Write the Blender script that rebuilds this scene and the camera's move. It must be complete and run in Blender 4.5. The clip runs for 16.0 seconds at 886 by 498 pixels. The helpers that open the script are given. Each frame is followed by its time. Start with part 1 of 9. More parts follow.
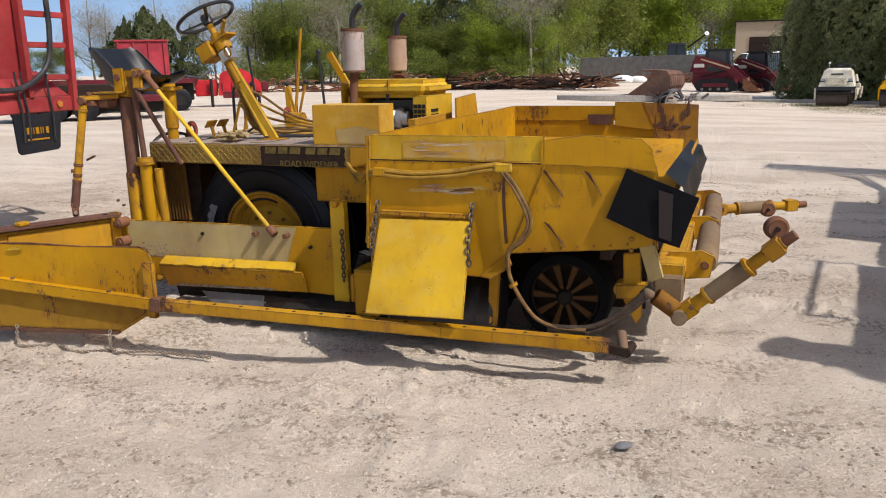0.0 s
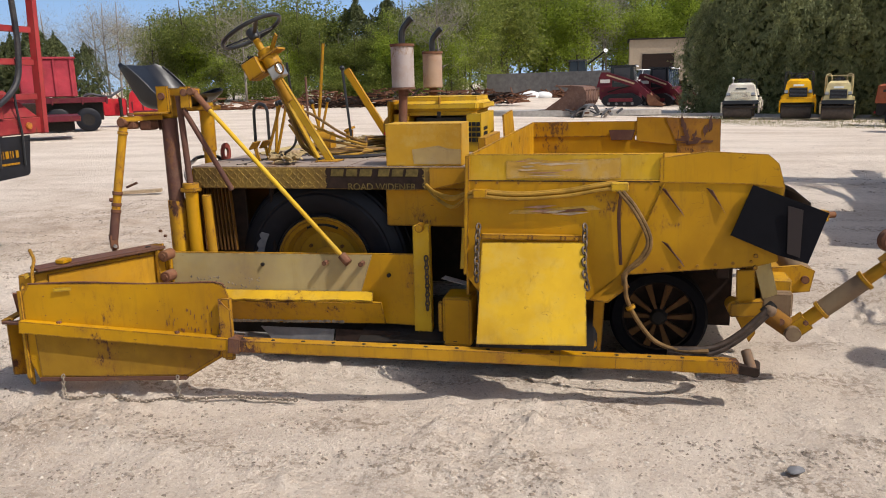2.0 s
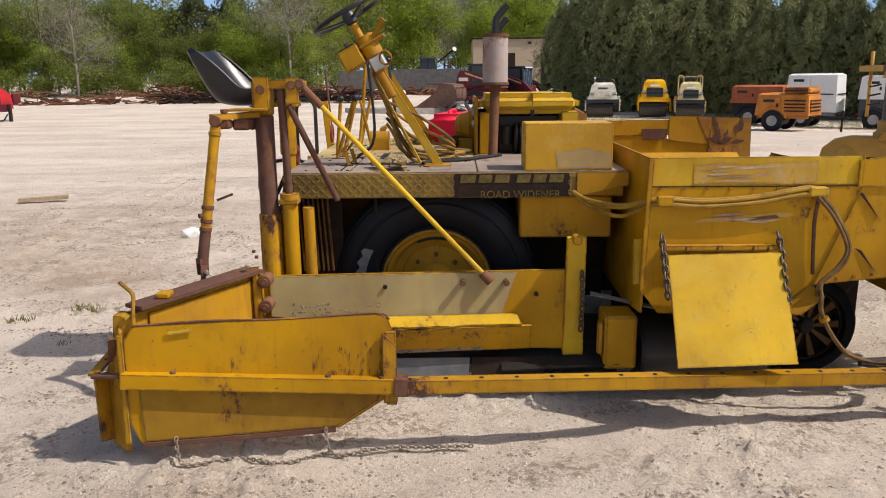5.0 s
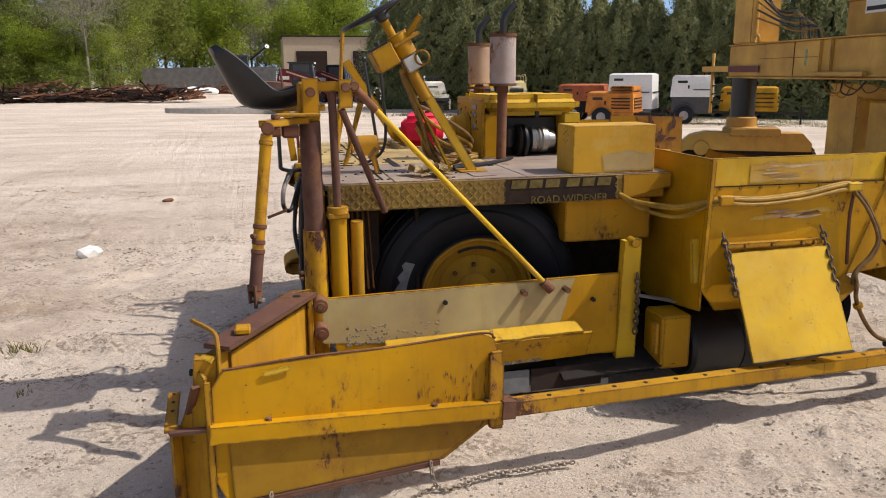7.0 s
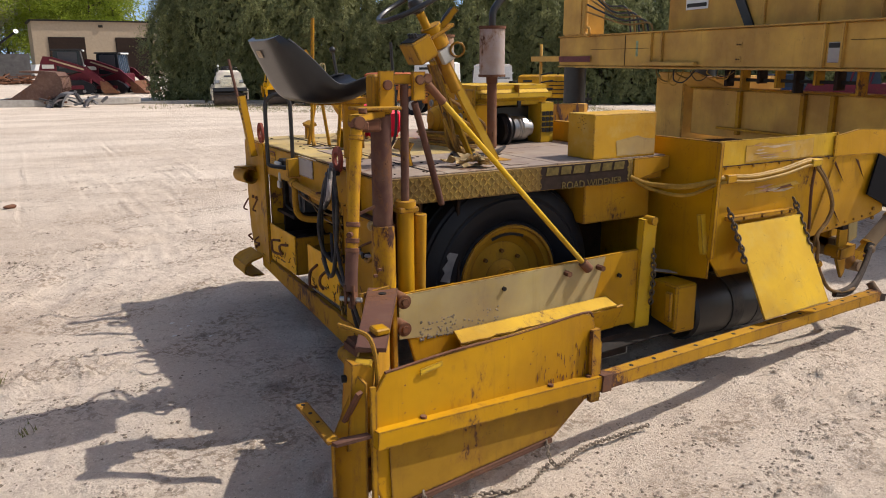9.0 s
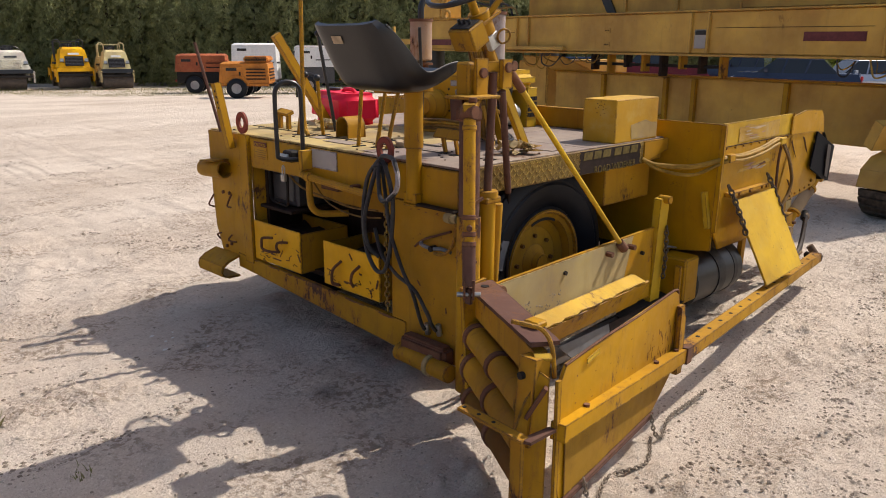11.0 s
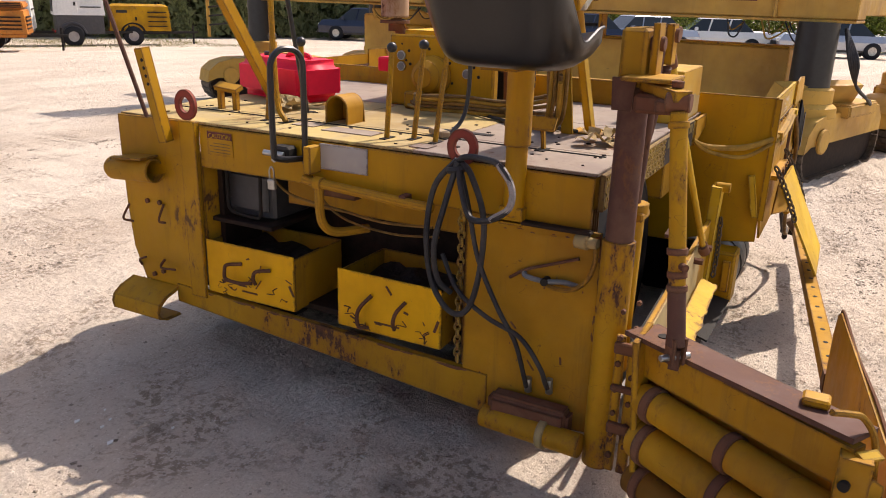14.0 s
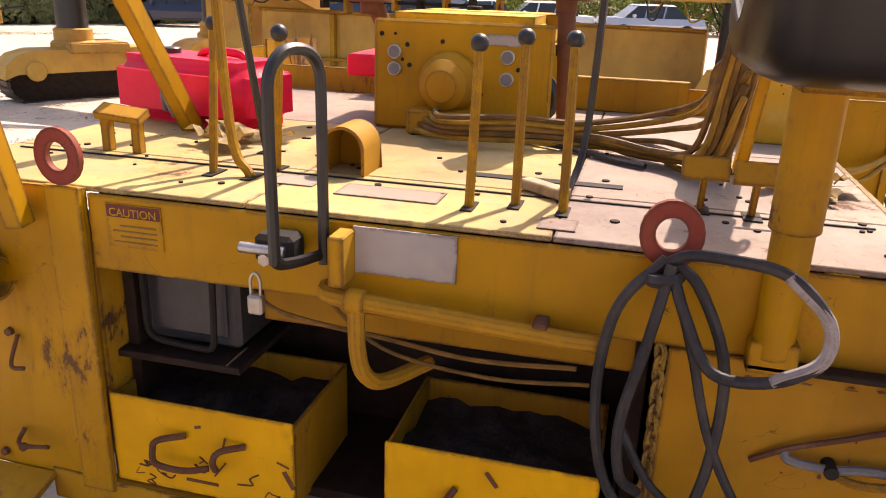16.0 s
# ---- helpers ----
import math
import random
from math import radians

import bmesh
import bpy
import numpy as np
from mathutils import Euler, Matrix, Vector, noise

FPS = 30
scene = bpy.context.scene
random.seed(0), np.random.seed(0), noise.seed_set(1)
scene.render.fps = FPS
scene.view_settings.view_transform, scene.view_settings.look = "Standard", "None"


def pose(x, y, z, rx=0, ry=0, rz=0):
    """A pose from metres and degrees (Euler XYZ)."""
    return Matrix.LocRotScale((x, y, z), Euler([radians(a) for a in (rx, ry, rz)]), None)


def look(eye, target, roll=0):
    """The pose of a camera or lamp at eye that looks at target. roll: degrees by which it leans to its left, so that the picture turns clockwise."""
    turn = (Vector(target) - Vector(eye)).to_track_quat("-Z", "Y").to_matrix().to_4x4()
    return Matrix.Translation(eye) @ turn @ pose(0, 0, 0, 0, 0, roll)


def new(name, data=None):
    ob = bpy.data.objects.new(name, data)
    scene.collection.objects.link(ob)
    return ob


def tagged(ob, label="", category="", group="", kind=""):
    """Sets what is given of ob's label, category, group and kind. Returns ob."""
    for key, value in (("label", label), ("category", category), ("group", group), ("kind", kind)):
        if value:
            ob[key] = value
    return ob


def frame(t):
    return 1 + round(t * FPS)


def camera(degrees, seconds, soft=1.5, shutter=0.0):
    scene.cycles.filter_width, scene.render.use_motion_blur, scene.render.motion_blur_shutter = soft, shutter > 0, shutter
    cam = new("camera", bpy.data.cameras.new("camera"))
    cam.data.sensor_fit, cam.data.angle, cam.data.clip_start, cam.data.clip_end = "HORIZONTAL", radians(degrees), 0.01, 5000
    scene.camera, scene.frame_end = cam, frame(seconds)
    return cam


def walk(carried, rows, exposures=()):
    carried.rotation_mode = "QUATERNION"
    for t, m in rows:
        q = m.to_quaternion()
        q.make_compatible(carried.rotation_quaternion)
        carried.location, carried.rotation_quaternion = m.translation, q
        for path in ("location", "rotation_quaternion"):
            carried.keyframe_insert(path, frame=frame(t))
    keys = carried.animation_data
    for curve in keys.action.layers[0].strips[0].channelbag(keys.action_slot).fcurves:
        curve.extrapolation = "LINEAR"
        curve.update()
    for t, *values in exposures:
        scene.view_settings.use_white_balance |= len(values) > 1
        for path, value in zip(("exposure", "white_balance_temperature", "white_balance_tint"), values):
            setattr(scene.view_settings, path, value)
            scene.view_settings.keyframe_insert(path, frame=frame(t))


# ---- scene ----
cam = camera(59.8, 16.0, soft=1.0)
PATH = [
    (0, (-0.023, 0.013, 1.625), (-0.7, 1.838, 1.166), -1.1),
    (0.5, (-0.294, -0.033, 1.64), (-0.922, 1.814, 1.199), -1.5),
    (1, (-0.609, -0.144, 1.644), (-1.166, 1.729, 1.215), -1.3),
    (1.5, (-0.86, -0.148, 1.635), (-1.361, 1.742, 1.214), -1.4),
    (2, (-1.127, -0.072, 1.645), (-1.567, 1.833, 1.221), -1.4),
    (2.5, (-1.425, -0.079, 1.645), (-1.801, 1.838, 1.212), -1.3),
    (3, (-1.709, -0.088, 1.651), (-2.026, 1.839, 1.216), -1.2),
    (3.5, (-1.988, 0.011, 1.637), (-2.243, 1.946, 1.197), -1.2),
    (4, (-2.251, 0.107, 1.652), (-2.443, 2.047, 1.207), -1.1),
    (4.5, (-2.559, 0.176, 1.651), (-2.681, 2.124, 1.212), -0.8),
    (4.7, (-2.67, 0.207, 1.653), (-2.759, 2.157, 1.215), -0.7),
    (7, (-4.015, 0.61, 1.68), (-3.574, 2.509, 1.234), -0.4),
    (7.5, (-4.353, 0.692, 1.701), (-3.779, 2.553, 1.245), -0.4),
    (8, (-4.692, 0.77, 1.709), (-3.987, 2.584, 1.251), -0.4),
    (8.5, (-4.962, 0.914, 1.702), (-4.13, 2.672, 1.236), -0.3),
    (9, (-5.269, 1.038, 1.705), (-4.312, 2.728, 1.228), -0.3),
    (9.2, (-5.416, 1.087, 1.713), (-4.409, 2.746, 1.231), -0.2),
    (11.5, (-6.382, 2.117, 1.744), (-4.95, 3.41, 1.218), 0.2),
    (12, (-6.478, 2.345, 1.773), (-4.987, 3.569, 1.246), 0.1),
    (12.5, (-6.571, 2.596, 1.763), (-5.031, 3.755, 1.228), 0.1),
    (13, (-6.558, 2.875, 1.745), (-4.972, 3.96, 1.188), 0.4),
    (13.5, (-6.375, 3.221, 1.737), (-4.744, 4.216, 1.145), 0.9),
    (14, (-6.225, 3.574, 1.725), (-4.544, 4.457, 1.097), 1.6),
    (14.5, (-6.069, 3.956, 1.741), (-4.339, 4.708, 1.075), 2.1),
    (15, (-5.745, 4.274, 1.682), (-3.986, 4.941, 1.005), 2.1),
    (15.5, (-5.494, 4.609, 1.647), (-3.693, 5.161, 0.976), 2.4),
    (16, (-5.221, 4.877, 1.636), (-3.385, 5.335, 0.986), 2.0),
]
walk(cam, [(t, look(eye, target, roll)) for t, eye, target, roll in PATH],
     [(0.0, 0.34, 6700, 12), (4.5, 0.33, 6850, 13), (9.0, 0.36, 7000, 14), (12.5, 0.50, 7150, 15), (14.0, 0.74, 7400, 18), (15.0, 1.04, 7750, 21), (16.0, 1.32, 8050, 24)])

# ---- sky, sun, exposure ----
SUN_WAY = Vector((0.90, -0.26, 1.15)).normalized()
world = bpy.data.worlds.new("world")
scene.world = world
world.use_nodes = True
wn = world.node_tree.nodes
sky = wn.new("ShaderNodeTexSky")
sky.sky_type = "NISHITA"
sky.sun_disc = False
sky.sun_elevation = math.asin(SUN_WAY.z)
sky.sun_rotation = math.atan2(SUN_WAY.x, SUN_WAY.y)
sky.air_density, sky.dust_density, sky.ozone_density = 1.0, 2.0, 0.6
world.node_tree.links.new(sky.outputs[0], wn["Background"].inputs[0])
wn["Background"].inputs[1].default_value = 0.120
sun = new("sun", bpy.data.lights.new("sun", "SUN"))
sun.data.energy, sun.data.angle, sun.data.color = 3.3, radians(0.55), (1.0, 0.975, 0.93)
sun.matrix_world = look(SUN_WAY * 60, (0, 0, 0))

# ---- materials ----
def material(name):
    m = bpy.data.materials.new(name)
    m.use_nodes = True
    nt = m.node_tree
    return m, nt, nt.nodes["Principled BSDF"]


def node(nt, kind, **values):
    n = nt.nodes.new("ShaderNode" + kind)
    for key, value in values.items():
        n.inputs[key].default_value = value
    return n


def noise_tex(nt, scale, detail=4.0, rough=0.55, stretch=None):
    geo = nt.nodes.new("ShaderNodeNewGeometry")
    n = node(nt, "TexNoise", Scale=scale, Detail=detail, Roughness=rough)
    if stretch:
        mp = node(nt, "Mapping", Scale=stretch)
        nt.links.new(geo.outputs["Position"], mp.inputs["Vector"])
        nt.links.new(mp.outputs[0], n.inputs["Vector"])
    else:
        nt.links.new(geo.outputs["Position"], n.inputs["Vector"])
    return n.outputs["Fac"]


def ramp(nt, fac, lo, hi):
    r = node(nt, "MapRange")
    r.inputs["From Min"].default_value, r.inputs["From Max"].default_value = lo, hi
    nt.links.new(fac, r.inputs["Value"])
    return r.outputs["Result"]


def mix(nt, fac, a, b):
    n = nt.nodes.new("ShaderNodeMix")
    n.data_type = "RGBA"
    for socket, value in ((n.inputs[0], fac), (n.inputs[6], a), (n.inputs[7], b)):
        if hasattr(value, "links"):
            nt.links.new(value, socket)
        elif isinstance(value, tuple):
            socket.default_value = (*value, 1)
        else:
            socket.default_value = value
    return n.outputs[2]


def times(nt, a, b):
    n = nt.nodes.new("ShaderNodeMath")
    n.operation = "MULTIPLY"
    for socket, value in zip(n.inputs, (a, b)):
        if hasattr(value, "links"):
            nt.links.new(value, socket)
        else:
            socket.default_value = value
    return n.outputs[0]


def bump(nt, bsdf, height, strength=0.3, distance=0.01):
    b = node(nt, "Bump", Strength=strength, Distance=distance)
    nt.links.new(height, b.inputs["Height"])
    nt.links.new(b.outputs[0], bsdf.inputs["Normal"])


RUST = (0.105, 0.042, 0.022)


def paint(name, colour, fade=(0.55, 0.42, 0.16), faded=0.25, rust=0.35, grime=0.35, rough=0.42, grain=9.0):
    """Weathered machine paint: sun-bleached patches, a film of dirt, rust in ragged flakes, stained runs, chipped edges."""
    m, nt, bs = material(name)
    big = noise_tex(nt, 1.7, 5)
    mid = noise_tex(nt, grain, 9, 0.66)
    fine = noise_tex(nt, 46, 5, 0.7)
    runs = noise_tex(nt, 1.0, 7, 0.7, (13, 13, 1.1))
    light = tuple(min(1, v * 1.12) for v in colour)
    deep = tuple(v * k for v, k in zip(colour, (0.72, 0.66, 0.75)))
    c = mix(nt, ramp(nt, big, 0.36, 0.66), light, deep)
    c = mix(nt, times(nt, ramp(nt, mid, 0.48, 0.75), faded), c, fade)
    film = ramp(nt, noise_tex(nt, 3.1, 7, 0.62), 0.47, 0.72)
    c = mix(nt, times(nt, film, 0.55 * grime), c, tuple(v * k + 0.008 for v, k in zip(colour, (0.42, 0.38, 0.6))))
    c = mix(nt, times(nt, ramp(nt, runs, 0.54, 0.78), grime * 0.8), c, (0.10, 0.055, 0.022))
    # rust comes in ragged flakes that gather in places, each with a stained rim
    where = noise_tex(nt, 1.9, 4, 0.55)
    flake = noise_tex(nt, 1.0, 13, 0.76, (grain * 2.6, grain * 2.6, grain * 1.3))
    both = nt.nodes.new("ShaderNodeMath")
    nt.links.new(times(nt, where, 0.62), both.inputs[0])
    nt.links.new(times(nt, flake, 0.55), both.inputs[1])
    edge0 = 0.725 - 0.036 * rust
    stain = ramp(nt, both.outputs[0], edge0 - 0.055, edge0 + 0.012)
    c = mix(nt, times(nt, stain, max(0.0, min(0.75, 0.30 + 0.25 * rust))), c, (0.21, 0.088, 0.022))
    spots = ramp(nt, both.outputs[0], edge0, edge0 + 0.02)
    rusts = mix(nt, ramp(nt, fine, 0.35, 0.65), RUST, (0.045, 0.022, 0.016))
    c = mix(nt, times(nt, spots, min(1.0, 0.6 + rust * 0.4)), c, rusts)
    # short scratches in patches
    line = noise_tex(nt, 7.5, 3, 0.5, (1, 1, 1.6))
    near = nt.nodes.new("ShaderNodeMath")
    near.operation = "COMPARE"
    near.inputs[1].default_value, near.inputs[2].default_value = 0.5, 0.0022
    nt.links.new(line, near.inputs[0])
    there = ramp(nt, noise_tex(nt, 5.0, 4, 0.6), 0.60 - 0.03 * rust, 0.63 - 0.03 * rust)
    c = mix(nt, times(nt, times(nt, near.outputs[0], there), 0.7), c, (0.07, 0.036, 0.02))
    # chipped paint along edges
    bv = nt.nodes.new("ShaderNodeBevel")
    bv.samples = 4
    bv.inputs["Radius"].default_value = 0.014
    gn = nt.nodes.new("ShaderNodeNewGeometry")
    dt = nt.nodes.new("ShaderNodeVectorMath")
    dt.operation = "DOT_PRODUCT"
    nt.links.new(bv.outputs[0], dt.inputs[0])
    nt.links.new(gn.outputs["Normal"], dt.inputs[1])
    edge = ramp(nt, dt.outputs["Value"], 0.985, 0.90)
    chip = times(nt, edge, ramp(nt, noise_tex(nt, 17, 7, 0.74), 0.405 - 0.05 * rust, 0.50))
    c = mix(nt, times(nt, chip, max(0.3, min(0.95, 0.82 + 0.2 * rust))), c, (0.075, 0.034, 0.020))
    flecks = ramp(nt, noise_tex(nt, 70, 4, 0.7), 0.68, 0.73)
    c = mix(nt, times(nt, flecks, 0.55), c, (0.10, 0.05, 0.024))
    nt.links.new(c, bs.inputs["Base Color"])
    rr = node(nt, "MapRange")
    rr.inputs["To Min"].default_value, rr.inputs["To Max"].default_value = rough, min(1, rough + 0.4)
    nt.links.new(ramp(nt, mid, 0.3, 0.8), rr.inputs["Value"])
    nt.links.new(rr.outputs[0], bs.inputs["Roughness"])
    bs.inputs["Specular IOR Level"].default_value = 0.25
    dents = node(nt, "Bump", Strength=0.5, Distance=0.03)
    nt.links.new(noise_tex(nt, 2.6, 2, 0.4), dents.inputs["Height"])
    skin = node(nt, "Bump", Strength=0.25, Distance=0.004)
    nt.links.new(mid, skin.inputs["Height"])
    nt.links.new(dents.outputs[0], skin.inputs["Normal"])
    nt.links.new(skin.outputs[0], bs.inputs["Normal"])
    return m


def plain(name, colour, rough=0.6, metal=0.0, vary=0.25, scale=18, bumps=0.2, dust=0.0, dist=0.004):
    m, nt, bs = material(name)
    n1, n2 = noise_tex(nt, scale, 6, 0.6), noise_tex(nt, scale * 0.15, 4)
    c = mix(nt, ramp(nt, n1, 0.3, 0.7), tuple(v * (1 - vary) for v in colour), tuple(min(1, v * (1 + vary)) for v in colour))
    c = mix(nt, times(nt, ramp(nt, n2, 0.4, 0.75), dust), c, (0.36, 0.31, 0.25))
    nt.links.new(c, bs.inputs["Base Color"])
    bs.inputs["Roughness"].default_value, bs.inputs["Metallic"].default_value = rough, metal
    bs.inputs["Specular IOR Level"].default_value = 0.5 if rough < 0.5 else 0.25
    bump(nt, bs, n1, bumps, dist)
    return m


YEL = paint("yellow_paint", (0.45, 0.230, 0.002), fade=(0.46, 0.265, 0.02), grime=0.45, rust=0.45)
YEL_DIRTY = paint("dirty_yellow_paint", (0.44, 0.222, 0.008), fade=(0.42, 0.25, 0.05), faded=0.4, rust=0.75, grime=0.65, rough=0.55)
YEL_RUSTY = paint("rusty_yellow_paint", (0.45, 0.235, 0.008), fade=(0.38, 0.21, 0.05), faded=0.3, rust=1.4, grime=0.7, rough=0.6, grain=6)
YEL_FLAKED = paint("flaking_yellow_paint", (0.46, 0.24, 0.006), fade=(0.36, 0.2, 0.05), faded=0.25, rust=2.9, grime=0.6, rough=0.55, grain=8)
YEL_STREAKED = paint("rust_streaked_paint", (0.40, 0.19, 0.02), fade=(0.17, 0.085, 0.055), faded=0.9, rust=3.2, grime=0.8, rough=0.65, grain=6)
YEL_FRESH = paint("fresh_yellow_paint", (0.80, 0.42, 0.003), fade=(0.62, 0.32, 0.02), faded=0.3, rust=-0.2, grime=0.2)
YEL_PALE = paint("faded_yellow_paint", (0.55, 0.335, 0.014), fade=(0.50, 0.36, 0.10), faded=0.5, rust=0.0, grime=0.4, rough=0.5)
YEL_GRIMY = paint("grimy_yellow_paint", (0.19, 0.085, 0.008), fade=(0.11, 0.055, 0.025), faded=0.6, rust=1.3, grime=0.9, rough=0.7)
YEL_DULL = paint("dull_brown_yellow_paint", (0.30, 0.16, 0.012), fade=(0.20, 0.105, 0.02), faded=0.5, rust=0.9, grime=0.9, rough=0.65)
CREAM = paint("faded_cream_paint", (0.42, 0.335, 0.15), fade=(0.46, 0.33, 0.10), faded=0.5, rust=-1.6, grime=0.3, rough=0.6)
DECK = paint("worn_deck_paint", (0.46, 0.345, 0.13), fade=(0.38, 0.31, 0.20), faded=0.95, rust=0.5, grime=0.55, rough=0.65, grain=6)
LOZENGE = paint("worn_lozenge_paint", (0.42, 0.29, 0.06), fade=(0.20, 0.14, 0.06), faded=0.7, rust=0.3, grime=0.6, rough=0.5)
DECK_GREY = paint("worn_deck_steel", (0.30, 0.245, 0.185), fade=(0.32, 0.275, 0.23), faded=0.9, rust=0.7, grime=0.6, rough=0.65, grain=6)
SIGN_OLIVE = plain("worn_olive_lettering", (0.115, 0.082, 0.022), 0.6, vary=0.5, scale=30)
TAN_RUST = paint("tan_brown_rust", (0.21, 0.15, 0.085), fade=(0.15, 0.095, 0.065), faded=0.7, rust=1.0, grime=0.4, rough=0.7, grain=7)
TREAD = paint("tread_plate_paint", (0.24, 0.155, 0.035), fade=(0.08, 0.055, 0.03), faded=0.9, rust=0.6, grime=0.9, rough=0.55)
BROWN = paint("rust_brown_steel", (0.115, 0.055, 0.038), fade=(0.20, 0.12, 0.08), faded=0.5, rust=0.8, grime=0.3, rough=0.6)
RUSTY = paint("rusted_steel", (0.17, 0.075, 0.04), fade=(0.25, 0.16, 0.10), faded=0.6, rust=1.0, grime=0.4, rough=0.8)
OXIDE = paint("red_oxide_paint", (0.24, 0.045, 0.03), fade=(0.35, 0.14, 0.08), faded=0.3, rust=0.5, grime=0.4, rough=0.55)
TAN_YEL = paint("pale_orange_yellow_paint", (0.55, 0.32, 0.065), fade=(0.50, 0.34, 0.14), faded=0.3, rust=-0.6, grime=0.25, rough=0.45)
ORANGE = paint("orange_paint", (0.55, 0.20, 0.03), fade=(0.55, 0.3, 0.12), faded=0.4, rust=0.3, grime=0.3, rough=0.5)
ORANGE_RED = paint("faded_red_orange_paint", (0.42, 0.11, 0.04), fade=(0.45, 0.2, 0.1), faded=0.4, rust=0.3, grime=0.3, rough=0.5)
TRUCK_RED = paint("red_truck_paint", (0.33, 0.035, 0.035), fade=(0.36, 0.1, 0.08), faded=0.3, rust=0.3, grime=0.35, rough=0.4)
BOX_FADED = paint("faded_dark_red_paint", (0.36, 0.035, 0.05), fade=(0.38, 0.10, 0.10), faded=0.3, rust=0.1, grime=0.35, rough=0.5)
BOX_RED = paint("bright_red_paint", (0.52, 0.02, 0.03), fade=(0.5, 0.1, 0.08), faded=0.2, rust=0.15, grime=0.2, rough=0.35)
LOADER_RED = paint("dark_red_paint", (0.115, 0.010, 0.02), fade=(0.15, 0.07, 0.06), faded=0.2, rust=0.2, grime=0.4, rough=0.4)
CREAM_WHITE = paint("cream_white_paint", (0.66, 0.63, 0.5), fade=(0.6, 0.55, 0.4), faded=0.3, rust=0.1, grime=0.2, rough=0.45)
BUCKET_RUST = paint("red_brown_bucket_rust", (0.15, 0.085, 0.06), fade=(0.24, 0.17, 0.13), faded=0.6, rust=0.8, grime=0.4, rough=0.75)
CREAM_PALE = paint("pale_yellow_cream_paint", (0.62, 0.52, 0.24), fade=(0.6, 0.55, 0.4), faded=0.4, rust=0.1, grime=0.2, rough=0.45)
WHITE = plain("white_paint", (0.7, 0.7, 0.68), 0.45, vary=0.08)
GREY = plain("grey_paint", (0.16, 0.16, 0.165), 0.5)
PAN = plain("smooth_dark_pan", (0.12, 0.12, 0.125), 0.32, vary=0.3, scale=9)
CASE = plain("dark_grey_case", (0.045, 0.045, 0.05), 0.45)
GREY_PLATE = paint("grey_bare_plate", (0.36, 0.34, 0.31), fade=(0.45, 0.4, 0.33), faded=0.5, rust=-0.4, grime=0.3, rough=0.5)
# Grimy steel, its albedo lowered so cavities look as deep as shade.
DARK = plain("dark_steel_grime_and_shade", (0.018, 0.015, 0.013), 0.75)
# Brown grime, darkened further to stand in for shadowed interiors.
DARK_BROWN = plain("brown_steel_grime_and_shade", (0.022, 0.012, 0.008), 0.8, vary=0.4)
BLACK = plain("black_paint", (0.014, 0.014, 0.015), 0.4)
RUBBER = plain("black_rubber", (0.006, 0.007, 0.011), 0.5, vary=0.35, scale=8, dust=0.03)
RUBBER_DARK = plain("matt_black_rubber", (0.006, 0.006, 0.008), 0.7, vary=0.2, scale=8)
RUBBER_GLOSS = plain("smooth_rubber_sheet", (0.008, 0.008, 0.011), 0.4, vary=0.3, scale=6, dust=0.04)
RUBBER_DARK.node_tree.nodes["Principled BSDF"].inputs["Specular IOR Level"].default_value = 0.08
HOSE = plain("black_hose", (0.022, 0.022, 0.026), 0.5, vary=0.3, scale=60, dust=0.12)
HOSE_TAN = plain("paint_smeared_hose", (0.19, 0.105, 0.026), 0.55, vary=0.45, scale=14)
HOSE_YEL = plain("yellow_caked_hose", (0.31, 0.175, 0.025), 0.55, vary=0.4, scale=12)
HOSE_BROWN = plain("dusty_brown_hose", (0.15, 0.085, 0.03), 0.6, vary=0.5, scale=20)
HOSE_DARK = plain("grimy_dark_hose", (0.042, 0.028, 0.02), 0.6, vary=0.5, scale=26)
BOX_SCUFF = paint("greyed_box_paint", (0.42, 0.30, 0.11), fade=(0.38, 0.31, 0.22), faded=0.8, rust=-1.0, grime=0.4, rough=0.6)
BOX_YEL = paint("scuffed_box_paint", (0.52, 0.29, 0.02), fade=(0.50, 0.36, 0.12), faded=0.75, rust=-0.6, grime=0.25, rough=0.5)
VINYL = plain("black_vinyl", (0.005, 0.0055, 0.008), 0.33, vary=0.2, scale=90, bumps=0.3, dust=0.012, dist=0.0015)
STEEL = plain("bare_steel", (0.42, 0.41, 0.39), 0.38, 0.85)
CHAIN = plain("old_chain_steel", (0.10, 0.075, 0.055), 0.6, 0.5, vary=0.5)
CHAIN_DUSTY = plain("dusty_chain_steel", (0.21, 0.17, 0.13), 0.8, 0.0, vary=0.5)
CHAIN_YEL = paint("painted_chain", (0.42, 0.27, 0.04), faded=0.2, rust=1.3, grime=0.5)
MUFFLER = paint("muffler_sheet_steel", (0.45, 0.40, 0.34), fade=(0.34, 0.22, 0.15), faded=0.8, rust=2.2, grime=0.3, rough=0.55, grain=7)
MUFFLER_TAN = paint("heat_browned_muffler", (0.40, 0.29, 0.20), fade=(0.30, 0.17, 0.1), faded=0.7, rust=2.2, grime=0.3, rough=0.6, grain=7)
RED_PLASTIC = plain("red_plastic", (0.78, 0.014, 0.05), 0.5, vary=0.06, scale=30, bumps=0.05)
WOOD = plain("weathered_wood", (0.36, 0.27, 0.17), 0.8, vary=0.35, scale=30)
BURLAP = plain("torn_tan_paper", (0.46, 0.35, 0.19), 0.9, vary=0.3, scale=40)
CONCRETE = plain("old_concrete", (0.36, 0.34, 0.31), 0.9, vary=0.2, scale=6, dust=0.3)
ASPHALT_WALL = plain("dark_concrete", (0.12, 0.115, 0.112), 0.9, vary=0.25, scale=2)
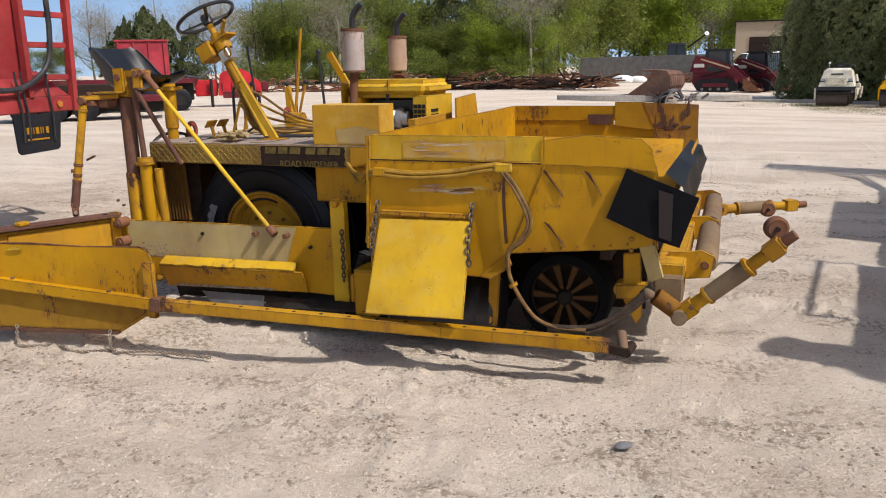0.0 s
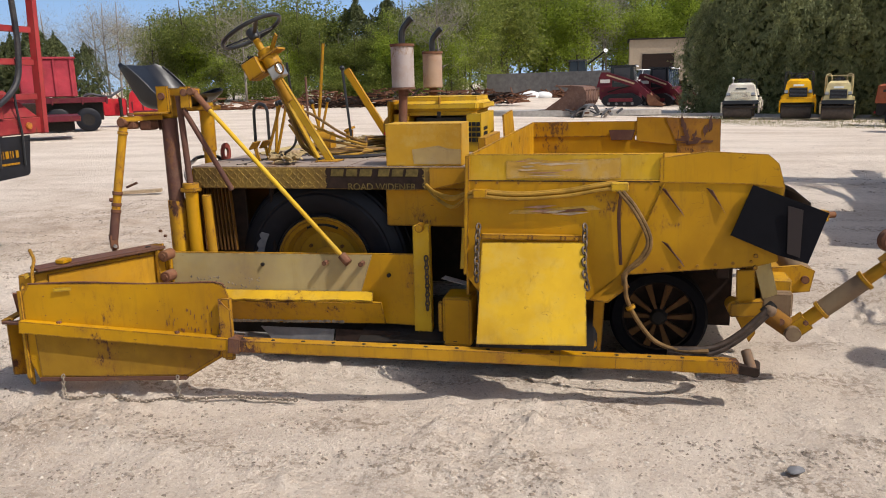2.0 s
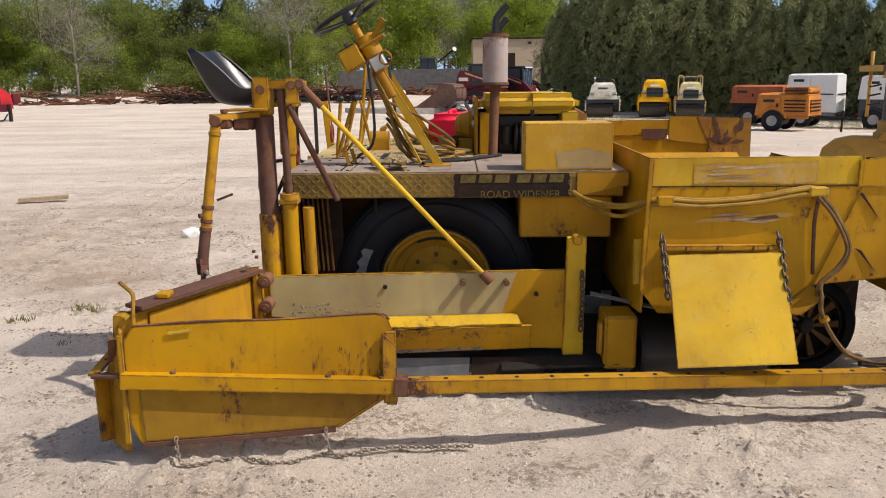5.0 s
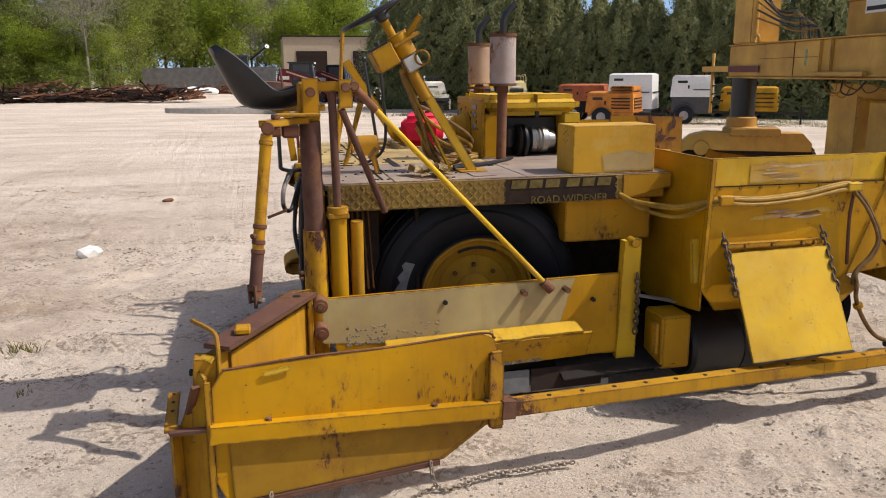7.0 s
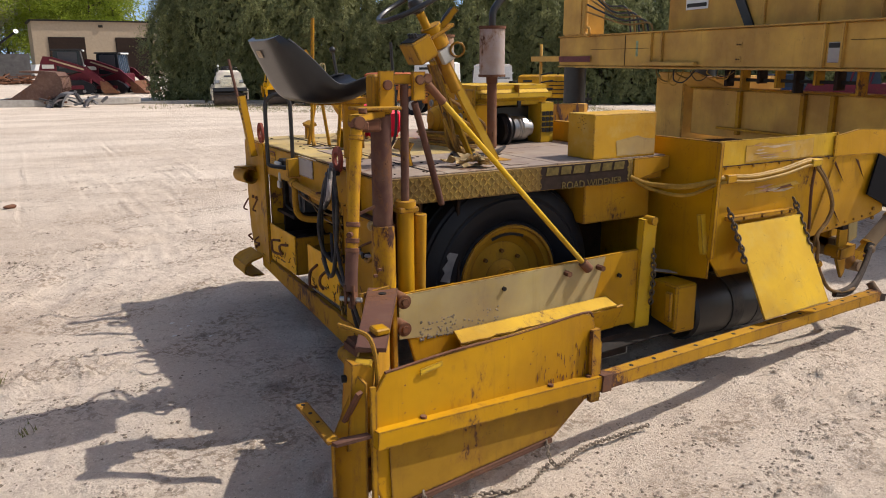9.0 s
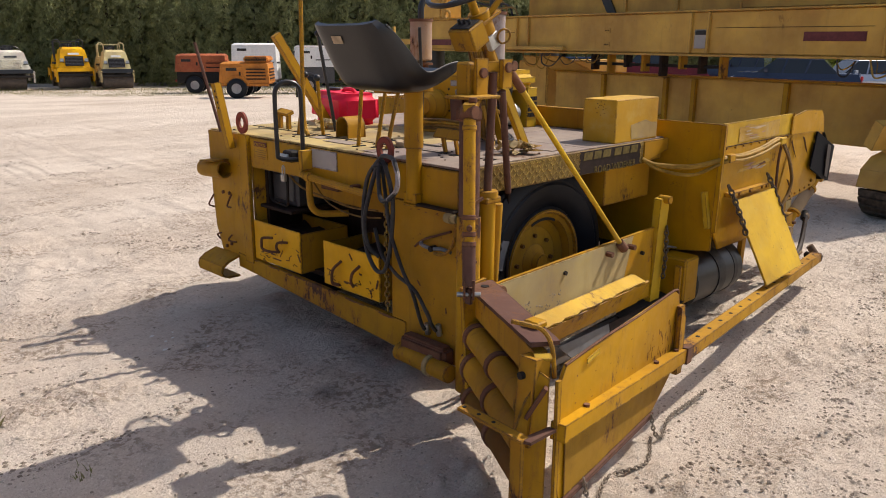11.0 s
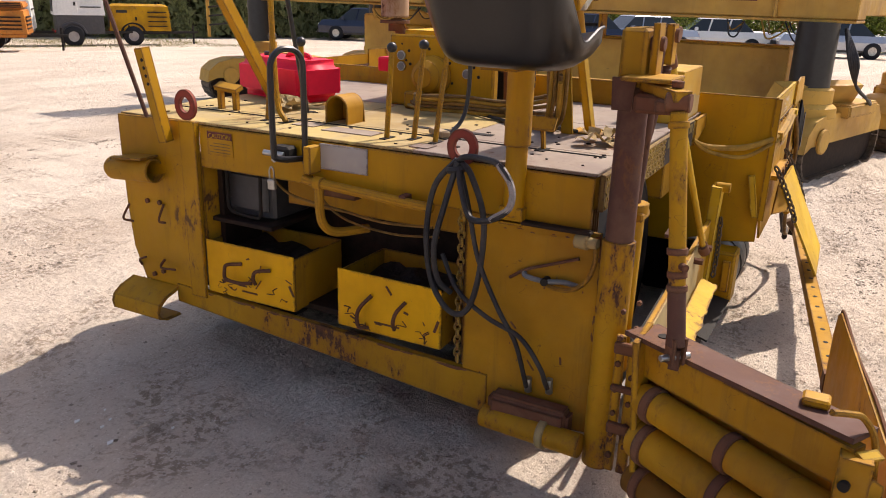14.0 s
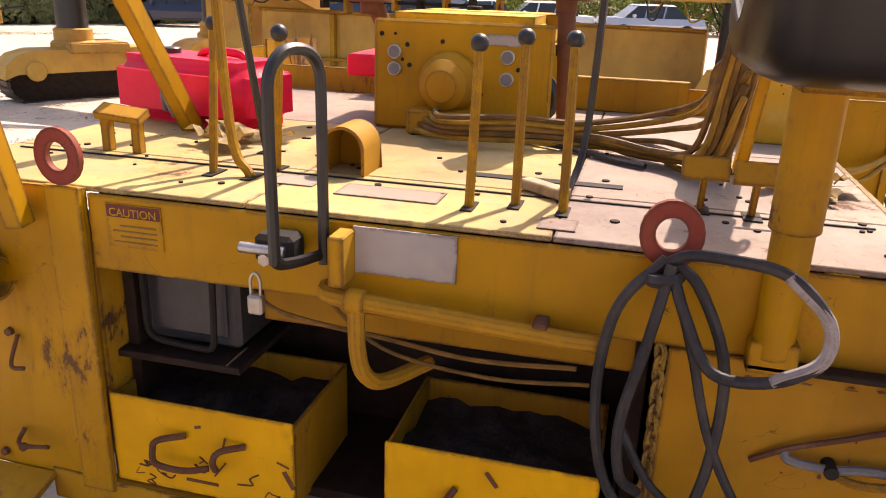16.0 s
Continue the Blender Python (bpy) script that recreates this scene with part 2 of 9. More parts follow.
STONE = plain("pale_stone", (0.42, 0.385, 0.335), 0.9, vary=0.3, scale=25)
STUCCO = plain("tan_block_wall", (0.36, 0.29, 0.21), 0.9, vary=0.1, scale=3)
SCUFF_PINK = plain("pinkish_scuffed_primer", (0.36, 0.20, 0.13), 0.6, vary=0.4, scale=20)
GHOST = paint("ghost_of_decal", (0.52, 0.315, 0.05), fade=(0.47, 0.35, 0.18), faded=0.85, rust=0.5, grime=0.3, rough=0.5, grain=12)
STICKER = plain("faded_white_decal", (0.44, 0.33, 0.21), 0.5, vary=0.35, scale=20)
DECAL_RED = plain("maroon_decal", (0.13, 0.03, 0.03), 0.5)
CRUST = plain("dried_asphalt_crust", (0.24, 0.20, 0.15), 0.9, vary=0.5, scale=30)
STRAP = plain("maroon_black_strap", (0.011, 0.0045, 0.0055), 0.45)
LETTER = plain("black_letter", (0.03, 0.028, 0.025), 0.6)
GLASS_DARK = plain("tinted_glass", (0.02, 0.025, 0.03), 0.08, vary=0.05)
CAR_SILVER = plain("silver_car_paint", (0.42, 0.45, 0.5), 0.25, 0.5, vary=0.05)
CAR_BLUE = plain("dark_blue_car_paint", (0.02, 0.03, 0.06), 0.2, vary=0.05)
DEBRIS = plain("oily_dirt", (0.035, 0.028, 0.026), 0.8, vary=0.6, scale=22, bumps=0.8, dist=0.02)
BARK = plain("tree_bark", (0.075, 0.06, 0.045), 0.9, vary=0.35, scale=12, bumps=0.5)


def leaf_material(name, a, b, glow):
    m, nt, bs = material(name)
    rnd = nt.nodes.new("ShaderNodeNewGeometry").outputs["Random Per Island"]
    c = mix(nt, rnd, a, b)
    own = nt.nodes.new("ShaderNodeObjectInfo").outputs["Random"]
    c = mix(nt, times(nt, own, 0.45), c, tuple(v * k for v, k in zip(a, (1.15, 0.95, 0.8))))
    c = mix(nt, times(nt, ramp(nt, noise_tex(nt, 0.6, 4), 0.38, 0.68), 0.45), c, tuple(v * 0.6 for v in a))
    nt.links.new(c, bs.inputs["Base Color"])
    bs.inputs["Roughness"].default_value = 0.6
    bs.inputs["Specular IOR Level"].default_value = 0.3
    tr = node(nt, "BsdfTranslucent")
    nt.links.new(c, tr.inputs["Color"])
    mx = node(nt, "MixShader", Fac=glow)
    nt.links.new(bs.outputs[0], mx.inputs[1])
    nt.links.new(tr.outputs[0], mx.inputs[2])
    nt.links.new(mx.outputs[0], nt.nodes["Material Output"].inputs["Surface"])
    return m


LEAF = leaf_material("spring_leaves", (0.13, 0.20, 0.012), (0.46, 0.55, 0.07), 0.5)
LEAF_OLIVE = leaf_material("olive_leaves", (0.085, 0.115, 0.02), (0.34, 0.385, 0.08), 0.5)
LEAF_CEDAR = leaf_material("cedar_needles", (0.145, 0.17, 0.07), (0.38, 0.395, 0.17), 0.4)
LEAF_FIR = leaf_material("fir_needles", (0.055, 0.075, 0.025), (0.14, 0.155, 0.055), 0.3)
LEAF_SHRUB = leaf_material("shrub_leaves", (0.12, 0.165, 0.025), (0.28, 0.33, 0.06), 0.4)
TWIG = leaf_material("bare_twigs", (0.26, 0.25, 0.21), (0.42, 0.40, 0.32), 0.2)
GRASS = leaf_material("dry_grass", (0.16, 0.17, 0.05), (0.34, 0.30, 0.14), 0.2)
BARK_PALE = plain("grey_bark", (0.20, 0.175, 0.145), 0.9, vary=0.35, scale=9, bumps=0.5)


def ground_material():
    m, nt, bs = material("gravel_ground")
    big = noise_tex(nt, 0.23, 5, 0.6)
    mid = noise_tex(nt, 1.7, 6, 0.65)
    fine = noise_tex(nt, 34, 6, 0.75)
    tracks = noise_tex(nt, 1.0, 4, 0.5, (0.22, 0.8, 1))
    grit = noise_tex(nt, 95, 4, 0.7)
    crumbs = noise_tex(nt, 26, 5, 0.6)
    beds = noise_tex(nt, 1.0, 5, 0.6, (1.3, 2.2, 1))
    spot = node(nt, "Mapping", Location=(3.0, -4.5, 0))
    nt.links.new(nt.nodes.new("ShaderNodeNewGeometry").outputs["Position"], spot.inputs["Vector"])
    away = nt.nodes.new("ShaderNodeVectorMath")
    away.operation = "LENGTH"
    nt.links.new(spot.outputs[0], away.inputs[0])
    churned = ramp(nt, away.outputs["Value"], 15.0, 6.5)
    c = mix(nt, ramp(nt, mid, 0.3, 0.72), (0.49, 0.40, 0.318), (0.59, 0.495, 0.40))
    c = mix(nt, times(nt, churned, 0.8), c, mix(nt, ramp(nt, mid, 0.3, 0.72), (0.56, 0.455, 0.36), (0.66, 0.56, 0.455)))
    c = mix(nt, times(nt, ramp(nt, big, 0.45, 0.66), 0.6), c, (0.42, 0.32, 0.235))
    c = mix(nt, times(nt, ramp(nt, tracks, 0.5, 0.66), 0.6), c, (0.40, 0.305, 0.225))
    c = mix(nt, times(nt, ramp(nt, fine, 0.35, 0.75), 0.5), c, (0.72, 0.65, 0.56))
    c = mix(nt, times(nt, times(nt, ramp(nt, fine, 0.44, 0.32), churned), 0.5), c, (0.21, 0.16, 0.115))
    worn = ramp(nt, noise_tex(nt, 1.0, 3, 0.5, (0.25, 0.7, 1)), 0.46, 0.60)
    c = mix(nt, times(nt, worn, 0.55), c, (0.69, 0.60, 0.50))
    dark = ramp(nt, noise_tex(nt, 0.55, 6, 0.65), 0.56, 0.68)
    c = mix(nt, times(nt, dark, 0.35), c, (0.34, 0.26, 0.19))
    c = mix(nt, times(nt, times(nt, ramp(nt, crumbs, 0.48, 0.57), times(nt, churned, ramp(nt, beds, 0.50, 0.60))), 0.72), c, (0.24, 0.175, 0.12))
    c = mix(nt, times(nt, ramp(nt, grit, 0.58, 0.66), 0.7), c, (0.84, 0.78, 0.70))
    c = mix(nt, times(nt, ramp(nt, grit, 0.42, 0.34), 0.4), c, (0.24, 0.19, 0.14))
    # bare brown earth, turned up by tyres
    soil = nt.nodes.new("ShaderNodeNewGeometry")
    for x, y, r in ((-7.6, 8.6, 2.6), (-4.7, 2.3, 0.8), (-5.9, 6.4, 0.7)):
        mp = node(nt, "Mapping", Location=(-x, -y, 0))
        nt.links.new(soil.outputs["Position"], mp.inputs["Vector"])
        ln = nt.nodes.new("ShaderNodeVectorMath")
        ln.operation = "LENGTH"
        nt.links.new(mp.outputs[0], ln.inputs[0])
        near = ramp(nt, ln.outputs["Value"], r * 1.25, r * 0.5)
        c = mix(nt, times(nt, times(nt, near, ramp(nt, mid, 0.36, 0.62)), 0.7), c, (0.33, 0.245, 0.175))
    # oil stains under the drain points of the machine
    geo = nt.nodes.new("ShaderNodeNewGeometry")
    for x, y, r in ((-3.42, 4.97, 0.085), (-3.42, 4.69, 0.06), (-4.15, 4.85, 0.06), (-4.3, 5.9, 0.04)):
        mp = node(nt, "Mapping", Location=(-x, -y, 0))
        nt.links.new(geo.outputs["Position"], mp.inputs["Vector"])
        ln = nt.nodes.new("ShaderNodeVectorMath")
        ln.operation = "LENGTH"
        nt.links.new(mp.outputs[0], ln.inputs[0])
        add = nt.nodes.new("ShaderNodeMath")
        nt.links.new(ln.outputs["Value"], add.inputs[0])
        nt.links.new(times(nt, mid, 0.10), add.inputs[1])
        c = mix(nt, times(nt, ramp(nt, add.outputs[0], r + 0.10, r), 0.6), c, (0.10, 0.08, 0.065))
    nt.links.new(c, bs.inputs["Base Color"])
    bs.inputs["Roughness"].default_value = 0.95
    bs.inputs["Specular IOR Level"].default_value = 0.2
    h = nt.nodes.new("ShaderNodeMath")
    nt.links.new(fine, h.inputs[0])
    nt.links.new(mid, h.inputs[1])
    hc = nt.nodes.new("ShaderNodeMath")
    nt.links.new(h.outputs[0], hc.inputs[0])
    nt.links.new(times(nt, crumbs, ramp(nt, beds, 0.40, 0.62)), hc.inputs[1])
    bump(nt, bs, hc.outputs[0], 1.0, 0.026)
    return m


GROUND = ground_material()

# ---- mesh helpers ----
def part(name, bm, mat, parent=None, label="", bev=0.0, smooth=35):
    """Links a bmesh, in world places, as one mesh object under a thing or a part."""
    if bev:
        edges = [e for e in bm.edges if len(e.link_faces) == 2 and e.calc_face_angle(0) > 0.6]
        bmesh.ops.bevel(bm, geom=edges, offset=bev, segments=3 if bev >= 0.02 else 1, affect="EDGES", clamp_overlap=True)
    bmesh.ops.recalc_face_normals(bm, faces=bm.faces)
    me = bpy.data.meshes.new(name)
    bm.to_mesh(me)
    bm.free()
    return link_mesh(name, me, mat, parent, label, smooth)


def link_mesh(name, me, mat, parent=None, label="", smooth=35):
    me.materials.append(mat)
    me.polygons.foreach_set("use_smooth", [True] * len(me.polygons))
    me.set_sharp_from_angle(angle=radians(smooth))
    ob = new(name, me)
    if parent:
        ob.parent = parent
        if parent.type == "EMPTY":
            ob.matrix_parent_inverse = parent.matrix_basis.inverted()
    if label:
        tagged(ob, label)
    return ob


def thing(name, at, label, category, group="", kind=""):
    ob = new(name)
    ob.empty_display_size = 0.1
    ob.location = at
    ob.matrix_basis = Matrix.Translation(at)
    return tagged(ob, label, category, group, kind)


def B():
    return bmesh.new()


def box(bm, x0, x1, y0, y1, z0, z1, m=None):
    p = Matrix.Translation(((x0 + x1) / 2, (y0 + y1) / 2, (z0 + z1) / 2)) @ Matrix.Diagonal((x1 - x0, y1 - y0, z1 - z0, 1))
    bmesh.ops.create_cube(bm, size=1, matrix=(m @ p if m else p))
    return bm


def frame_of(p0, p1):
    p0, p1 = Vector(p0), Vector(p1)
    d = p1 - p0
    return Matrix.Translation(p0) @ d.to_track_quat("Z", "Y").to_matrix().to_4x4(), d.length


def bar(bm, p0, p1, w, h, up=(0, 0, 1)):
    """A square bar from p0 to p1, w wide and h high."""
    p0, p1, up = Vector(p0), Vector(p1), Vector(up)
    d = (p1 - p0).normalized()
    s = d.cross(up)
    s = s.normalized() if s.length > 1e-4 else Vector((1, 0, 0))
    u = s.cross(d)
    vs = [bm.verts.new(p + s * a * w / 2 + u * b * h / 2) for p in (p0, p1) for a, b in ((-1, -1), (1, -1), (1, 1), (-1, 1))]
    for q in ((3, 2, 1, 0), (4, 5, 6, 7), (0, 1, 5, 4), (1, 2, 6, 5), (2, 3, 7, 6), (3, 0, 4, 7)):
        bm.faces.new([vs[i] for i in q])
    return bm


def cyl(bm, p0, p1, r, n=14, r2=None):
    m, length = frame_of(p0, p1)
    bmesh.ops.create_cone(bm, cap_ends=True, segments=n, radius1=r, radius2=r if r2 is None else r2, depth=length,
                          matrix=m @ Matrix.Translation((0, 0, length / 2)))
    return bm


def ball(bm, p, r, n=10):
    bmesh.ops.create_uvsphere(bm, u_segments=n, v_segments=max(5, n // 2 + 1), radius=r, matrix=Matrix.Translation(p))
    return bm


def smooth_path(pts, steps=6):
    pts = [Vector(p) for p in pts]
    full = [pts[0] * 2 - pts[1], *pts, pts[-1] * 2 - pts[-2]]
    out = []
    for a, b, c, d in zip(full, full[1:], full[2:], full[3:]):
        for i in range(steps):
            t = i / steps
            out.append(0.5 * (2 * b + (c - a) * t + (2 * a - 5 * b + 4 * c - d) * t * t + (3 * b - a - 3 * c + d) * t ** 3))
    return out + [pts[-1]]


def tube(bm, pts, r, n=8, steps=6, closed=False):
    """A round tube along a smooth path through pts."""
    path = smooth_path(pts, steps) if steps else [Vector(p) for p in pts]
    if closed:
        path = path[:-1]
    rings, side, count = [], None, len(path)
    for i, p in enumerate(path):
        a = path[(i - 1) % count] if closed else path[max(i - 1, 0)]
        b = path[(i + 1) % count] if closed else path[min(i + 1, count - 1)]
        d = (b - a).normalized()
        if side is None:
            side = d.orthogonal().normalized()
        side = (side - d * side.dot(d)).normalized()
        up = d.cross(side)
        rings.append([bm.verts.new(p + side * math.cos(2 * math.pi * k / n) * r + up * math.sin(2 * math.pi * k / n) * r) for k in range(n)])
    pairs = list(zip(rings, rings[1:])) + ([(rings[-1], rings[0])] if closed else [])
    for a, b in pairs:
        for k in range(n):
            bm.faces.new((a[k], a[(k + 1) % n], b[(k + 1) % n], b[k]))
    if not closed:
        bm.faces.new(rings[0][::-1])
        bm.faces.new(rings[-1])
    return bm


def slab(bm, pts, thick):
    """A flat plate: an outline of 3D points, given a thickness along its normal."""
    pts = [Vector(p) for p in pts]
    nrm = Vector((0, 0, 0))
    for a, b in zip(pts, pts[1:] + pts[:1]):
        nrm += a.cross(b)
    nrm.normalize()
    lo = [bm.verts.new(p - nrm * thick / 2) for p in pts]
    hi = [bm.verts.new(p + nrm * thick / 2) for p in pts]
    bm.faces.new(lo[::-1])
    bm.faces.new(hi)
    n = len(pts)
    for i in range(n):
        bm.faces.new((lo[i], lo[(i + 1) % n], hi[(i + 1) % n], hi[i]))
    return bm


def lathe(bm, p0, p1, profile, n=28, hollow=False):
    """Turns (along, radius) pairs round the axis from p0 to p1; along is in metres from p0."""
    m, _ = frame_of(p0, p1)
    rings = []
    for z, r in profile:
        rings.append([bm.verts.new(m @ Vector((r * math.cos(2 * math.pi * k / n), r * math.sin(2 * math.pi * k / n), z))) for k in range(n)])
    for a, b in zip(rings, rings[1:] + (rings[:1] if hollow else [])):
        for k in range(n):
            bm.faces.new((a[k], a[(k + 1) % n], b[(k + 1) % n], b[k]))
    if not hollow:
        bm.faces.new(rings[0][::-1])
        bm.faces.new(rings[-1])
    return bm


def ring(bm, c, axis, big, small, n=20, k=8, squash=1.0):
    """A torus round c."""
    m = Matrix.Translation(c) @ Vector(axis).to_track_quat("Z", "Y").to_matrix().to_4x4()
    rows = []
    for i in range(n):
        a = 2 * math.pi * i / n
        rows.append([bm.verts.new(m @ Vector(((big + small * math.cos(2 * math.pi * j / k)) * math.cos(a),
                                              (big + small * math.cos(2 * math.pi * j / k)) * math.sin(a) * squash,
                                              small * math.sin(2 * math.pi * j / k)))) for j in range(k)])
    for i in range(n):
        for j in range(k):
            bm.faces.new((rows[i][j], rows[(i + 1) % n][j], rows[(i + 1) % n][(j + 1) % k], rows[i][(j + 1) % k]))
    return bm


def chain_links(bm, pts, size=0.038, wire=0.0055):
    """Oval chain links along a path, each turned a quarter from the last."""
    path = smooth_path(pts, 12)
    step, gone, last, flip = size * 0.74, 0.0, path[0], False
    marks = []
    for p in path[1:]:
        seg = (p - last).length
        while gone + seg >= step and seg > 1e-9:
            f = (step - gone) / seg
            last = last.lerp(p, f)
            marks.append(last)
            seg = (p - last).length
            gone = 0.0
        gone += seg
        last = p
    for a, b in zip(marks, marks[1:]):
        d = (b - a).normalized()
        s = d.orthogonal().normalized()
        axis = s if flip else d.cross(s)
        flip = not flip
        side = d.cross(axis)
        c = (a + b) / 2
        oval = []
        for i in range(10):
            t = 2 * math.pi * i / 10
            oval.append(c + d * math.cos(t) * size * 0.5 + side * math.sin(t) * size * 0.32)
        tube(bm, oval + [oval[0]], wire, 5, 0, True)
    return bm


def bolt(bm, p, way, r=0.012, h=0.010):
    p, way = Vector(p), Vector(way).normalized()
    cyl(bm, p - way * 0.004, p + way * h, r, 6)
    return bm


def writing(name, text, size, m, mat, parent, depth=0.001):
    cu = bpy.data.curves.new(name, "FONT")
    cu.body, cu.size, cu.extrude, cu.align_x, cu.align_y = text, size, depth, "CENTER", "CENTER"
    tmp = bpy.data.objects.new(name, cu)
    me = bpy.data.meshes.new_from_object(tmp)
    bpy.data.objects.remove(tmp)
    me.transform(m)
    return link_mesh(name, me, mat, parent)

# ---- ground ----
def spread(lo, hi, step, grow, reach):
    vals = list(np.arange(lo, hi + 1e-6, step))
    s = step
    while vals[-1] < reach:
        s *= grow
        vals.append(vals[-1] + s)
    s = step
    while vals[0] > -reach:
        s *= grow
        vals.insert(0, vals[0] - s)
    return vals


TRACKS = (((-9.0, 2.3), (-4.0, 1.9), (0.0, 2.35), (4.5, 2.0)), ((-9.0, 2.75), (-5.0, 2.55), (-1.5, 2.75), (4.5, 2.9)), ((-9.5, 6.2), (-7.2, 5.9), (-5.4, 6.9), (-4.6, 8.6)),
          ((-9.5, 7.6), (-7.0, 7.3), (-5.0, 8.3), (-3.0, 9.6)), ((-9.5, 9.4), (-6.0, 9.0), (-2.0, 10.3), (3.0, 10.2)), ((-8.2, 0.8), (-7.0, 3.2), (-6.6, 5.5), (-7.2, 9.5)))
TRACK_LINES = [np.array([tuple(p) for p in smooth_path([(x, y, 0) for x, y in t], 14)])[:, :2] for t in TRACKS]


def rut(x, y):
    """How deep a tyre has pressed the ground here, from -1 in the track to 1 on its pushed-up edge."""
    best = 9.0
    for line in TRACK_LINES:
        best = min(best, float(np.min((line[:, 0] - x) ** 2 + (line[:, 1] - y) ** 2)))
    d = math.sqrt(best)
    return -math.exp(-(d / 0.15) ** 4) + 0.9 * math.exp(-((d - 0.24) / 0.06) ** 2) if d < 0.6 else 0.0


def fall(x, y):
    """The yard slopes gently down away from the machine."""
    d = min(1.0, max(0.0, (math.hypot(x + 2.5, y - 5) - 9) / 29))
    side = min(1.0, max(0.0, (x + 16) / 18))
    return min(0.48, max(0.0, 0.0118 * (x + 2.5) + 0.0101 * (y - 5))) * d * d * (3 - 2 * d) * side


def ground_height(x, y):
    d = math.hypot(x + 3, y - 4)
    near = max(0.0, 1 - d / 30)
    if near == 0.0:
        return -fall(x, y)
    h = 0.026 * noise.noise((x * 0.9, y * 0.9, 0)) + 0.022 * noise.noise((x * 2.7, y * 3.3, 5)) + 0.018 * noise.noise((x * 6.5, y * 7.5, 9))
    loose = max(0.0, noise.noise((x * 0.9, y * 1.5, 7)) + 0.12)
    clods = max(0.0, noise.noise((x * 11, y * 13, 2)) - 0.10) * loose + 0.5 * max(0.0, noise.noise((x * 24, y * 27, 4)) - 0.05) * loose
    ridge = 1 - abs(noise.noise((x * 0.55, y * 3.1, 13))) * 5
    ruts = 0.022 * max(0.0, noise.noise((x * 0.5, y * 2.3, 3))) + 0.016 * max(0.0, ridge) * max(0.0, noise.noise((x * 0.4, y * 0.7, 17)) + 0.1)
    if -10 < x < 5 and 0.5 < y < 11:
        k = rut(x, y)
        ruts += 0.013 * k + (0.010 * max(0.0, noise.noise((x * 18, y * 18, 8))) if k > 0.2 else 0.0)
    return (h + ruts + 0.15 * clods) * near - 0.016 * near - fall(x, y)


xs, ys = spread(-8, 2.5, 0.032, 1.12, 2500), spread(0.8, 8, 0.032, 1.12, 2500)
verts = [(x, y, ground_height(x, y)) for y in ys for x in xs]
w = len(xs)
faces = [(j * w + i, j * w + i + 1, (j + 1) * w + i + 1, (j + 1) * w + i) for j in range(len(ys) - 1) for i in range(w - 1)]
me = bpy.data.meshes.new("ground")
me.from_pydata(verts, [], faces)
ground = link_mesh("ground", me, GROUND, smooth=180)
tagged(ground, "pale dusty gravel yard with tyre tracks and oil stains", "ground", kind="structure")

# ---- the asphalt paver ----
paver = thing("asphalt_paver", (-2.2, 5.45, 0), "old weathered yellow asphalt paver with a hopper, standing on gravel", "asphalt paver")
DZ = 1.165
UP = Vector((0, 0, 1))


def P(name, bm, mat, label="", bev=0.003, parent=None, smooth=35):
    return part(name, bm, mat, parent or paver, label, bev, smooth)


# deck
for i, (x0, x1, mat) in enumerate(((-3.742, -3.40, DECK), (-3.396, -2.72, DECK), (-2.716, -1.93, DECK_GREY))):
    P("deck_plate", box(B(), x0, x1, 4.30, 5.02, DZ - 0.012, DZ), DECK_GREY, bev=0.002)
    P("deck_plate", box(B(), x0, x1, 5.024, 5.70, DZ - 0.012, DZ), mat, bev=0.002)
    P("deck_plate", box(B(), x0, x1, 5.704, 6.60, DZ - 0.012, DZ), mat, bev=0.002)
P("deck_beam", box(B(), -3.70, -1.95, 4.30, 4.35, 1.03, 1.15), YEL_DIRTY)
P("deck_beam", box(B(), -3.70, -1.95, 6.48, 6.56, 1.03, 1.15), YEL_DIRTY)
P("cross_member", box(B(), -2.75, -2.65, 4.445, 6.475, 1.03, 1.15), YEL_DIRTY)

LOGO = ((-2.812, -2.725), (-2.716, -2.640), (-2.631, -2.548), (-2.516, -2.440), (-2.431, -2.356), (-2.347, -2.266))

# tread plate along the deck's edge, with raised lozenges
tread = P("tread_plate", box(B(), -3.725, -2.20, 4.276, 4.296, 1.03, 1.160), TREAD, "diamond tread plate, grimy yellow")
bm = B()
for i in range(62):
    for j in range(5):
        if -2.83 < -3.705 + i * 0.0245 < -2.25:
            continue
        x, z, s = -3.705 + i * 0.0245, 1.045 + j * 0.025, 1 if (i + j) % 2 else -1
        bar(bm, (x - 0.008, 4.2755, z - 0.008 * s), (x + 0.008, 4.2755, z + 0.008 * s), 0.004, 0.005, (0, -1, 0))
tagged(P("tread_lozenge", bm, LOZENGE, bev=0, parent=tread), kind="stuff")
P("sign_ground", box(B(), -2.845, -2.235, 4.2748, 4.2759, 1.034, 1.157), DARK_BROWN, "weathered dark sign field", 0, tread)
for x0, x1 in LOGO:
    P("sign_block", slab(B(), [(x0, 4.2730, 1.108), (x1 - 0.008, 4.2730, 1.108), (x1, 4.2730, 1.150), (x0 + 0.008, 4.2730, 1.150)], 0.001), SIGN_OLIVE, "", 0, tread)
FRONT = Matrix(((1, 0, 0, -2.495), (0, 0, -1, 4.2738), (0, 1, 0, 1.044), (0, 0, 0, 1)))
writing("raised_words", "ROAD WIDENER", 0.056, FRONT, SIGN_OLIVE, tread, 0.0015)
bm = B()
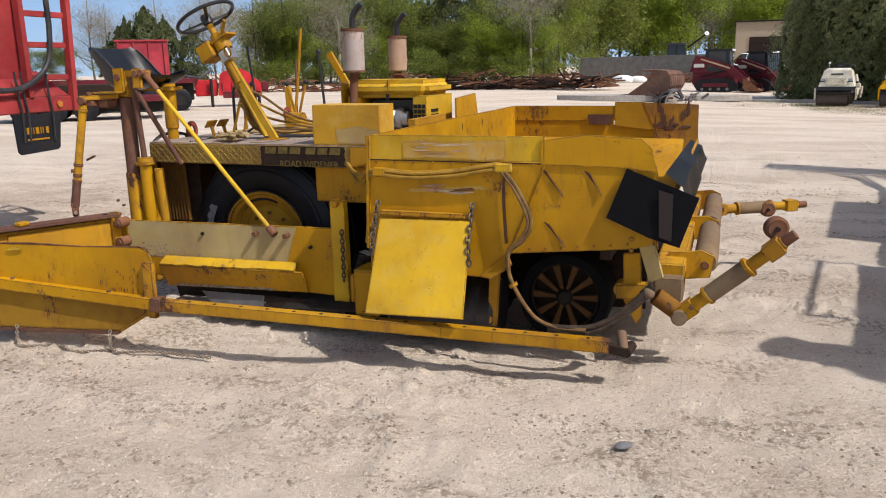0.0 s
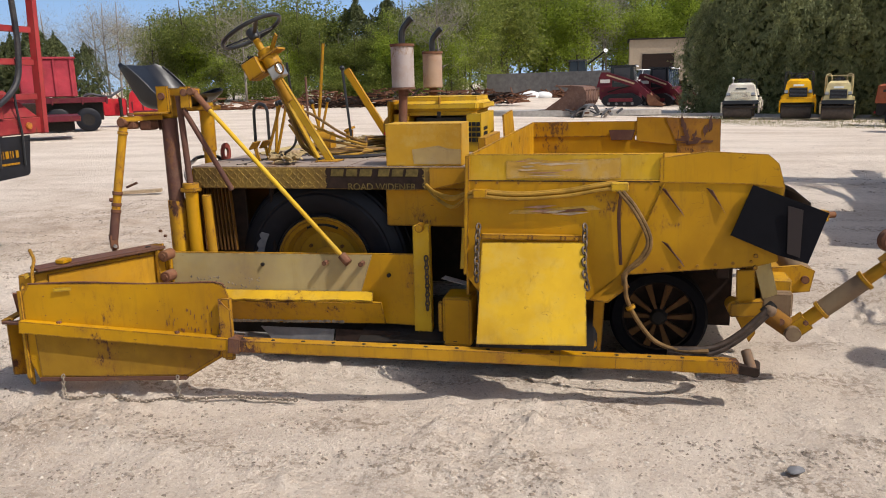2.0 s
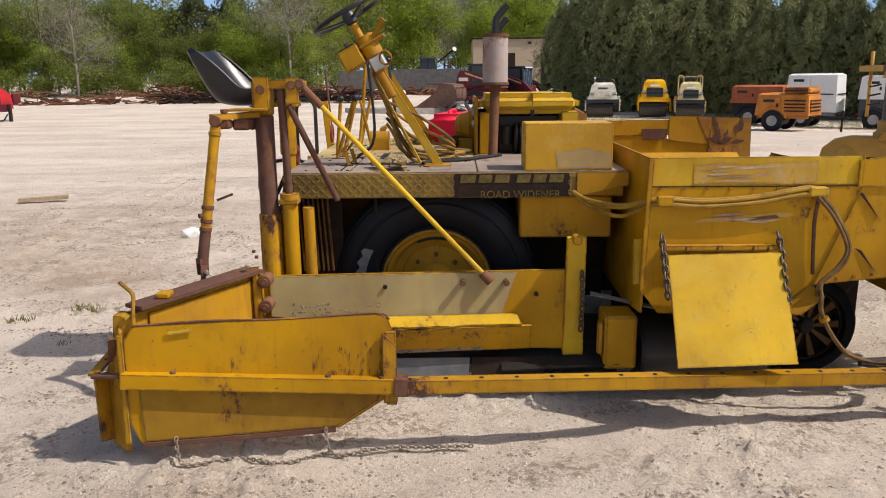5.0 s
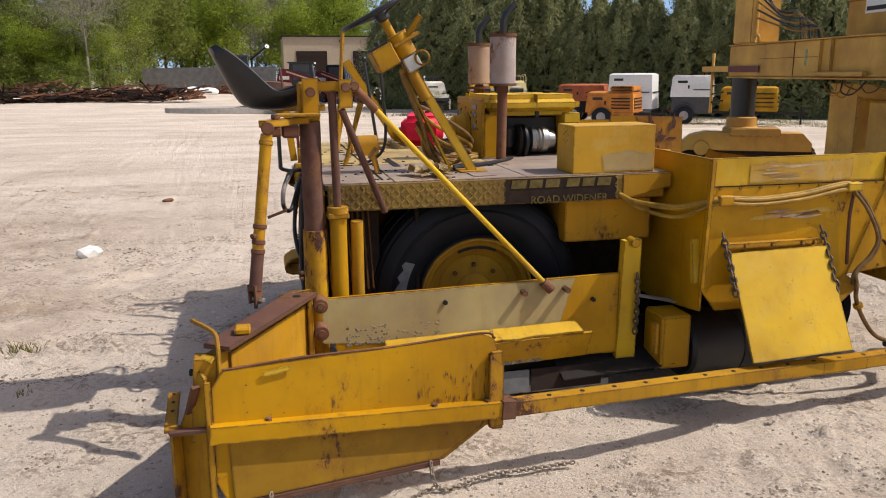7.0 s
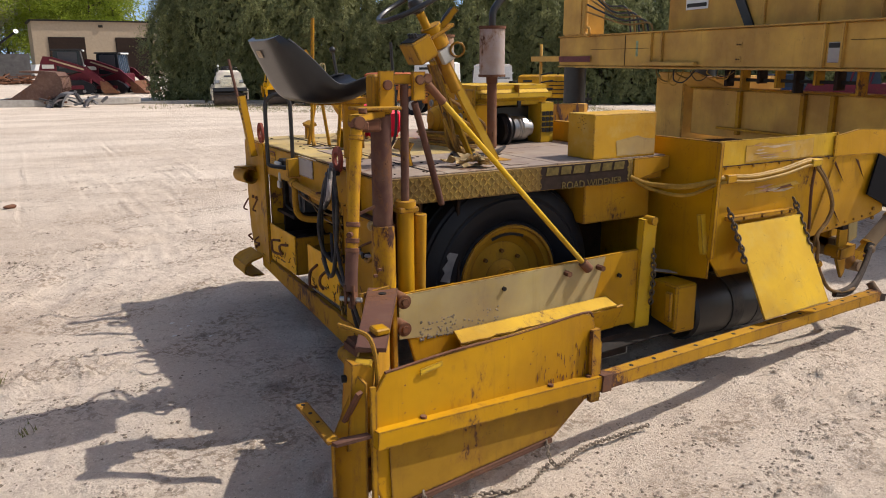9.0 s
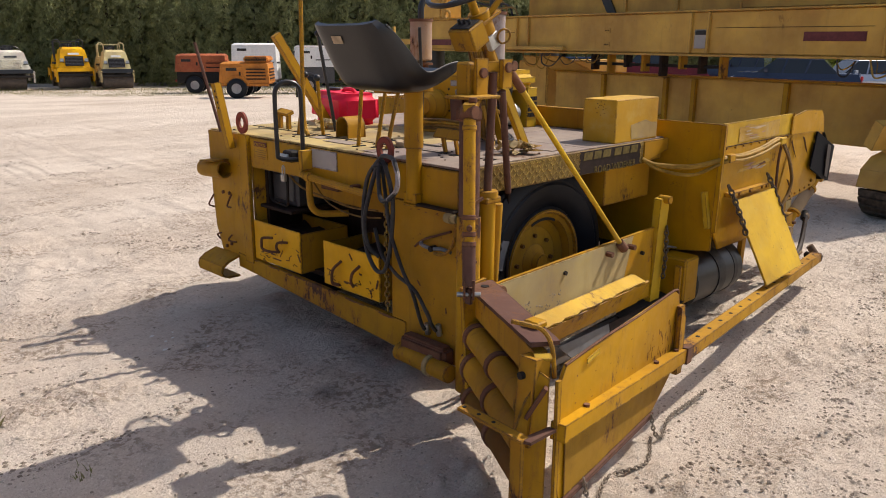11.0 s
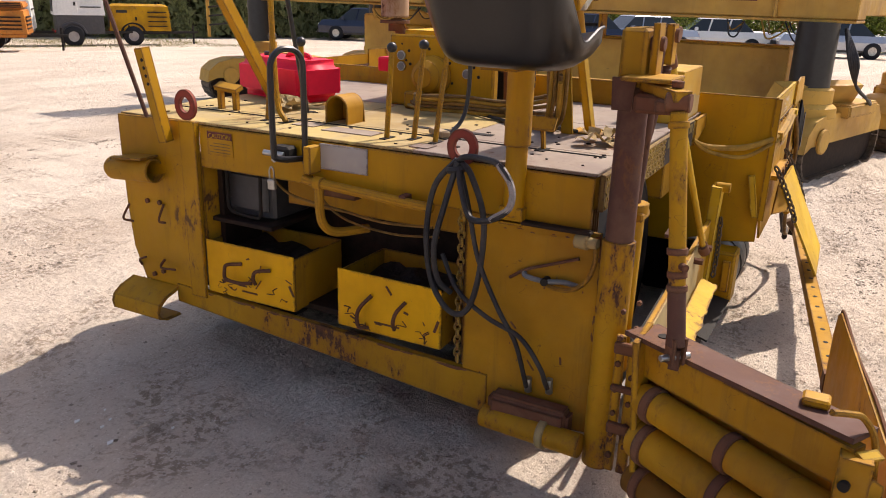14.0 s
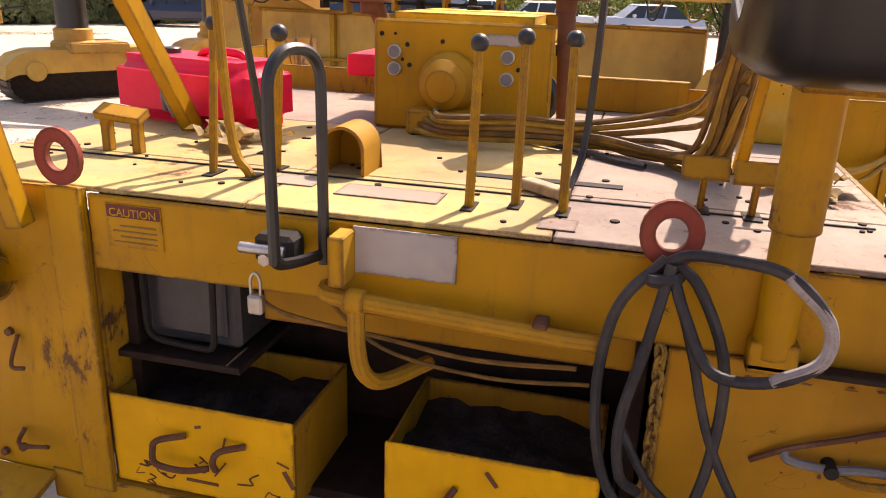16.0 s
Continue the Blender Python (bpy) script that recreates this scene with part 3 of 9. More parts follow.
slab(bm, [(-2.20, 4.276, 1.03), (-2.20, 4.276, 1.16), (-1.93, 4.276, 1.16), (-1.93, 4.276, 1.09)], 0.018)
P("deck_corner_plate", bm, YEL_DIRTY)
P("side_locker", box(B(), -2.49, -2.0, 4.34, 4.72, 0.80, 1.025), YEL_DIRTY, bev=0.006)

# frame behind the wheels, coloured near-black for the shade there
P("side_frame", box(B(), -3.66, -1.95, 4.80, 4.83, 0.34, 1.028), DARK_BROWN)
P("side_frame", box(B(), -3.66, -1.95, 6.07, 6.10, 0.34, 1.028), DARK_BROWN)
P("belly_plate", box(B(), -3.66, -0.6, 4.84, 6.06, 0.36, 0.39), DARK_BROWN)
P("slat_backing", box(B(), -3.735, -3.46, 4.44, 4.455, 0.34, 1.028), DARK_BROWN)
bm = B()
for i in range(9):
    x = -3.735 + i * 0.026
    bar(bm, (x, 4.36, 1.02), (x + 0.02, 4.36, 0.62), 0.008, 0.03, (0, -1, 0))
P("side_grille", bm, YEL_GRIMY, "row of thin upright slats", bev=0)


def wheel_rear(side, y_out):
    c = Vector((-2.945, y_out, 0.527))
    bm = B()
    y1 = c + Vector((0, side * 0.38, 0))
    lathe(bm, c, y1, [(0.05, 0.285), (0.012, 0.300), (0.008, 0.318), (0.020, 0.326), (0.004, 0.345), (-0.014, 0.40), (-0.018, 0.45), (-0.010, 0.462), (-0.014, 0.474), (-0.002, 0.51),
                      (0.012, 0.538), (0.022, 0.542), (0.030, 0.556), (0.07, 0.576), (0.075, 0.568), (0.085, 0.568), (0.09, 0.579), (0.18, 0.584), (0.185, 0.574), (0.197, 0.574), (0.202, 0.584),
                      (0.29, 0.578), (0.31, 0.576), (0.35, 0.556), (0.375, 0.51), (0.39, 0.44), (0.385, 0.36), (0.37, 0.29)], 64, True)
    for v in bm.verts:
        v.co.z = max(v.co.z, -0.012)
    tyre = P("rear_tyre", bm, RUBBER, "large black tyre with a dusty sidewall", 0, smooth=22)
    bm = B()
    lathe(bm, c, y1, [(0.02, 0.0), (0.02, 0.05), (0.05, 0.06), (0.085, 0.10), (0.095, 0.20), (0.07, 0.245), (0.030, 0.262), (0.018, 0.288), (0.004, 0.292), (0.002, 0.306), (0.02, 0.312), (0.2, 0.28), (0.2, 0.0)], 48)
    P("rim", bm, YEL_DIRTY, "dished yellow rim", 0, tyre, smooth=25)
    for k in range(8):
        a = math.pi * 2 * k / 8
        P("wheel_nut", bolt(B(), c + Vector((math.cos(a) * 0.15, side * 0.088, math.sin(a) * 0.15)), (0, -side, 0), 0.012, 0.016), YEL_GRIMY, "", 0, tyre)
    bm = slab(B(), [c + Vector((math.cos(t) * r, -side * 0.0215, math.sin(t) * r)) for r, t in
                    [(0.395, 2.62 + 0.05 * k) for k in range(9)] + [(0.455 - 0.01 * (k % 3), 3.0 - 0.05 * k) for k in range(8)]], 0.003)
    P("dust_patch", bm, GREY, "dried pale mud on the sidewall", 0, tyre)
    bm = slab(B(), [c + Vector((math.cos(t) * r, side * 0.026, math.sin(t) * r)) for r, t in
                    [(0.262, 1.15 + 0.12 * k) for k in range(8)] + [(0.247, 1.99 - 0.12 * k) for k in range(8)]], 0.003)
    P("rim_slot", bm, DARK, "", 0, tyre)
    return tyre


wheel_rear(1, 4.40)
wheel_rear(-1, 6.50)


# Rust-brown spokes and rim, coloured darker for the shade under the hopper.
SPOKE = paint("shade_brown_spoke_paint", (0.115, 0.058, 0.016), fade=(0.06, 0.035, 0.02), faded=0.7, rust=1.0, grime=0.8, rough=0.7)


def wheel_front(x, y, side):
    c = Vector((x, y, 0.275))
    y1 = c + Vector((0, side * 0.2, 0))
    bm = B()
    lathe(bm, c, y1, [(0.02, 0.205), (0.0, 0.215), (0.0, 0.262), (0.02, 0.278), (0.18, 0.278), (0.2, 0.262), (0.2, 0.205)], 40, True)
    tyre = P("front_tyre", bm, RUBBER_DARK, "solid black rubber tyre", 0)
    bm = B()
    lathe(bm, c, y1, [(0.12, 0.0), (0.12, 0.205), (0.03, 0.206), (0.03, 0.196), (0.11, 0.19), (0.115, 0.0)][::-1], 36)
    P("rim", bm, DARK_BROWN, "spoked rim, grimy and coloured dark for shade", 0, tyre)
    bm = B()
    for k in range(10):
        a = math.pi * 2 * k / 10
        d = Vector((math.cos(a), 0, math.sin(a)))
        e = Vector((-d.z, 0, d.x))
        q0, q1 = c + d * 0.045 + Vector((0, side * 0.035, 0)), c + d * 0.198 + Vector((0, side * 0.055, 0))
        slab(bm, [q0 - e * 0.008, q0 + e * 0.008, q1 + e * 0.021, q1 - e * 0.021], 0.025)
    P("spokes", bm, SPOKE, "", 0.002, tyre)
    bm = lathe(B(), c, y1, [(-0.005, 0.02), (0.0, 0.035), (0.03, 0.055), (0.1, 0.06), (0.11, 0.0)], 18)
    P("hub", bm, DARK, "", 0, tyre)


# Backing behind the front wheels, its colour darkened for the deep shade.
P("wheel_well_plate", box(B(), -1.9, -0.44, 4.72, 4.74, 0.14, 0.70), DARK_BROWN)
for y, s in ((4.38, 1), (6.52, -1)):
    wheel_front(-0.882, y, s)
    wheel_front(-1.50, y, s)
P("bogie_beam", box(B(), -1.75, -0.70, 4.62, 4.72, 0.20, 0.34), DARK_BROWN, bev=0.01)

# hopper: side panels, rear wall, sloped floors
def hopper_side(y, out, name):
    pts = [(-1.90, 1.132), (-0.905, 1.132), (-0.905, 1.128), (-0.36, 1.128), (-0.335, 1.10), (-0.345, 0.735), (-0.44, 0.705), (-1.10, 0.640),
           (-1.175, 0.505), (-1.275, 0.497), (-1.84, 0.50), (-1.93, 0.62)]
    low = P("hopper_side", slab(B(), [(x, y, z) for x, z in pts], 0.012), YEL, name, bev=0)
    strip = P("hopper_top_strip", slab(B(), [(x, y - out * 0.006, z) for x, z in ((-1.905, 1.128), (-0.905, 1.136), (-0.905, 1.268), (-1.90, 1.268))], 0.014), YEL_PALE, "faded upper strip with scuffed paint", bev=0)
    front = P("hopper_front_wing", slab(B(), [(x, y + out * 0.010, z) for x, z in ((-0.925, 1.126), (-0.925, 1.25), (-0.70, 1.282), (-0.42, 1.265), (-0.37, 1.22), (-0.335, 1.10), (-0.5, 1.12))], 0.012), YEL, bev=0)
    return low, strip, front


near_low, near_strip, _ = hopper_side(3.93, -1, "deep yellow folded side panel")
P("hopper_side", slab(B(), [(x, 7.06, z) for x, z in ((-1.90, 1.135), (-0.99, 1.135), (-0.99, 1.10), (-0.3, 1.05), (-0.345, 0.735), (-1.10, 0.64), (-1.275, 0.497), (-1.90, 0.6))], 0.012), YEL, "deep yellow far side panel", 0)
P("hopper_top_strip", slab(B(), [(x, 7.052, z) for x, z in ((-1.90, 1.13), (-0.975, 1.135), (-0.975, 1.265), (-1.90, 1.265))], 0.014), YEL, "", 0)
P("hopper_front_wing", slab(B(), [(x, 7.044, z) for x, z in ((-0.98, 1.09), (-0.98, 1.30), (-0.72, 1.295), (-0.62, 1.05))], 0.012), YEL_RUSTY, "rust-stained front wing", 0)
bare_wing = P("hopper_front_wing", slab(B(), [(x, 7.040, z) for x, z in ((-0.74, 1.294), (-0.275, 1.275), (-0.262, 0.80), (-0.64, 0.80), (-0.63, 1.06))], 0.012), YEL_STREAKED, "front wing bare of paint, purple-brown rust", 0)
P("wing_patch", slab(B(), [(-1.20, 7.035, 1.10), (-1.02, 7.035, 1.10), (-0.99, 7.035, 1.19), (-1.22, 7.035, 1.19)], 0.006), BROWN, "", 0)
bm = slab(B(), [(-1.90, 3.937, 1.265), (-1.90, 7.053, 1.265), (-1.90, 7.053, 0.55), (-1.90, 6.6, 0.45), (-1.90, 4.4, 0.43), (-1.92, 3.937, 0.50)], 0.014)
P("hopper_rear_wall", bm, YEL, "rear wall of the hopper", bev=0)
P("hopper_tab_panel", slab(B(), [(-1.935, 5.50, 1.16), (-1.955, 5.55, 1.40), (-1.955, 6.02, 1.42), (-1.935, 6.06, 1.16)], 0.012), YEL, "perforated upright panel", bev=0)
for y0, y1 in ((3.95, 4.75), (7.04, 6.25)):
    P("hopper_wing_floor", slab(B(), [(-1.885, y0, 0.98), (-0.38, y0, 0.98), (-0.38, y1, 0.52), (-1.885, y1, 0.52)], 0.014), YEL_DIRTY, "", 0)
P("hopper_floor", box(B(), -1.885, -0.30, 4.76, 6.24, 0.49, 0.52), DARK_BROWN)

# hinged flap hung on chains
flap = P("side_flap", slab(B(), [(-1.822, 3.862, 0.808), (-1.284, 3.852, 0.822), (-1.262, 3.628, 0.345), (-1.815, 3.616, 0.330)], 0.012), YEL_PALE, "bright yellow hinged flap hung on chains", bev=0)
bm = box(B(), -1.83, -1.29, 3.880, 3.922, 0.826, 0.850)
for x in (-1.72, -1.57, -1.40, -1.33):
    bolt(bm, (x, 3.880, 0.838), (0, -1, 0), 0.012, 0.01)
P("flap_hinge", bm, YEL_DIRTY, "", 0, flap)
P("flap_chain", chain_links(B(), [(-1.842, 3.915, 0.925), (-1.846, 3.87, 0.86), (-1.84, 3.79, 0.70), (-1.835, 3.755, 0.60)], 0.042, 0.006), CHAIN, "", 0, flap)
P("flap_chain", chain_links(B(), [(-1.292, 3.915, 0.935), (-1.287, 3.87, 0.86), (-1.285, 3.79, 0.70), (-1.262, 3.75, 0.585)], 0.042, 0.006), CHAIN, "", 0, flap)

# screed: moldboard, end post, ledge
mold = P("moldboard", slab(B(), [(-3.80, 4.075, 0.665), (-2.27, 4.135, 0.675), (-2.27, 4.135, 0.245), (-3.70, 4.075, 0.30)], 0.02), YEL, "tall blade plate, cream above and yellow below", bev=0)
P("moldboard_face", slab(B(), [(-3.79, 4.063, 0.66), (-2.52, 4.113, 0.668), (-2.60, 4.110, 0.43), (-3.52, 4.073, 0.425), (-3.79, 4.063, 0.45)], 0.006), CREAM, "sun-bleached cream paint over old yellow", 0, mold)
rng7 = random.Random(41)
edge_pts = [(-2.50 - 0.05 * k, 4.025 - 0.002 * k + rng7.uniform(-0.008, 0.010), 0.412 - 0.00085 * k + rng7.uniform(-0.004, 0.003)) for k in range(21)]
P("moldboard_ledge", slab(B(), [(-3.50, 4.065, 0.435), (-2.52, 4.10, 0.445)] + edge_pts, 0.012), YEL_PALE, "bent ledge with a torn edge", 0, mold)
P("moldboard_apron", slab(B(), [(-3.50, 3.992, 0.388), (-2.45, 4.035, 0.405), (-2.45, 4.105, 0.26), (-3.50, 4.068, 0.235)], 0.014), YEL, "", 0, mold)
P("end_post", slab(B(), [(-2.265, 4.12, 0.845), (-2.17, 4.12, 0.852), (-2.17, 4.14, 0.215), (-2.275, 4.14, 0.215)], 0.05), YEL_PALE, "", 0)
P("lower_drive_box", box(B(), -2.08, -1.915, 4.0, 4.20, 0.175, 0.46), YEL, bev=0.012)
# Dark sheet added for the shade under the screed; no auger is built.
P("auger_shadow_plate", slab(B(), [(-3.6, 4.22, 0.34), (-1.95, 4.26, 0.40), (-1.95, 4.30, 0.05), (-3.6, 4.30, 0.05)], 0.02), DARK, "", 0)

# end gate and its long side bar
gate = P("end_gate", slab(B(), [(-4.245, 3.335, 0.575), (-4.20, 3.34, 0.64), (-3.19, 3.487, 0.642), (-3.135, 3.493, 0.615), (-3.105, 3.497, 0.52), (-3.115, 3.495, 0.245),
                                (-3.17, 3.49, 0.235), (-3.36, 3.46, 0.12), (-4.21, 3.34, 0.10), (-4.25, 3.335, 0.20)], 0.014), YEL, "long yellow end gate plate with scratches", bev=0)
P("gate_bar", bar(B(), (-4.262, 3.315, 0.408), (-3.075, 3.472, 0.312), 0.06, 0.066), YEL, "", 0.004, gate)
long_bar = P("side_bar", bar(B(), (-3.07, 3.476, 0.310), (-0.527, 3.785, 0.225), 0.066, 0.062), YEL_RUSTY, "long rusty yellow box bar", 0.004)

# mast and cylinders by the seat
P("mast_tube", cyl(B(), (-3.80, 4.19, 0.95), (-3.80, 4.19, 1.47), 0.047, 20), BROWN, "dark brown lift cylinder rod", 0.002)
P("mast_housing", cyl(B(), (-3.80, 4.19, 0.12), (-3.80, 4.19, 0.97), 0.055, 20), YEL_FLAKED, "yellow tube flaking to rust", 0.003)
P("guide_rail", box(B(), -3.865, -3.845, 4.118, 4.150, 0.14, 0.66), YEL_FLAKED)
P("guide_rail", box(B(), -3.865, -3.845, 4.068, 4.105, 0.14, 0.64), YEL_FLAKED)
P("mast_head", box(B(), -3.85, -3.755, 4.155, 4.235, 1.47, 1.645), YEL_RUSTY, bev=0.01)
P("top_link", bar(B(), (-3.80, 4.19, 1.625), (-3.58, 4.16, 1.62), 0.05, 0.045), YEL_RUSTY)
P("jack_rod", cyl(B(), (-3.69, 4.18, 1.04), (-3.70, 4.15, 1.60), 0.019), BROWN, bev=0)
P("jack_barrel", cyl(B(), (-3.69, 4.185, 0.45), (-3.69, 4.18, 1.055), 0.040, 16), YEL)
P("jack_clamp", box(B(), -3.74, -3.64, 4.135, 4.225, 1.02, 1.05), YEL_DIRTY, "", 0.006)
P("turnbuckle_arm", bar(B(), (-3.82, 4.15, 1.478), (-4.01, 4.0, 1.472), 0.05, 0.030), YEL_RUSTY)
TB0, TB1 = Vector((-4.082, 3.920, 0.765)), Vector((-3.995, 4.010, 1.43))
tb = P("turnbuckle", cyl(B(), TB0.lerp(TB1, 0.24), TB1, 0.025, 16), YEL_FLAKED, "straight turnbuckle tube, yellow worn to rust")
for f, r in ((0.24, 0.030), (0.30, 0.029), (0.40, 0.030), (0.93, 0.030)):
    P("turnbuckle_collar", cyl(B(), TB0.lerp(TB1, f), TB0.lerp(TB1, f + 0.03), r, 14), RUSTY if f < 0.5 else YEL_DIRTY, "", 0.002, tb)
P("turnbuckle_end", cyl(B(), TB0.lerp(TB1, 0.0), TB0.lerp(TB1, 0.26), 0.027, 16), BROWN, "", 0.002, tb)
P("turnbuckle_pin", cyl(B(), TB0.lerp(TB1, 0.36) + Vector((-0.03, -0.03, 0)), TB0.lerp(TB1, 0.36) + Vector((0.005, 0.005, 0)), 0.012, 10), RUSTY, "", 0, tb)
P("drag_lever", cyl(B(), (-3.66, 4.13, 1.52), (-3.455, 4.255, 1.025), 0.016), BROWN, bev=0)
P("long_rod", cyl(B(), (-3.60, 4.155, 1.62), (-2.675, 4.085, 0.642), 0.0135), YEL_PALE, "long lemon-yellow brace rod", bev=0)
P("rod_socket", cyl(B(), (-3.60, 4.155, 1.62), (-3.50, 4.1475, 1.514), 0.019, 12), RUSTY, "", 0.002)

# arm to the end gate
P("arm_top_plate", slab(B(), [(-3.81, 4.03, 0.70), (-3.92, 4.11, 0.70), (-4.27, 3.44, 0.70), (-4.175, 3.385, 0.70)], 0.016), BROWN, "worn brown steel plate", 0)
P("arm_beam", bar(B(), (-3.88, 4.05, 0.62), (-4.24, 3.42, 0.615), 0.05, 0.12), YEL_DIRTY)
for z0, z1, r, mat in ((0.490, 0.470, 0.055, YEL_DIRTY), (0.345, 0.325, 0.068, YEL_DIRTY), (0.195, 0.175, 0.060, YEL_GRIMY)):
    tube_part = P("slide_cylinder", cyl(B(), (-3.93, 4.03, z0), (-4.265, 3.45, z1), r, 20), mat, "stout slide tube")
    for f in (0.06, 0.5):
        P("tube_clamp", cyl(B(), Vector((-3.93, 4.03, z0)).lerp(Vector((-4.265, 3.45, z1)), f), Vector((-3.93, 4.03, z0)).lerp(Vector((-4.265, 3.45, z1)), f + 0.05), r + 0.008, 20), RUSTY, "", 0.002, tube_part)
P("arm_back_plate", slab(B(), [(-3.84, 4.06, 0.66), (-4.18, 3.46, 0.66), (-4.19, 3.45, 0.12), (-3.85, 4.05, 0.14)], 0.012), YEL_DIRTY, "worn yellow plate behind the slide tubes", 0)
P("arm_end_box", bar(B(), (-4.262, 3.425, 0.665), (-4.292, 3.425, 0.34), 0.085, 0.075, (0, 1, 0)), YEL_DIRTY, "upright box end of the slide", 0.006)
P("box_hole", cyl(B(), (-4.325, 3.445, 0.60), (-4.305, 3.44, 0.60), 0.014, 10), DARK, "", 0)
P("box_bracket", bar(B(), (-4.335, 3.40, 0.46), (-4.30, 3.345, 0.58), 0.03, 0.014), RUSTY, "", 0.003)
P("arm_end_plate", slab(B(), [(-4.285, 3.39, 0.625), (-4.33, 3.42, 0.50), (-4.37, 3.43, 0.40), (-4.37, 3.43, 0.06), (-4.275, 3.36, 0.05), (-4.265, 3.36, 0.60)], 0.016), YEL_RUSTY, "", 0)
P("end_plate_wrap", slab(B(), [(-4.375, 3.43, 0.40), (-4.40, 3.36, 0.40), (-4.40, 3.36, 0.10), (-4.375, 3.43, 0.08)], 0.012), YEL_RUSTY, "", 0)
strap = P("arm_cross_bar", bar(B(), (-4.412, 3.64, 0.443), (-4.40, 3.35, 0.415), 0.045, 0.012), YEL_DIRTY, "short perforated strap")
for k in range(3):
    c = Vector((-4.412, 3.625, 0.4475)).lerp(Vector((-4.405, 3.49, 0.434)), k / 2)
    P("strap_hole", cyl(B(), c, c + Vector((0, 0, 0.002)), 0.008, 8), DARK, "", 0, strap)

# rear frame
rear_x = -3.752
P("rear_lip", box(B(), -3.752, -3.738, 4.305, 6.10, 0.967, 1.150), YEL, "folded rear lip of the deck", 0.002)
P("rear_corner_plate", slab(B(), [(rear_x, 6.105, 1.163), (rear_x, 6.60, 1.157), (rear_x, 6.60, 0.96), (rear_x, 6.592, 0.72), (rear_x, 6.573, 0.515), (rear_x, 6.51, 0.36), (rear_x, 6.12, 0.345)], 0.014), YEL, "", 0)
P("corner_pillar", box(B(), -3.775, -3.757, 6.105, 6.20, 0.34, 1.168), YEL)
P("rear_beam", slab(B(), [(-3.75, 6.30, 0.375), (-3.75, 4.66, 0.328), (-3.75, 4.66, 0.165), (-3.75, 6.30, 0.285)], 0.03), YEL_RUSTY, "rusty lower beam", 0)
P("rear_side_panel", slab(B(), [(rear_x, 4.77, 0.965), (rear_x, 4.262, 0.965), (rear_x, 4.235, 0.20), (rear_x, 4.655, 0.165), (rear_x, 4.77, 0.33)], 0.016), YEL_DIRTY, "wide side panel with scraped paint", 0)
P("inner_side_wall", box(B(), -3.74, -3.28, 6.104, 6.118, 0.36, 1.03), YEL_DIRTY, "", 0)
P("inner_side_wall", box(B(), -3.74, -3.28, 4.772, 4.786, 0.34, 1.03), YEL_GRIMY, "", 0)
# Back wall is near-black for the shade inside the rear compartment.
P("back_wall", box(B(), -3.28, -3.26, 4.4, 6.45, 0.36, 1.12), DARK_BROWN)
for y0, y1 in ((5.597, 6.10), (4.872, 5.365)):
    t = 0.008
    bm = box(B(), -3.758, -3.75, y0, y1, 0.378, 0.632)
    d = P("drawer_front", bm, YEL_FRESH, "open steel box with a bent-rod handle", 0.002)
    for a, b in ((y0, y0 + t), (y1 - t, y1)):
        P("drawer_side", box(B(), -3.748, -3.40, a, b, 0.378, 0.62), YEL_DIRTY, "", 0.001, d)
    P("drawer_floor", box(B(), -3.748, -3.40, y0 + t, y1 - t, 0.378, 0.386), YEL_DIRTY, "", 0, d)
    P("drawer_back", box(B(), -3.408, -3.40, y0 + t, y1 - t, 0.388, 0.62), YEL_DIRTY, "", 0, d)
    bm = B()
    rows = [[bm.verts.new((-3.745 + 0.0426 * i, y0 + t + (y1 - y0 - 2 * t) * j / 12, 0.555 + 0.035 * noise.noise((i * 0.55, j * 0.5, y0 * 3)) + 0.02 * noise.noise((i * 1.3, j * 1.2, y0)))) for j in range(13)] for i in range(9)]
    for ra, rb in zip(rows, rows[1:]):
        for k in range(12):
            bm.faces.new((ra[k], ra[k + 1], rb[k + 1], rb[k]))
    P("debris", bm, DEBRIS, "dark lumpy dirt filling the box", 0, d, 180)
P("number_plate_blank", box(B(), -3.760, -3.754, 5.212, 5.44, 1.043, 1.147), GREY_PLATE, "blank grey plate", 0.001)
for y, z in ((6.147, 1.238), (4.795, 1.205)):
    bm = B()
    n = 22
    lo = []
    for s in (-0.008, 0.008):
        lo.append([[bm.verts.new((-3.770 + s, y + r * math.sin(2 * math.pi * k / n), z + r * 1.12 * math.cos(2 * math.pi * k / n))) for k in range(n)] for r in (0.030, 0.060)])
    for k in range(n):
        k2 = (k + 1) % n
        bm.faces.new((lo[0][0][k], lo[0][0][k2], lo[0][1][k2], lo[0][1][k]))
        bm.faces.new((lo[1][0][k], lo[1][1][k], lo[1][1][k2], lo[1][0][k2]))
        bm.faces.new((lo[0][1][k], lo[0][1][k2], lo[1][1][k2], lo[1][1][k]))
        bm.faces.new((lo[0][0][k], lo[1][0][k], lo[1][0][k2], lo[0][0][k2]))
    P("lifting_eye", bm, OXIDE, "red-painted lifting eye", 0)
P("lower_pipe", cyl(B(), (-3.83, 4.64, 0.196), (-3.86, 4.24, 0.20), 0.045, 18), YEL_FLAKED)
bm = lathe(B(), (-3.80, 6.64, 0.908), (-3.80, 6.34, 0.925), [(0.0, 0.02), (0.01, 0.045), (0.03, 0.056), (0.30, 0.056), (0.30, 0.048), (0.10, 0.046)], 18)
P("corner_tube", bm, YEL_RUSTY, "stub tube open at one end", 0)
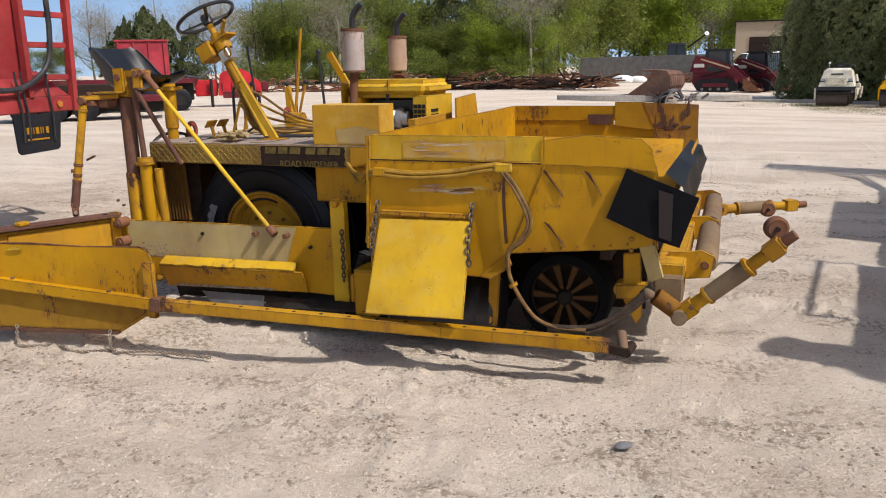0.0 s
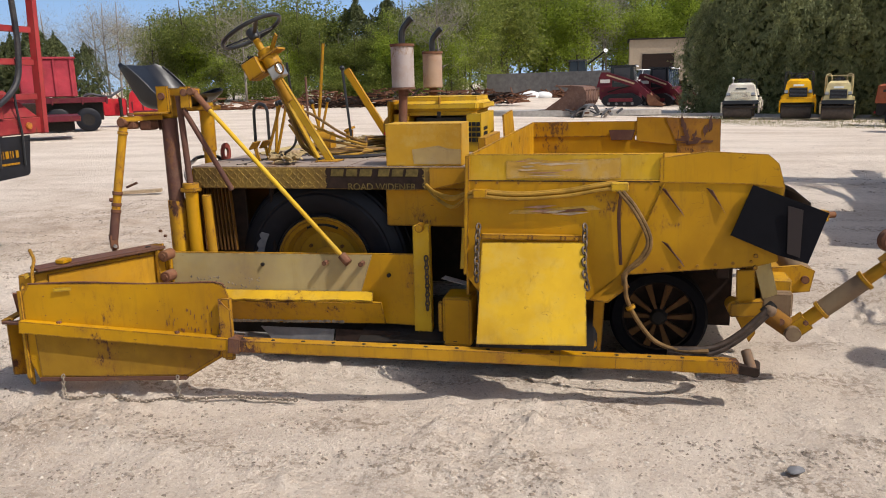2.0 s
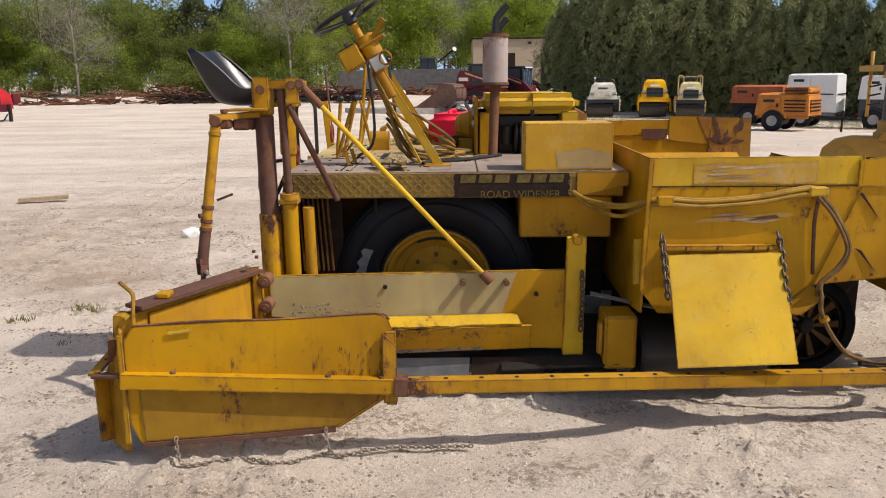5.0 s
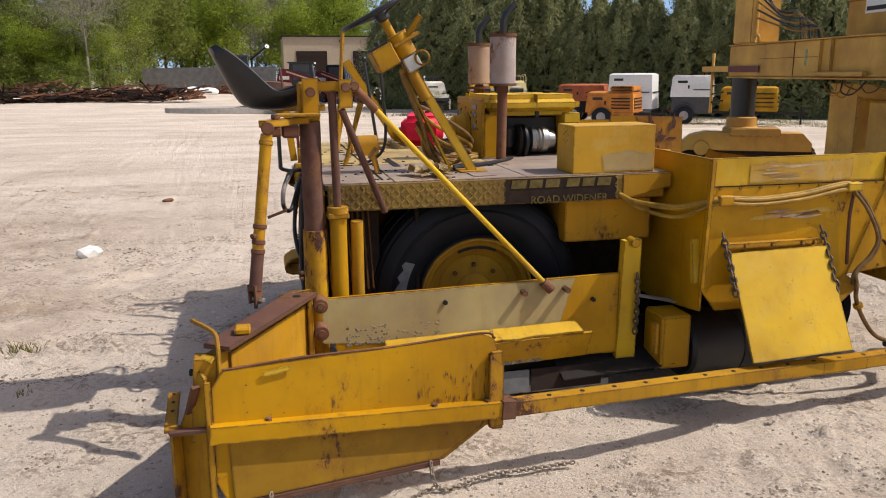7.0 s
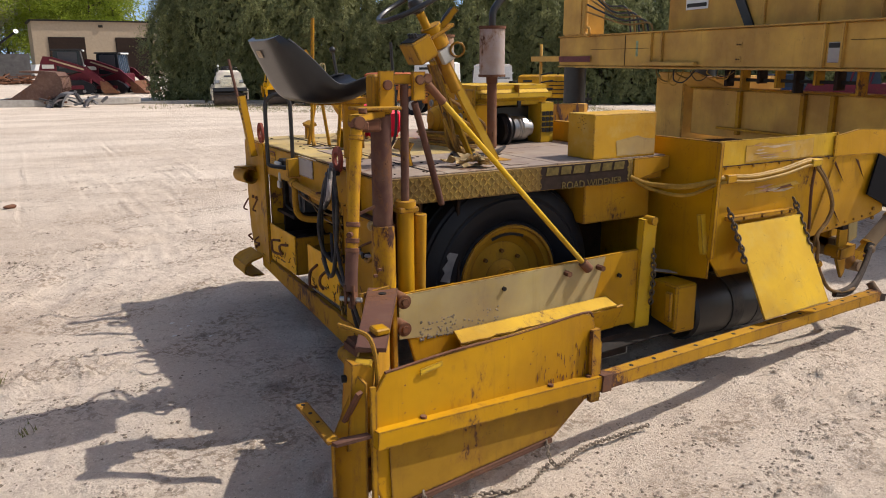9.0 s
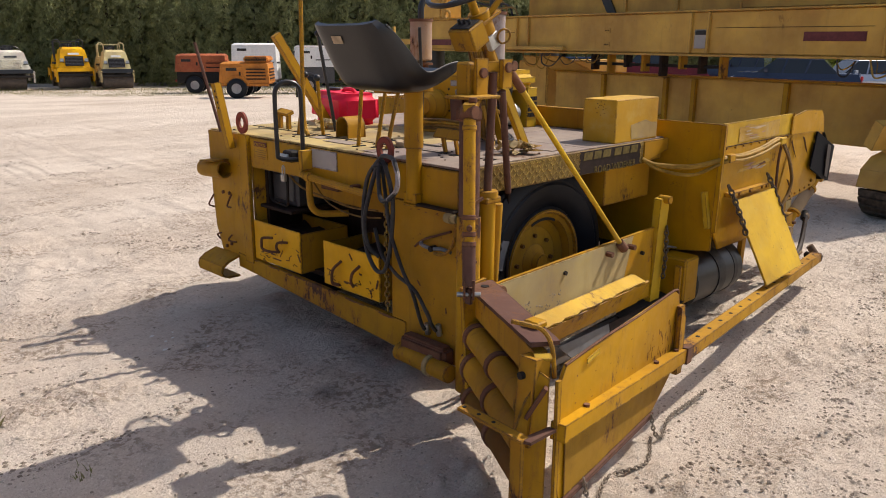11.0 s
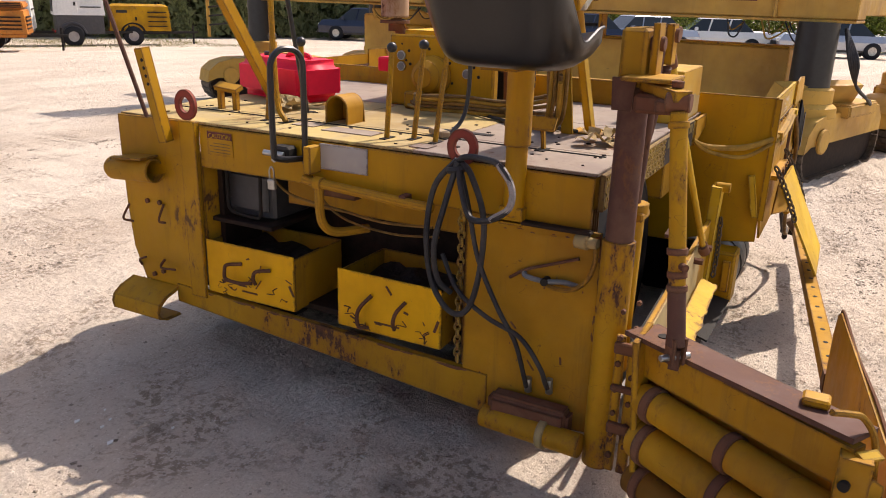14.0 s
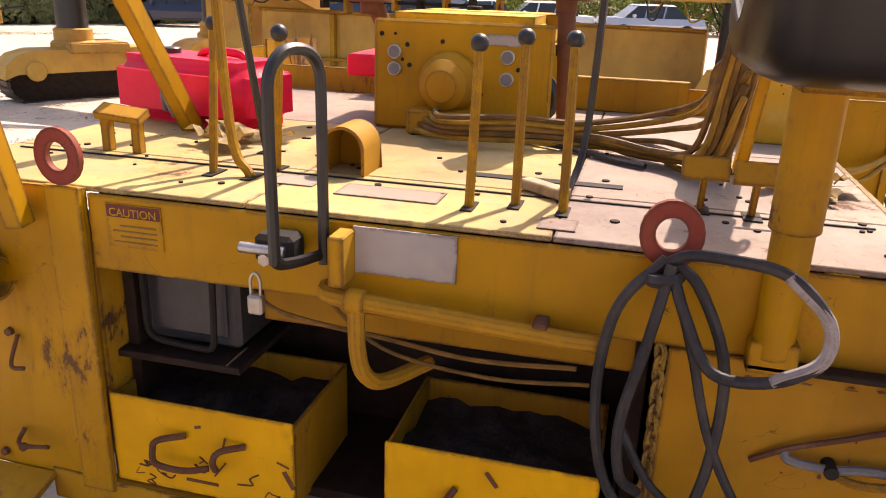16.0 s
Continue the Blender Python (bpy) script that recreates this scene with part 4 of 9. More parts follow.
P("corner_bracket", slab(B(), [(-3.86, 6.36, 0.985), (-3.76, 6.36, 0.985), (-3.76, 6.52, 0.975), (-3.86, 6.56, 0.968)], 0.010), YEL_DIRTY, "bent worn plate", 0.002)
bm = B()
prof = [(-3.765, 0.362), (-3.85, 0.335), (-3.893, 0.305), (-3.905, 0.272), (-3.897, 0.235), (-3.85, 0.215), (-3.775, 0.215)]
inner = [(x + 0.010, z - 0.012) for x, z in prof[:4]] + [(x + 0.013, z + 0.004) for x, z in prof[4:]]
ends = []
for y, dx in ((6.60, 0.0), (6.29, 0.0)):
    ends.append(([bm.verts.new((x, y, z)) for x, z in prof], [bm.verts.new((x, y, z)) for x, z in inner]))
for k in range(len(prof) - 1):
    (o0, i0), (o1, i1) = ends
    bm.faces.new((o0[k], o0[k + 1], o1[k + 1], o1[k]))
    bm.faces.new((i0[k], i1[k], i1[k + 1], i0[k + 1]))
    for o, i in ends:
        bm.faces.new((o[k], o[k + 1], i[k + 1], i[k]))
slab(bm, [(x, 6.593, z) for x, z in prof] + [(-3.77, 6.593, 0.23)], 0.008)
slab(bm, [(-3.86, 6.59, 0.222), (-3.86, 6.30, 0.222), (-3.77, 6.29, 0.225), (-3.77, 6.59, 0.225)], 0.008)
P("corner_foot", bm, YEL_RUSTY, "open box-shaped foot with worn paint", 0)

# seat
P("seat_post", cyl(B(), (-3.77, 4.585, 0.985), (-3.77, 4.585, 1.55), 0.038, 18), YEL)
# engine hood
hood = P("engine_hood", box(B(), -2.685, -2.045, 5.195, 5.765, 1.415, 1.545), YEL_PALE, "boxy engine hood with rounded edges", 0.048)
P("engine_rear_panel", box(B(), -2.712, -2.69, 5.165, 5.765, DZ, 1.525), YEL, "instrument panel", 0.008)
P("hood_front", box(B(), -2.16, -2.055, 5.205, 5.755, DZ, 1.43), YEL_PALE)
P("hood_back_post", box(B(), -2.68, -2.57, 5.205, 5.755, DZ, 1.43), YEL)
P("engine_block", box(B(), -2.55, -2.17, 5.33, 5.66, DZ, 1.40), BLACK)
m1 = P("muffler", cyl(B(), (-2.585, 5.15, 1.605), (-2.585, 5.15, 1.90), 0.078, 24), MUFFLER, "upright rust-streaked muffler", 0.006)
P("exhaust_pipe", cyl(B(), (-2.60, 5.12, DZ), (-2.585, 5.15, 1.61), 0.03), RUSTY)
m2 = P("muffler", cyl(B(), (-2.54, 5.84, 1.60), (-2.54, 5.84, 1.87), 0.074, 24), MUFFLER_TAN, "brown heat-stained muffler", 0.006)
P("tool_box", box(B(), -2.47, -2.012, 4.305, 4.53, DZ, 1.412), BOX_YEL, "scuffed yellow box on the deck", 0.004)
P("steering_column", bar(B(), (-2.925, 4.59, DZ), (-3.30, 4.585, 1.78), 0.032, 0.045, (1, 0, 0)), YEL_PALE)

# ---- the paver's smaller parts ----
# seat: a padded pan lofted between its outer shell and its rim
def seat_loft(bm, outer, rim, y0, width):
    n, rows_in, rows_out = 16, [], []
    count = len(outer)
    for i, (o, r) in enumerate(zip(outer, rim)):
        end = abs(2 * i / (count - 1) - 1)
        half = width / 2 * (1 - 0.10 * max(0.0, (end - 0.72) / 0.28) ** 2)
        ins, outs = [], []
        for k in range(n + 1):
            u = 2 * k / n - 1
            dip = 0.62 * (1 - abs(u) ** 5) - 0.10 * math.exp(-((abs(u) - 0.70) / 0.08) ** 2)
            p = r.lerp(o, max(0.0, dip))
            ins.append(bm.verts.new((p.x, y0 + u * half, p.z)))
            q = o.lerp(r, 0.42 * abs(u) ** 7)
            outs.append(bm.verts.new((q.x, y0 + u * half * (0.97 if abs(u) < 1 else 1.0), q.z)))
        rows_in.append(ins)
        rows_out.append(outs)
    for rows in (rows_in, rows_out):
        for a, b in zip(rows, rows[1:]):
            for k in range(n):
                bm.faces.new((a[k], a[k + 1], b[k + 1], b[k]))
    for k in range(n):
        bm.faces.new((rows_in[0][k], rows_out[0][k], rows_out[0][k + 1], rows_in[0][k + 1]))
        bm.faces.new((rows_in[-1][k], rows_in[-1][k + 1], rows_out[-1][k + 1], rows_out[-1][k]))
    for a, b, c, d in zip(rows_in, rows_in[1:], rows_out, rows_out[1:]):
        bm.faces.new((a[0], b[0], d[0], c[0]))
        bm.faces.new((a[-1], c[-1], d[-1], b[-1]))
    return bm


OUTER = smooth_path([(-4.235, 0, 1.790), (-4.195, 0, 1.705), (-4.135, 0, 1.585), (-4.085, 0, 1.530), (-3.990, 0, 1.512), (-3.880, 0, 1.518), (-3.780, 0, 1.555), (-3.725, 0, 1.595)], 4)
RIM = smooth_path([(-4.195, 0, 1.812), (-4.125, 0, 1.765), (-4.035, 0, 1.685), (-3.970, 0, 1.620), (-3.920, 0, 1.595), (-3.850, 0, 1.612), (-3.770, 0, 1.635), (-3.712, 0, 1.635)], 4)
seat = P("seat", seat_loft(B(), OUTER, RIM, 4.535, 0.43), VINYL, "black vinyl bucket seat with a dusty sheen", 0, smooth=60)
for s in (-1, 1):
    P("piping", tube(B(), [(p.x, 4.535 + s * 0.21, p.z + 0.002) for p in RIM[2:-2:3]], 0.006, 7, 3), BLACK, "", 0, seat)
pa, pb = OUTER[2], OUTER[5]
tn = Vector((pb.z - pa.z, 0, -(pb.x - pa.x))).normalized() * 0.004
P("seat_tag", slab(B(), [(p.x + tn.x, y, p.z + tn.z) for p, y in ((pa, 4.545), (pa, 4.61), (pa.lerp(pb, 0.42), 4.61), (pa.lerp(pb, 0.42), 4.545))], 0.003), STICKER, "small white tag", 0, seat)
P("seat_bracket", box(B(), -3.96, -3.70, 4.52, 4.65, 1.500, 1.53), YEL_DIRTY)
P("seat_post_collar", cyl(B(), (-3.77, 4.585, 1.235), (-3.77, 4.585, 1.55), 0.046, 18), YEL)
P("seat_post_foot", box(B(), -3.80, -3.76, 4.54, 4.63, 0.955, 1.02), YEL)

# steering column, console and wheel
AX = Vector((-0.478, 0.0, 0.878))
base, hub = Vector((-2.965, 4.59, DZ)), Vector((-3.412, 4.59, 1.985))
wheel = P("steering_wheel", ring(B(), hub, AX, 0.20, 0.013, 36, 8), BLACK, "black three-spoke steering wheel", 0)
for k in range(3):
    side = AX.orthogonal().normalized()
    d = Matrix.Rotation(2 * math.pi * k / 3 + 0.5, 3, AX) @ side
    P("wheel_spoke", bar(B(), hub - AX * 0.03, hub + d * 0.195, 0.022, 0.010, AX), BLACK, "", 0, wheel)
P("wheel_hub", lathe(B(), hub - AX * 0.06, hub, [(0, 0.02), (0.01, 0.035), (0.055, 0.04), (0.075, 0.03), (0.08, 0.0)], 16), BLACK, "", 0, wheel)
P("steering_shaft", cyl(B(), hub - AX * 0.30, hub - AX * 0.05, 0.022), YEL)
side = Vector((0, 1, 0))
out = side.cross(AX)
M = Matrix((( out.x, 0, AX.x, 0), (0, 1, 0, 0), (out.z, 0, AX.z, 0), (0, 0, 0, 1)))
con = Matrix.Translation(hub - AX * 0.20) @ M
console = P("console_box", box(B(), -0.15, -0.035, -0.075, 0.075, -0.07, 0.045, con), YEL, "tilted yellow control box", 0.006)
P("console_face", box(B(), -0.14, -0.045, -0.065, 0.065, 0.047, 0.052, con), DARK, "dark switch panel", 0.002, console)
for dy in (-0.035, 0.0, 0.035):
    P("switch", cyl(B(), con @ Vector((-0.09, dy, 0.05)), con @ Vector((-0.09, dy, 0.075)), 0.008, 8), BLACK, "", 0, console)
P("steering_valve", cyl(B(), con @ Vector((0.02, 0, -0.06)), con @ Vector((0.02, 0, 0.06)), 0.055, 16), YEL)
P("valve_flange", box(B(), -0.03, 0.12, -0.06, 0.06, 0.005, 0.022, con), YEL_DIRTY)
P("signal_lever", bar(B(), con @ Vector((0.05, -0.02, 0.02)), con @ Vector((0.16, -0.07, 0.08)), 0.012, 0.03), YEL)
P("valve_block", box(B(), -0.02, 0.06, -0.05, 0.05, -0.14, -0.06, con), STEEL, "", 0.006)
P("ignition_ring", ring(B(), con @ Vector((0.07, -0.07, -0.10)), (0.4, 1, 0.2), 0.035, 0.006, 18, 6), YEL, bev=0)
P("column_lower", cyl(B(), con @ Vector((0.0, 0, -0.30)), con @ Vector((0.0, 0, -0.07)), 0.030, 14), YEL_DIRTY)
P("column_brace", bar(B(), (-3.03, 4.66, DZ), (-3.30, 4.62, 1.70), 0.012, 0.05, (0, 1, 0)), YEL_PALE)
P("column_foot", box(B(), -3.01, -2.86, 4.52, 4.66, DZ, DZ + 0.008), YEL_DIRTY)
rng = random.Random(4)
for i in range(6):
    y = 4.60 + i * 0.016
    far = Vector((-2.76 + rng.uniform(-0.03, 0.03), 5.10 + rng.uniform(-0.1, 0.1), DZ + 0.03))
    P("control_hose", tube(B(), [(-3.29, y, 1.68), (-3.20, y + 0.02, 1.45), (-3.12 + rng.uniform(-0.05, 0.03), y + 0.05, 1.25), (-3.02, y + 0.14, DZ + 0.03 + i * 0.004),
                                 (-2.92, y + 0.3, DZ + 0.018 + i * 0.008), far], 0.009, 7), (HOSE_TAN, HOSE_YEL, HOSE_BROWN)[i % 3], "", 0)
for i, (a, b) in enumerate((((-3.02, 4.62), (-2.55, 5.05)), ((-3.0, 4.70), (-2.62, 4.98)), ((-3.05, 4.85), (-2.74, 5.35)))):
    P("deck_hose", tube(B(), [(a[0], a[1], DZ + 0.012), (a[0] + 0.05, a[1] + 0.08, DZ + 0.012), ((a[0] + b[0]) / 2, (a[1] + b[1]) / 2 - 0.04, DZ + 0.012), (b[0], b[1], DZ + 0.012)], 0.009, 6), HOSE, "", 0)
for i in range(5):
    z = DZ + 0.02 + 0.018 * i
    P("coiled_hose", tube(B(), [(-2.80, 5.60 - 0.02 * i, z), (-2.90 - 0.012 * i, 5.46, z), (-2.90, 5.24, z + 0.006), (-2.84, 5.02, z - 0.004), (-2.90, 4.85 - 0.03 * i, z + 0.02 * i),
                               (-3.08, 4.70, z + 0.05 * i), (-3.22, 4.64, 1.40 + 0.03 * i)], 0.009, 7), (HOSE_YEL, HOSE_BROWN, HOSE_TAN)[i % 3], "", 0)

# levers and pedals
def lever(p0, p1, r=0.011, knob=True, mat=None, mid=None):
    pts = [p0, *( [mid] if mid else []), p1]
    ob = P("control_lever", tube(B(), pts, r, 8, 6 if mid else 0), mat or YEL, "yellow rod with a black knob" if knob else "", 0)
    if knob:
        P("lever_knob", ball(B(), p1, 0.021, 12), BLACK, "round black knob", 0, ob)
    P("lever_slot", box(B(), p0[0] - 0.035, p0[0] + 0.045, p0[1] - 0.014, p0[1] + 0.014, DZ + 0.001, DZ + 0.004), DARK, "", 0, ob)


lever((-3.527, 5.902, DZ), (-3.44, 5.928, 1.525))
lever((-3.430, 5.775, DZ), (-3.50, 5.722, 1.515))
lever((-3.596, 5.226, DZ), (-3.56, 5.226, 1.520))
lever((-3.543, 5.130, DZ), (-3.450, 5.143, 1.530))
lever((-3.565, 5.020, DZ), (-3.450, 5.034, 1.530))
lever((-3.528, 5.796, DZ), (-3.454, 5.924, 1.968), 0.013, False, None, (-3.51, 5.86, 1.30))
lever((-3.24, 5.90, DZ), (-3.315, 5.954, 1.772), 0.011, True, BLACK)
lever((-3.45, 5.03, DZ), (-3.36, 4.98, 1.80), 0.009, False, BLACK, (-3.33, 5.0, 1.30))
for x, y in ((-3.435, 4.723), (-3.455, 4.613)):
    ob = P("foot_pedal", slab(B(), [(x - 0.02, y - 0.052, 1.245), (x - 0.02, y + 0.052, 1.245), (x + 0.012, y + 0.052, 1.29), (x + 0.012, y - 0.052, 1.29)], 0.010), YEL_DIRTY, "", 0.002)
    P("pedal_stem", bar(B(), (x + 0.02, y, DZ), (x, y, 1.25), 0.014, 0.02), YEL_DIRTY, "", 0, ob)
    P("pedal_slot", box(B(), x - 0.03, x + 0.04, y - 0.02, y + 0.02, DZ + 0.001, DZ + 0.004), DARK, "", 0, ob)
bench = P("foot_rest", slab(B(), [(-3.41, 6.19, 1.255), (-3.41, 6.33, 1.265), (-3.36, 6.33, 1.285), (-3.36, 6.19, 1.275)], 0.022), YEL_DIRTY, "", 0.003)
P("foot_rest_leg", box(B(), -3.40, -3.375, 6.295, 6.32, DZ, 1.26), YEL_DIRTY, "", 0, bench)
P("foot_rest_leg", box(B(), -3.40, -3.375, 6.20, 6.225, DZ, 1.26), YEL_DIRTY, "", 0, bench)
bm = B()
n = 14
shell = []
for rr in (0.060, 0.052):
    for x in (-3.42, -3.29):
        row = [(x, 5.60 + s * rr, DZ) for s in (-1,)]
        row += [(x, 5.60 - rr * math.cos(math.pi * k / n), DZ + 0.065 + rr * math.sin(math.pi * k / n)) for k in range(n + 1)]
        row += [(x, 5.60 + rr, DZ)]
        shell.append([bm.verts.new(p) for p in row])
for a, b in ((0, 1), (2, 3), (0, 2), (1, 3)):
    for k in range(len(shell[0]) - 1):
        bm.faces.new((shell[a][k], shell[a][k + 1], shell[b][k + 1], shell[b][k]))
P("coupling_guard", bm, YEL_DIRTY, "half-round sheet guard", 0)
P("coupling_guard_end", slab(B(), [(-3.292, 5.535, DZ), (-3.292, 5.665, DZ), (-3.292, 5.66, DZ + 0.075), (-3.292, 5.63, DZ + 0.115), (-3.292, 5.57, DZ + 0.115), (-3.292, 5.54, DZ + 0.075)], 0.006), YEL_RUSTY, "", 0)

# black hoop, lock and post on the rear edge
P("hoop_bar", tube(B(), [(-3.775, 5.505, 1.08), (-3.85, 5.53, 1.085), (-3.905, 5.545, 1.10), (-3.912, 5.546, 1.14), (-3.912, 5.548, 1.40), (-3.905, 5.546, 1.47), (-3.875, 5.535, 1.505),
                         (-3.84, 5.523, 1.512), (-3.805, 5.510, 1.502), (-3.78, 5.502, 1.47), (-3.775, 5.50, 1.40), (-3.775, 5.50, 1.06)], 0.0125, 8, 5), BLACK, "bent black hoop bar", 0)
P("hoop_clamp", box(B(), -3.83, -3.757, 5.435, 5.47, 1.03, 1.14), YEL_RUSTY)
lock = P("switch_box", box(B(), -3.825, -3.757, 5.55, 5.64, 1.06, 1.125), DARK, "small black latch box", 0.01)
P("latch_bolt", cyl(B(), (-3.828, 5.565, 1.095), (-3.828, 5.67, 1.095), 0.012, 12), STEEL, "bare steel bolt", 0.002, lock)
P("latch_nut", bolt(B(), (-3.825, 5.61, 1.075), (-1, 0, 0), 0.014, 0.014), STEEL, "", 0, lock)
P("padlock_body", box(B(), -3.83, -3.805, 5.625, 5.66, 0.94, 0.985), STEEL, "hanging steel padlock", 0.005, lock)
P("padlock_shackle", tube(B(), [(-3.817, 5.632, 0.98), (-3.817, 5.632, 1.02), (-3.817, 5.643, 1.035), (-3.817, 5.654, 1.02), (-3.817, 5.654, 0.98)], 0.004, 6, 3), STEEL, "", 0, lock)
post = P("perforated_post", bar(B(), (-3.799, 6.252, 1.07), (-3.843, 6.305, 1.475), 0.046, 0.046, (1, 0, 0)), YEL, "leaning square post with pin holes", 0.003)
for k in range(4):
    c = Vector((-3.806, 6.262, 1.14)).lerp(Vector((-3.843, 6.305, 1.475)), 0.55 + k * 0.10)
    P("pin_hole", cyl(B(), c + Vector((-0.024, -0.008, 0)), c + Vector((-0.022, -0.008, 0)), 0.008, 10), DARK, "", 0, post)
P("thin_rod", cyl(B(), (-3.80, 6.36, 1.17), (-3.86, 6.50, 1.715), 0.010, 8), BROWN, bev=0)
P("depth_arm", bar(B(), (-3.02, 6.27, DZ), (-3.40, 6.30, 1.765), 0.045, 0.055, (1, 0, 0)), YEL, "leaning square arm with a worn tip")
P("lever_slot", box(B(), -3.30, -3.26, 4.9, 5.3, DZ + 0.001, DZ + 0.003), DARK, "", 0)
P("deck_strip", box(B(), -3.452, -3.444, 4.36, 6.55, DZ + 0.001, DZ + 0.004), DARK, bev=0)
for x0, x1, y0, y1 in ((-3.60, -3.50, 5.30, 5.55), (-3.56, -3.47, 5.62, 5.74), (-3.70, -3.62, 4.98, 5.06), (-2.98, -2.86, 4.36, 4.52)):
    P("deck_scrap", box(B(), x0, x1, y0, y1, DZ + 0.001, DZ + 0.0035), DECK_GREY, "", 0)
bm = B()
rng = random.Random(8)
for k in range(70):
    x, y = rng.uniform(-3.70, -2.75), rng.uniform(4.35, 6.5)
    cyl(bm, (x, y, DZ), (x, y, DZ + 0.004), rng.uniform(0.004, 0.011), 6)
tagged(P("deck_bolt", bm, DARK_BROWN, "", 0), kind="stuff")

# instrument panel on the engine
panel_x = -2.712
for y, z in ((5.69, 1.42), (5.69, 1.365), (5.31, 1.42), (5.31, 1.35)):
    g = P("gauge", cyl(B(), (panel_x, y, z), (panel_x - 0.012, y, z), 0.024, 18), STEEL, "small round gauge", 0.002)
    P("gauge_face", cyl(B(), (panel_x - 0.0125, y, z), (panel_x - 0.0145, y, z), 0.019, 18), GREY, "", 0, g)
P("engine_pulley_cover", lathe(B(), (panel_x, 5.50, 1.33), (panel_x - 0.2, 5.50, 1.33), [(0, 0.10), (0.03, 0.10), (0.05, 0.085), (0.09, 0.08), (0.12, 0.05), (0.125, 0.0)], 24), YEL_DIRTY, "domed yellow pump", 0)
P("pump_bracket", box(B(), panel_x - 0.10, panel_x - 0.003, 5.40, 5.62, DZ, 1.25), YEL_DIRTY, bev=0.01)
P("data_plate", box(B(), panel_x - 0.006, panel_x - 0.002, 5.27, 5.38, 1.455, 1.49), GREY_PLATE, "", 0.001)
for k in range(14):
    y, z = rng.uniform(5.2, 5.74), rng.uniform(1.2, 1.5)
    P("panel_hole", cyl(B(), (panel_x - 0.001, y, z), (panel_x - 0.003, y, z), rng.uniform(0.005, 0.009), 8), DARK, "", 0)
P("alternator", lathe(B(), (-2.37, 5.27, 1.265), (-2.19, 5.27, 1.265), [(0, 0.02), (0.005, 0.072), (0.03, 0.08), (0.04, 0.07), (0.05, 0.08), (0.065, 0.07), (0.075, 0.08), (0.11, 0.078), (0.12, 0.06), (0.16, 0.055), (0.165, 0.0)], 20), STEEL, "ribbed alloy alternator", 0)
P("fan_belt_pulley", lathe(B(), (-2.46, 5.27, 1.26), (-2.385, 5.27, 1.26), [(0, 0.02), (0.0, 0.09), (0.012, 0.105), (0.028, 0.085), (0.04, 0.105), (0.055, 0.105), (0.07, 0.08), (0.07, 0.0)], 26), RUBBER_GLOSS, "", 0)
P("oil_filter", cyl(B(), (-2.50, 5.28, 1.22), (-2.50, 5.28, 1.34), 0.04, 16), BLACK)
for j in range(3):
    for i in range(3):
        P("grille_slot", box(B(), -2.058, -2.0505, 5.30 + i * 0.05, 5.34 + i * 0.05, 1.24 + j * 0.035, 1.262 + j * 0.035), DARK, "", 0)
for j in range(4):
    for i in range(3):
        P("grille_slot", box(B(), -2.152 + i * 0.032, -2.126 + i * 0.032, 5.199, 5.2045, 1.235 + j * 0.036, 1.262 + j * 0.036), DARK, "", 0)
P("rocker_cover", box(B(), -2.62, -2.27, 5.785, 5.90, 1.32, 1.395), RED_PLASTIC, "red cover beside the engine hood", 0.008)
P("hood_seam", box(B(), -2.35, -2.344, 5.1945, 5.7655, 1.47, 1.5462), YEL_DULL, "", 0, hood)
P("hood_latch", box(B(), -2.36, -2.335, 5.185, 5.199, 1.405, 1.445), DARK, "", 0.002, hood)
P("radiator_cap", cyl(B(), (-2.15, 5.55, 1.54), (-2.15, 5.55, 1.56), 0.03), DARK)
for c, m, top, r in (((-2.585, 5.15), m1, 1.90, 0.078), ((-2.54, 5.84), m2, 1.87, 0.074)):
    P("muffler_band", cyl(B(), (c[0], c[1], top - 0.015), (c[0], c[1], top + 0.004), r + 0.006, 24), RUSTY, "", 0, m)
    P("muffler_band", cyl(B(), (c[0], c[1], top - 0.30), (c[0], c[1], top - 0.285), r + 0.006, 24), RUSTY, "", 0, m)
    P("exhaust_elbow", tube(B(), [(c[0], c[1], top), (c[0], c[1], top + 0.06), (c[0] + 0.01, c[1], top + 0.10), (c[0] + 0.05, c[1], top + 0.15), (c[0] + 0.075, c[1], top + 0.17)], 0.022, 10), BLACK, "", 0, m)
    P("muffler_neck", cyl(B(), (c[0], c[1], top - 0.34), (c[0], c[1], top - 0.29), 0.035, 14), RUSTY, "", 0, m)
P("exhaust_pipe", cyl(B(), (-2.52, 5.80, 1.50), (-2.54, 5.84, 1.60), 0.03), RUSTY)
for k in range(30):
    P("panel_hole", cyl(B(), (-1.9535, 5.60 + 0.035 * (k % 6), 1.27 + 0.028 * (k // 6)), (-1.9455, 5.60 + 0.035 * (k % 6), 1.27 + 0.028 * (k // 6)), 0.006, 6), DARK, "", 0) if k < 24 else None
for y in (5.52, 6.02):
    P("panel_handle", tube(B(), [(-1.925, y, 1.22), (-1.905, y, 1.225), (-1.895, y + 0.004, 1.20), (-1.90, y, 1.15)], 0.006, 6), DARK, "", 0)
bm = B()
for k in range(13):
    a, r = 2 * math.pi * k / 8 + 0.3 * (k // 8), (0.034 if k < 8 else 0.017)
    bolt(bm, (-2.4705, 4.41 + r * math.cos(a), 1.36 + r * 1.1 * math.sin(a)), (-1, 0, 0), 0.003, 0.001)
tagged(P("rivet_hole", bm, DARK, "", 0), kind="stuff")
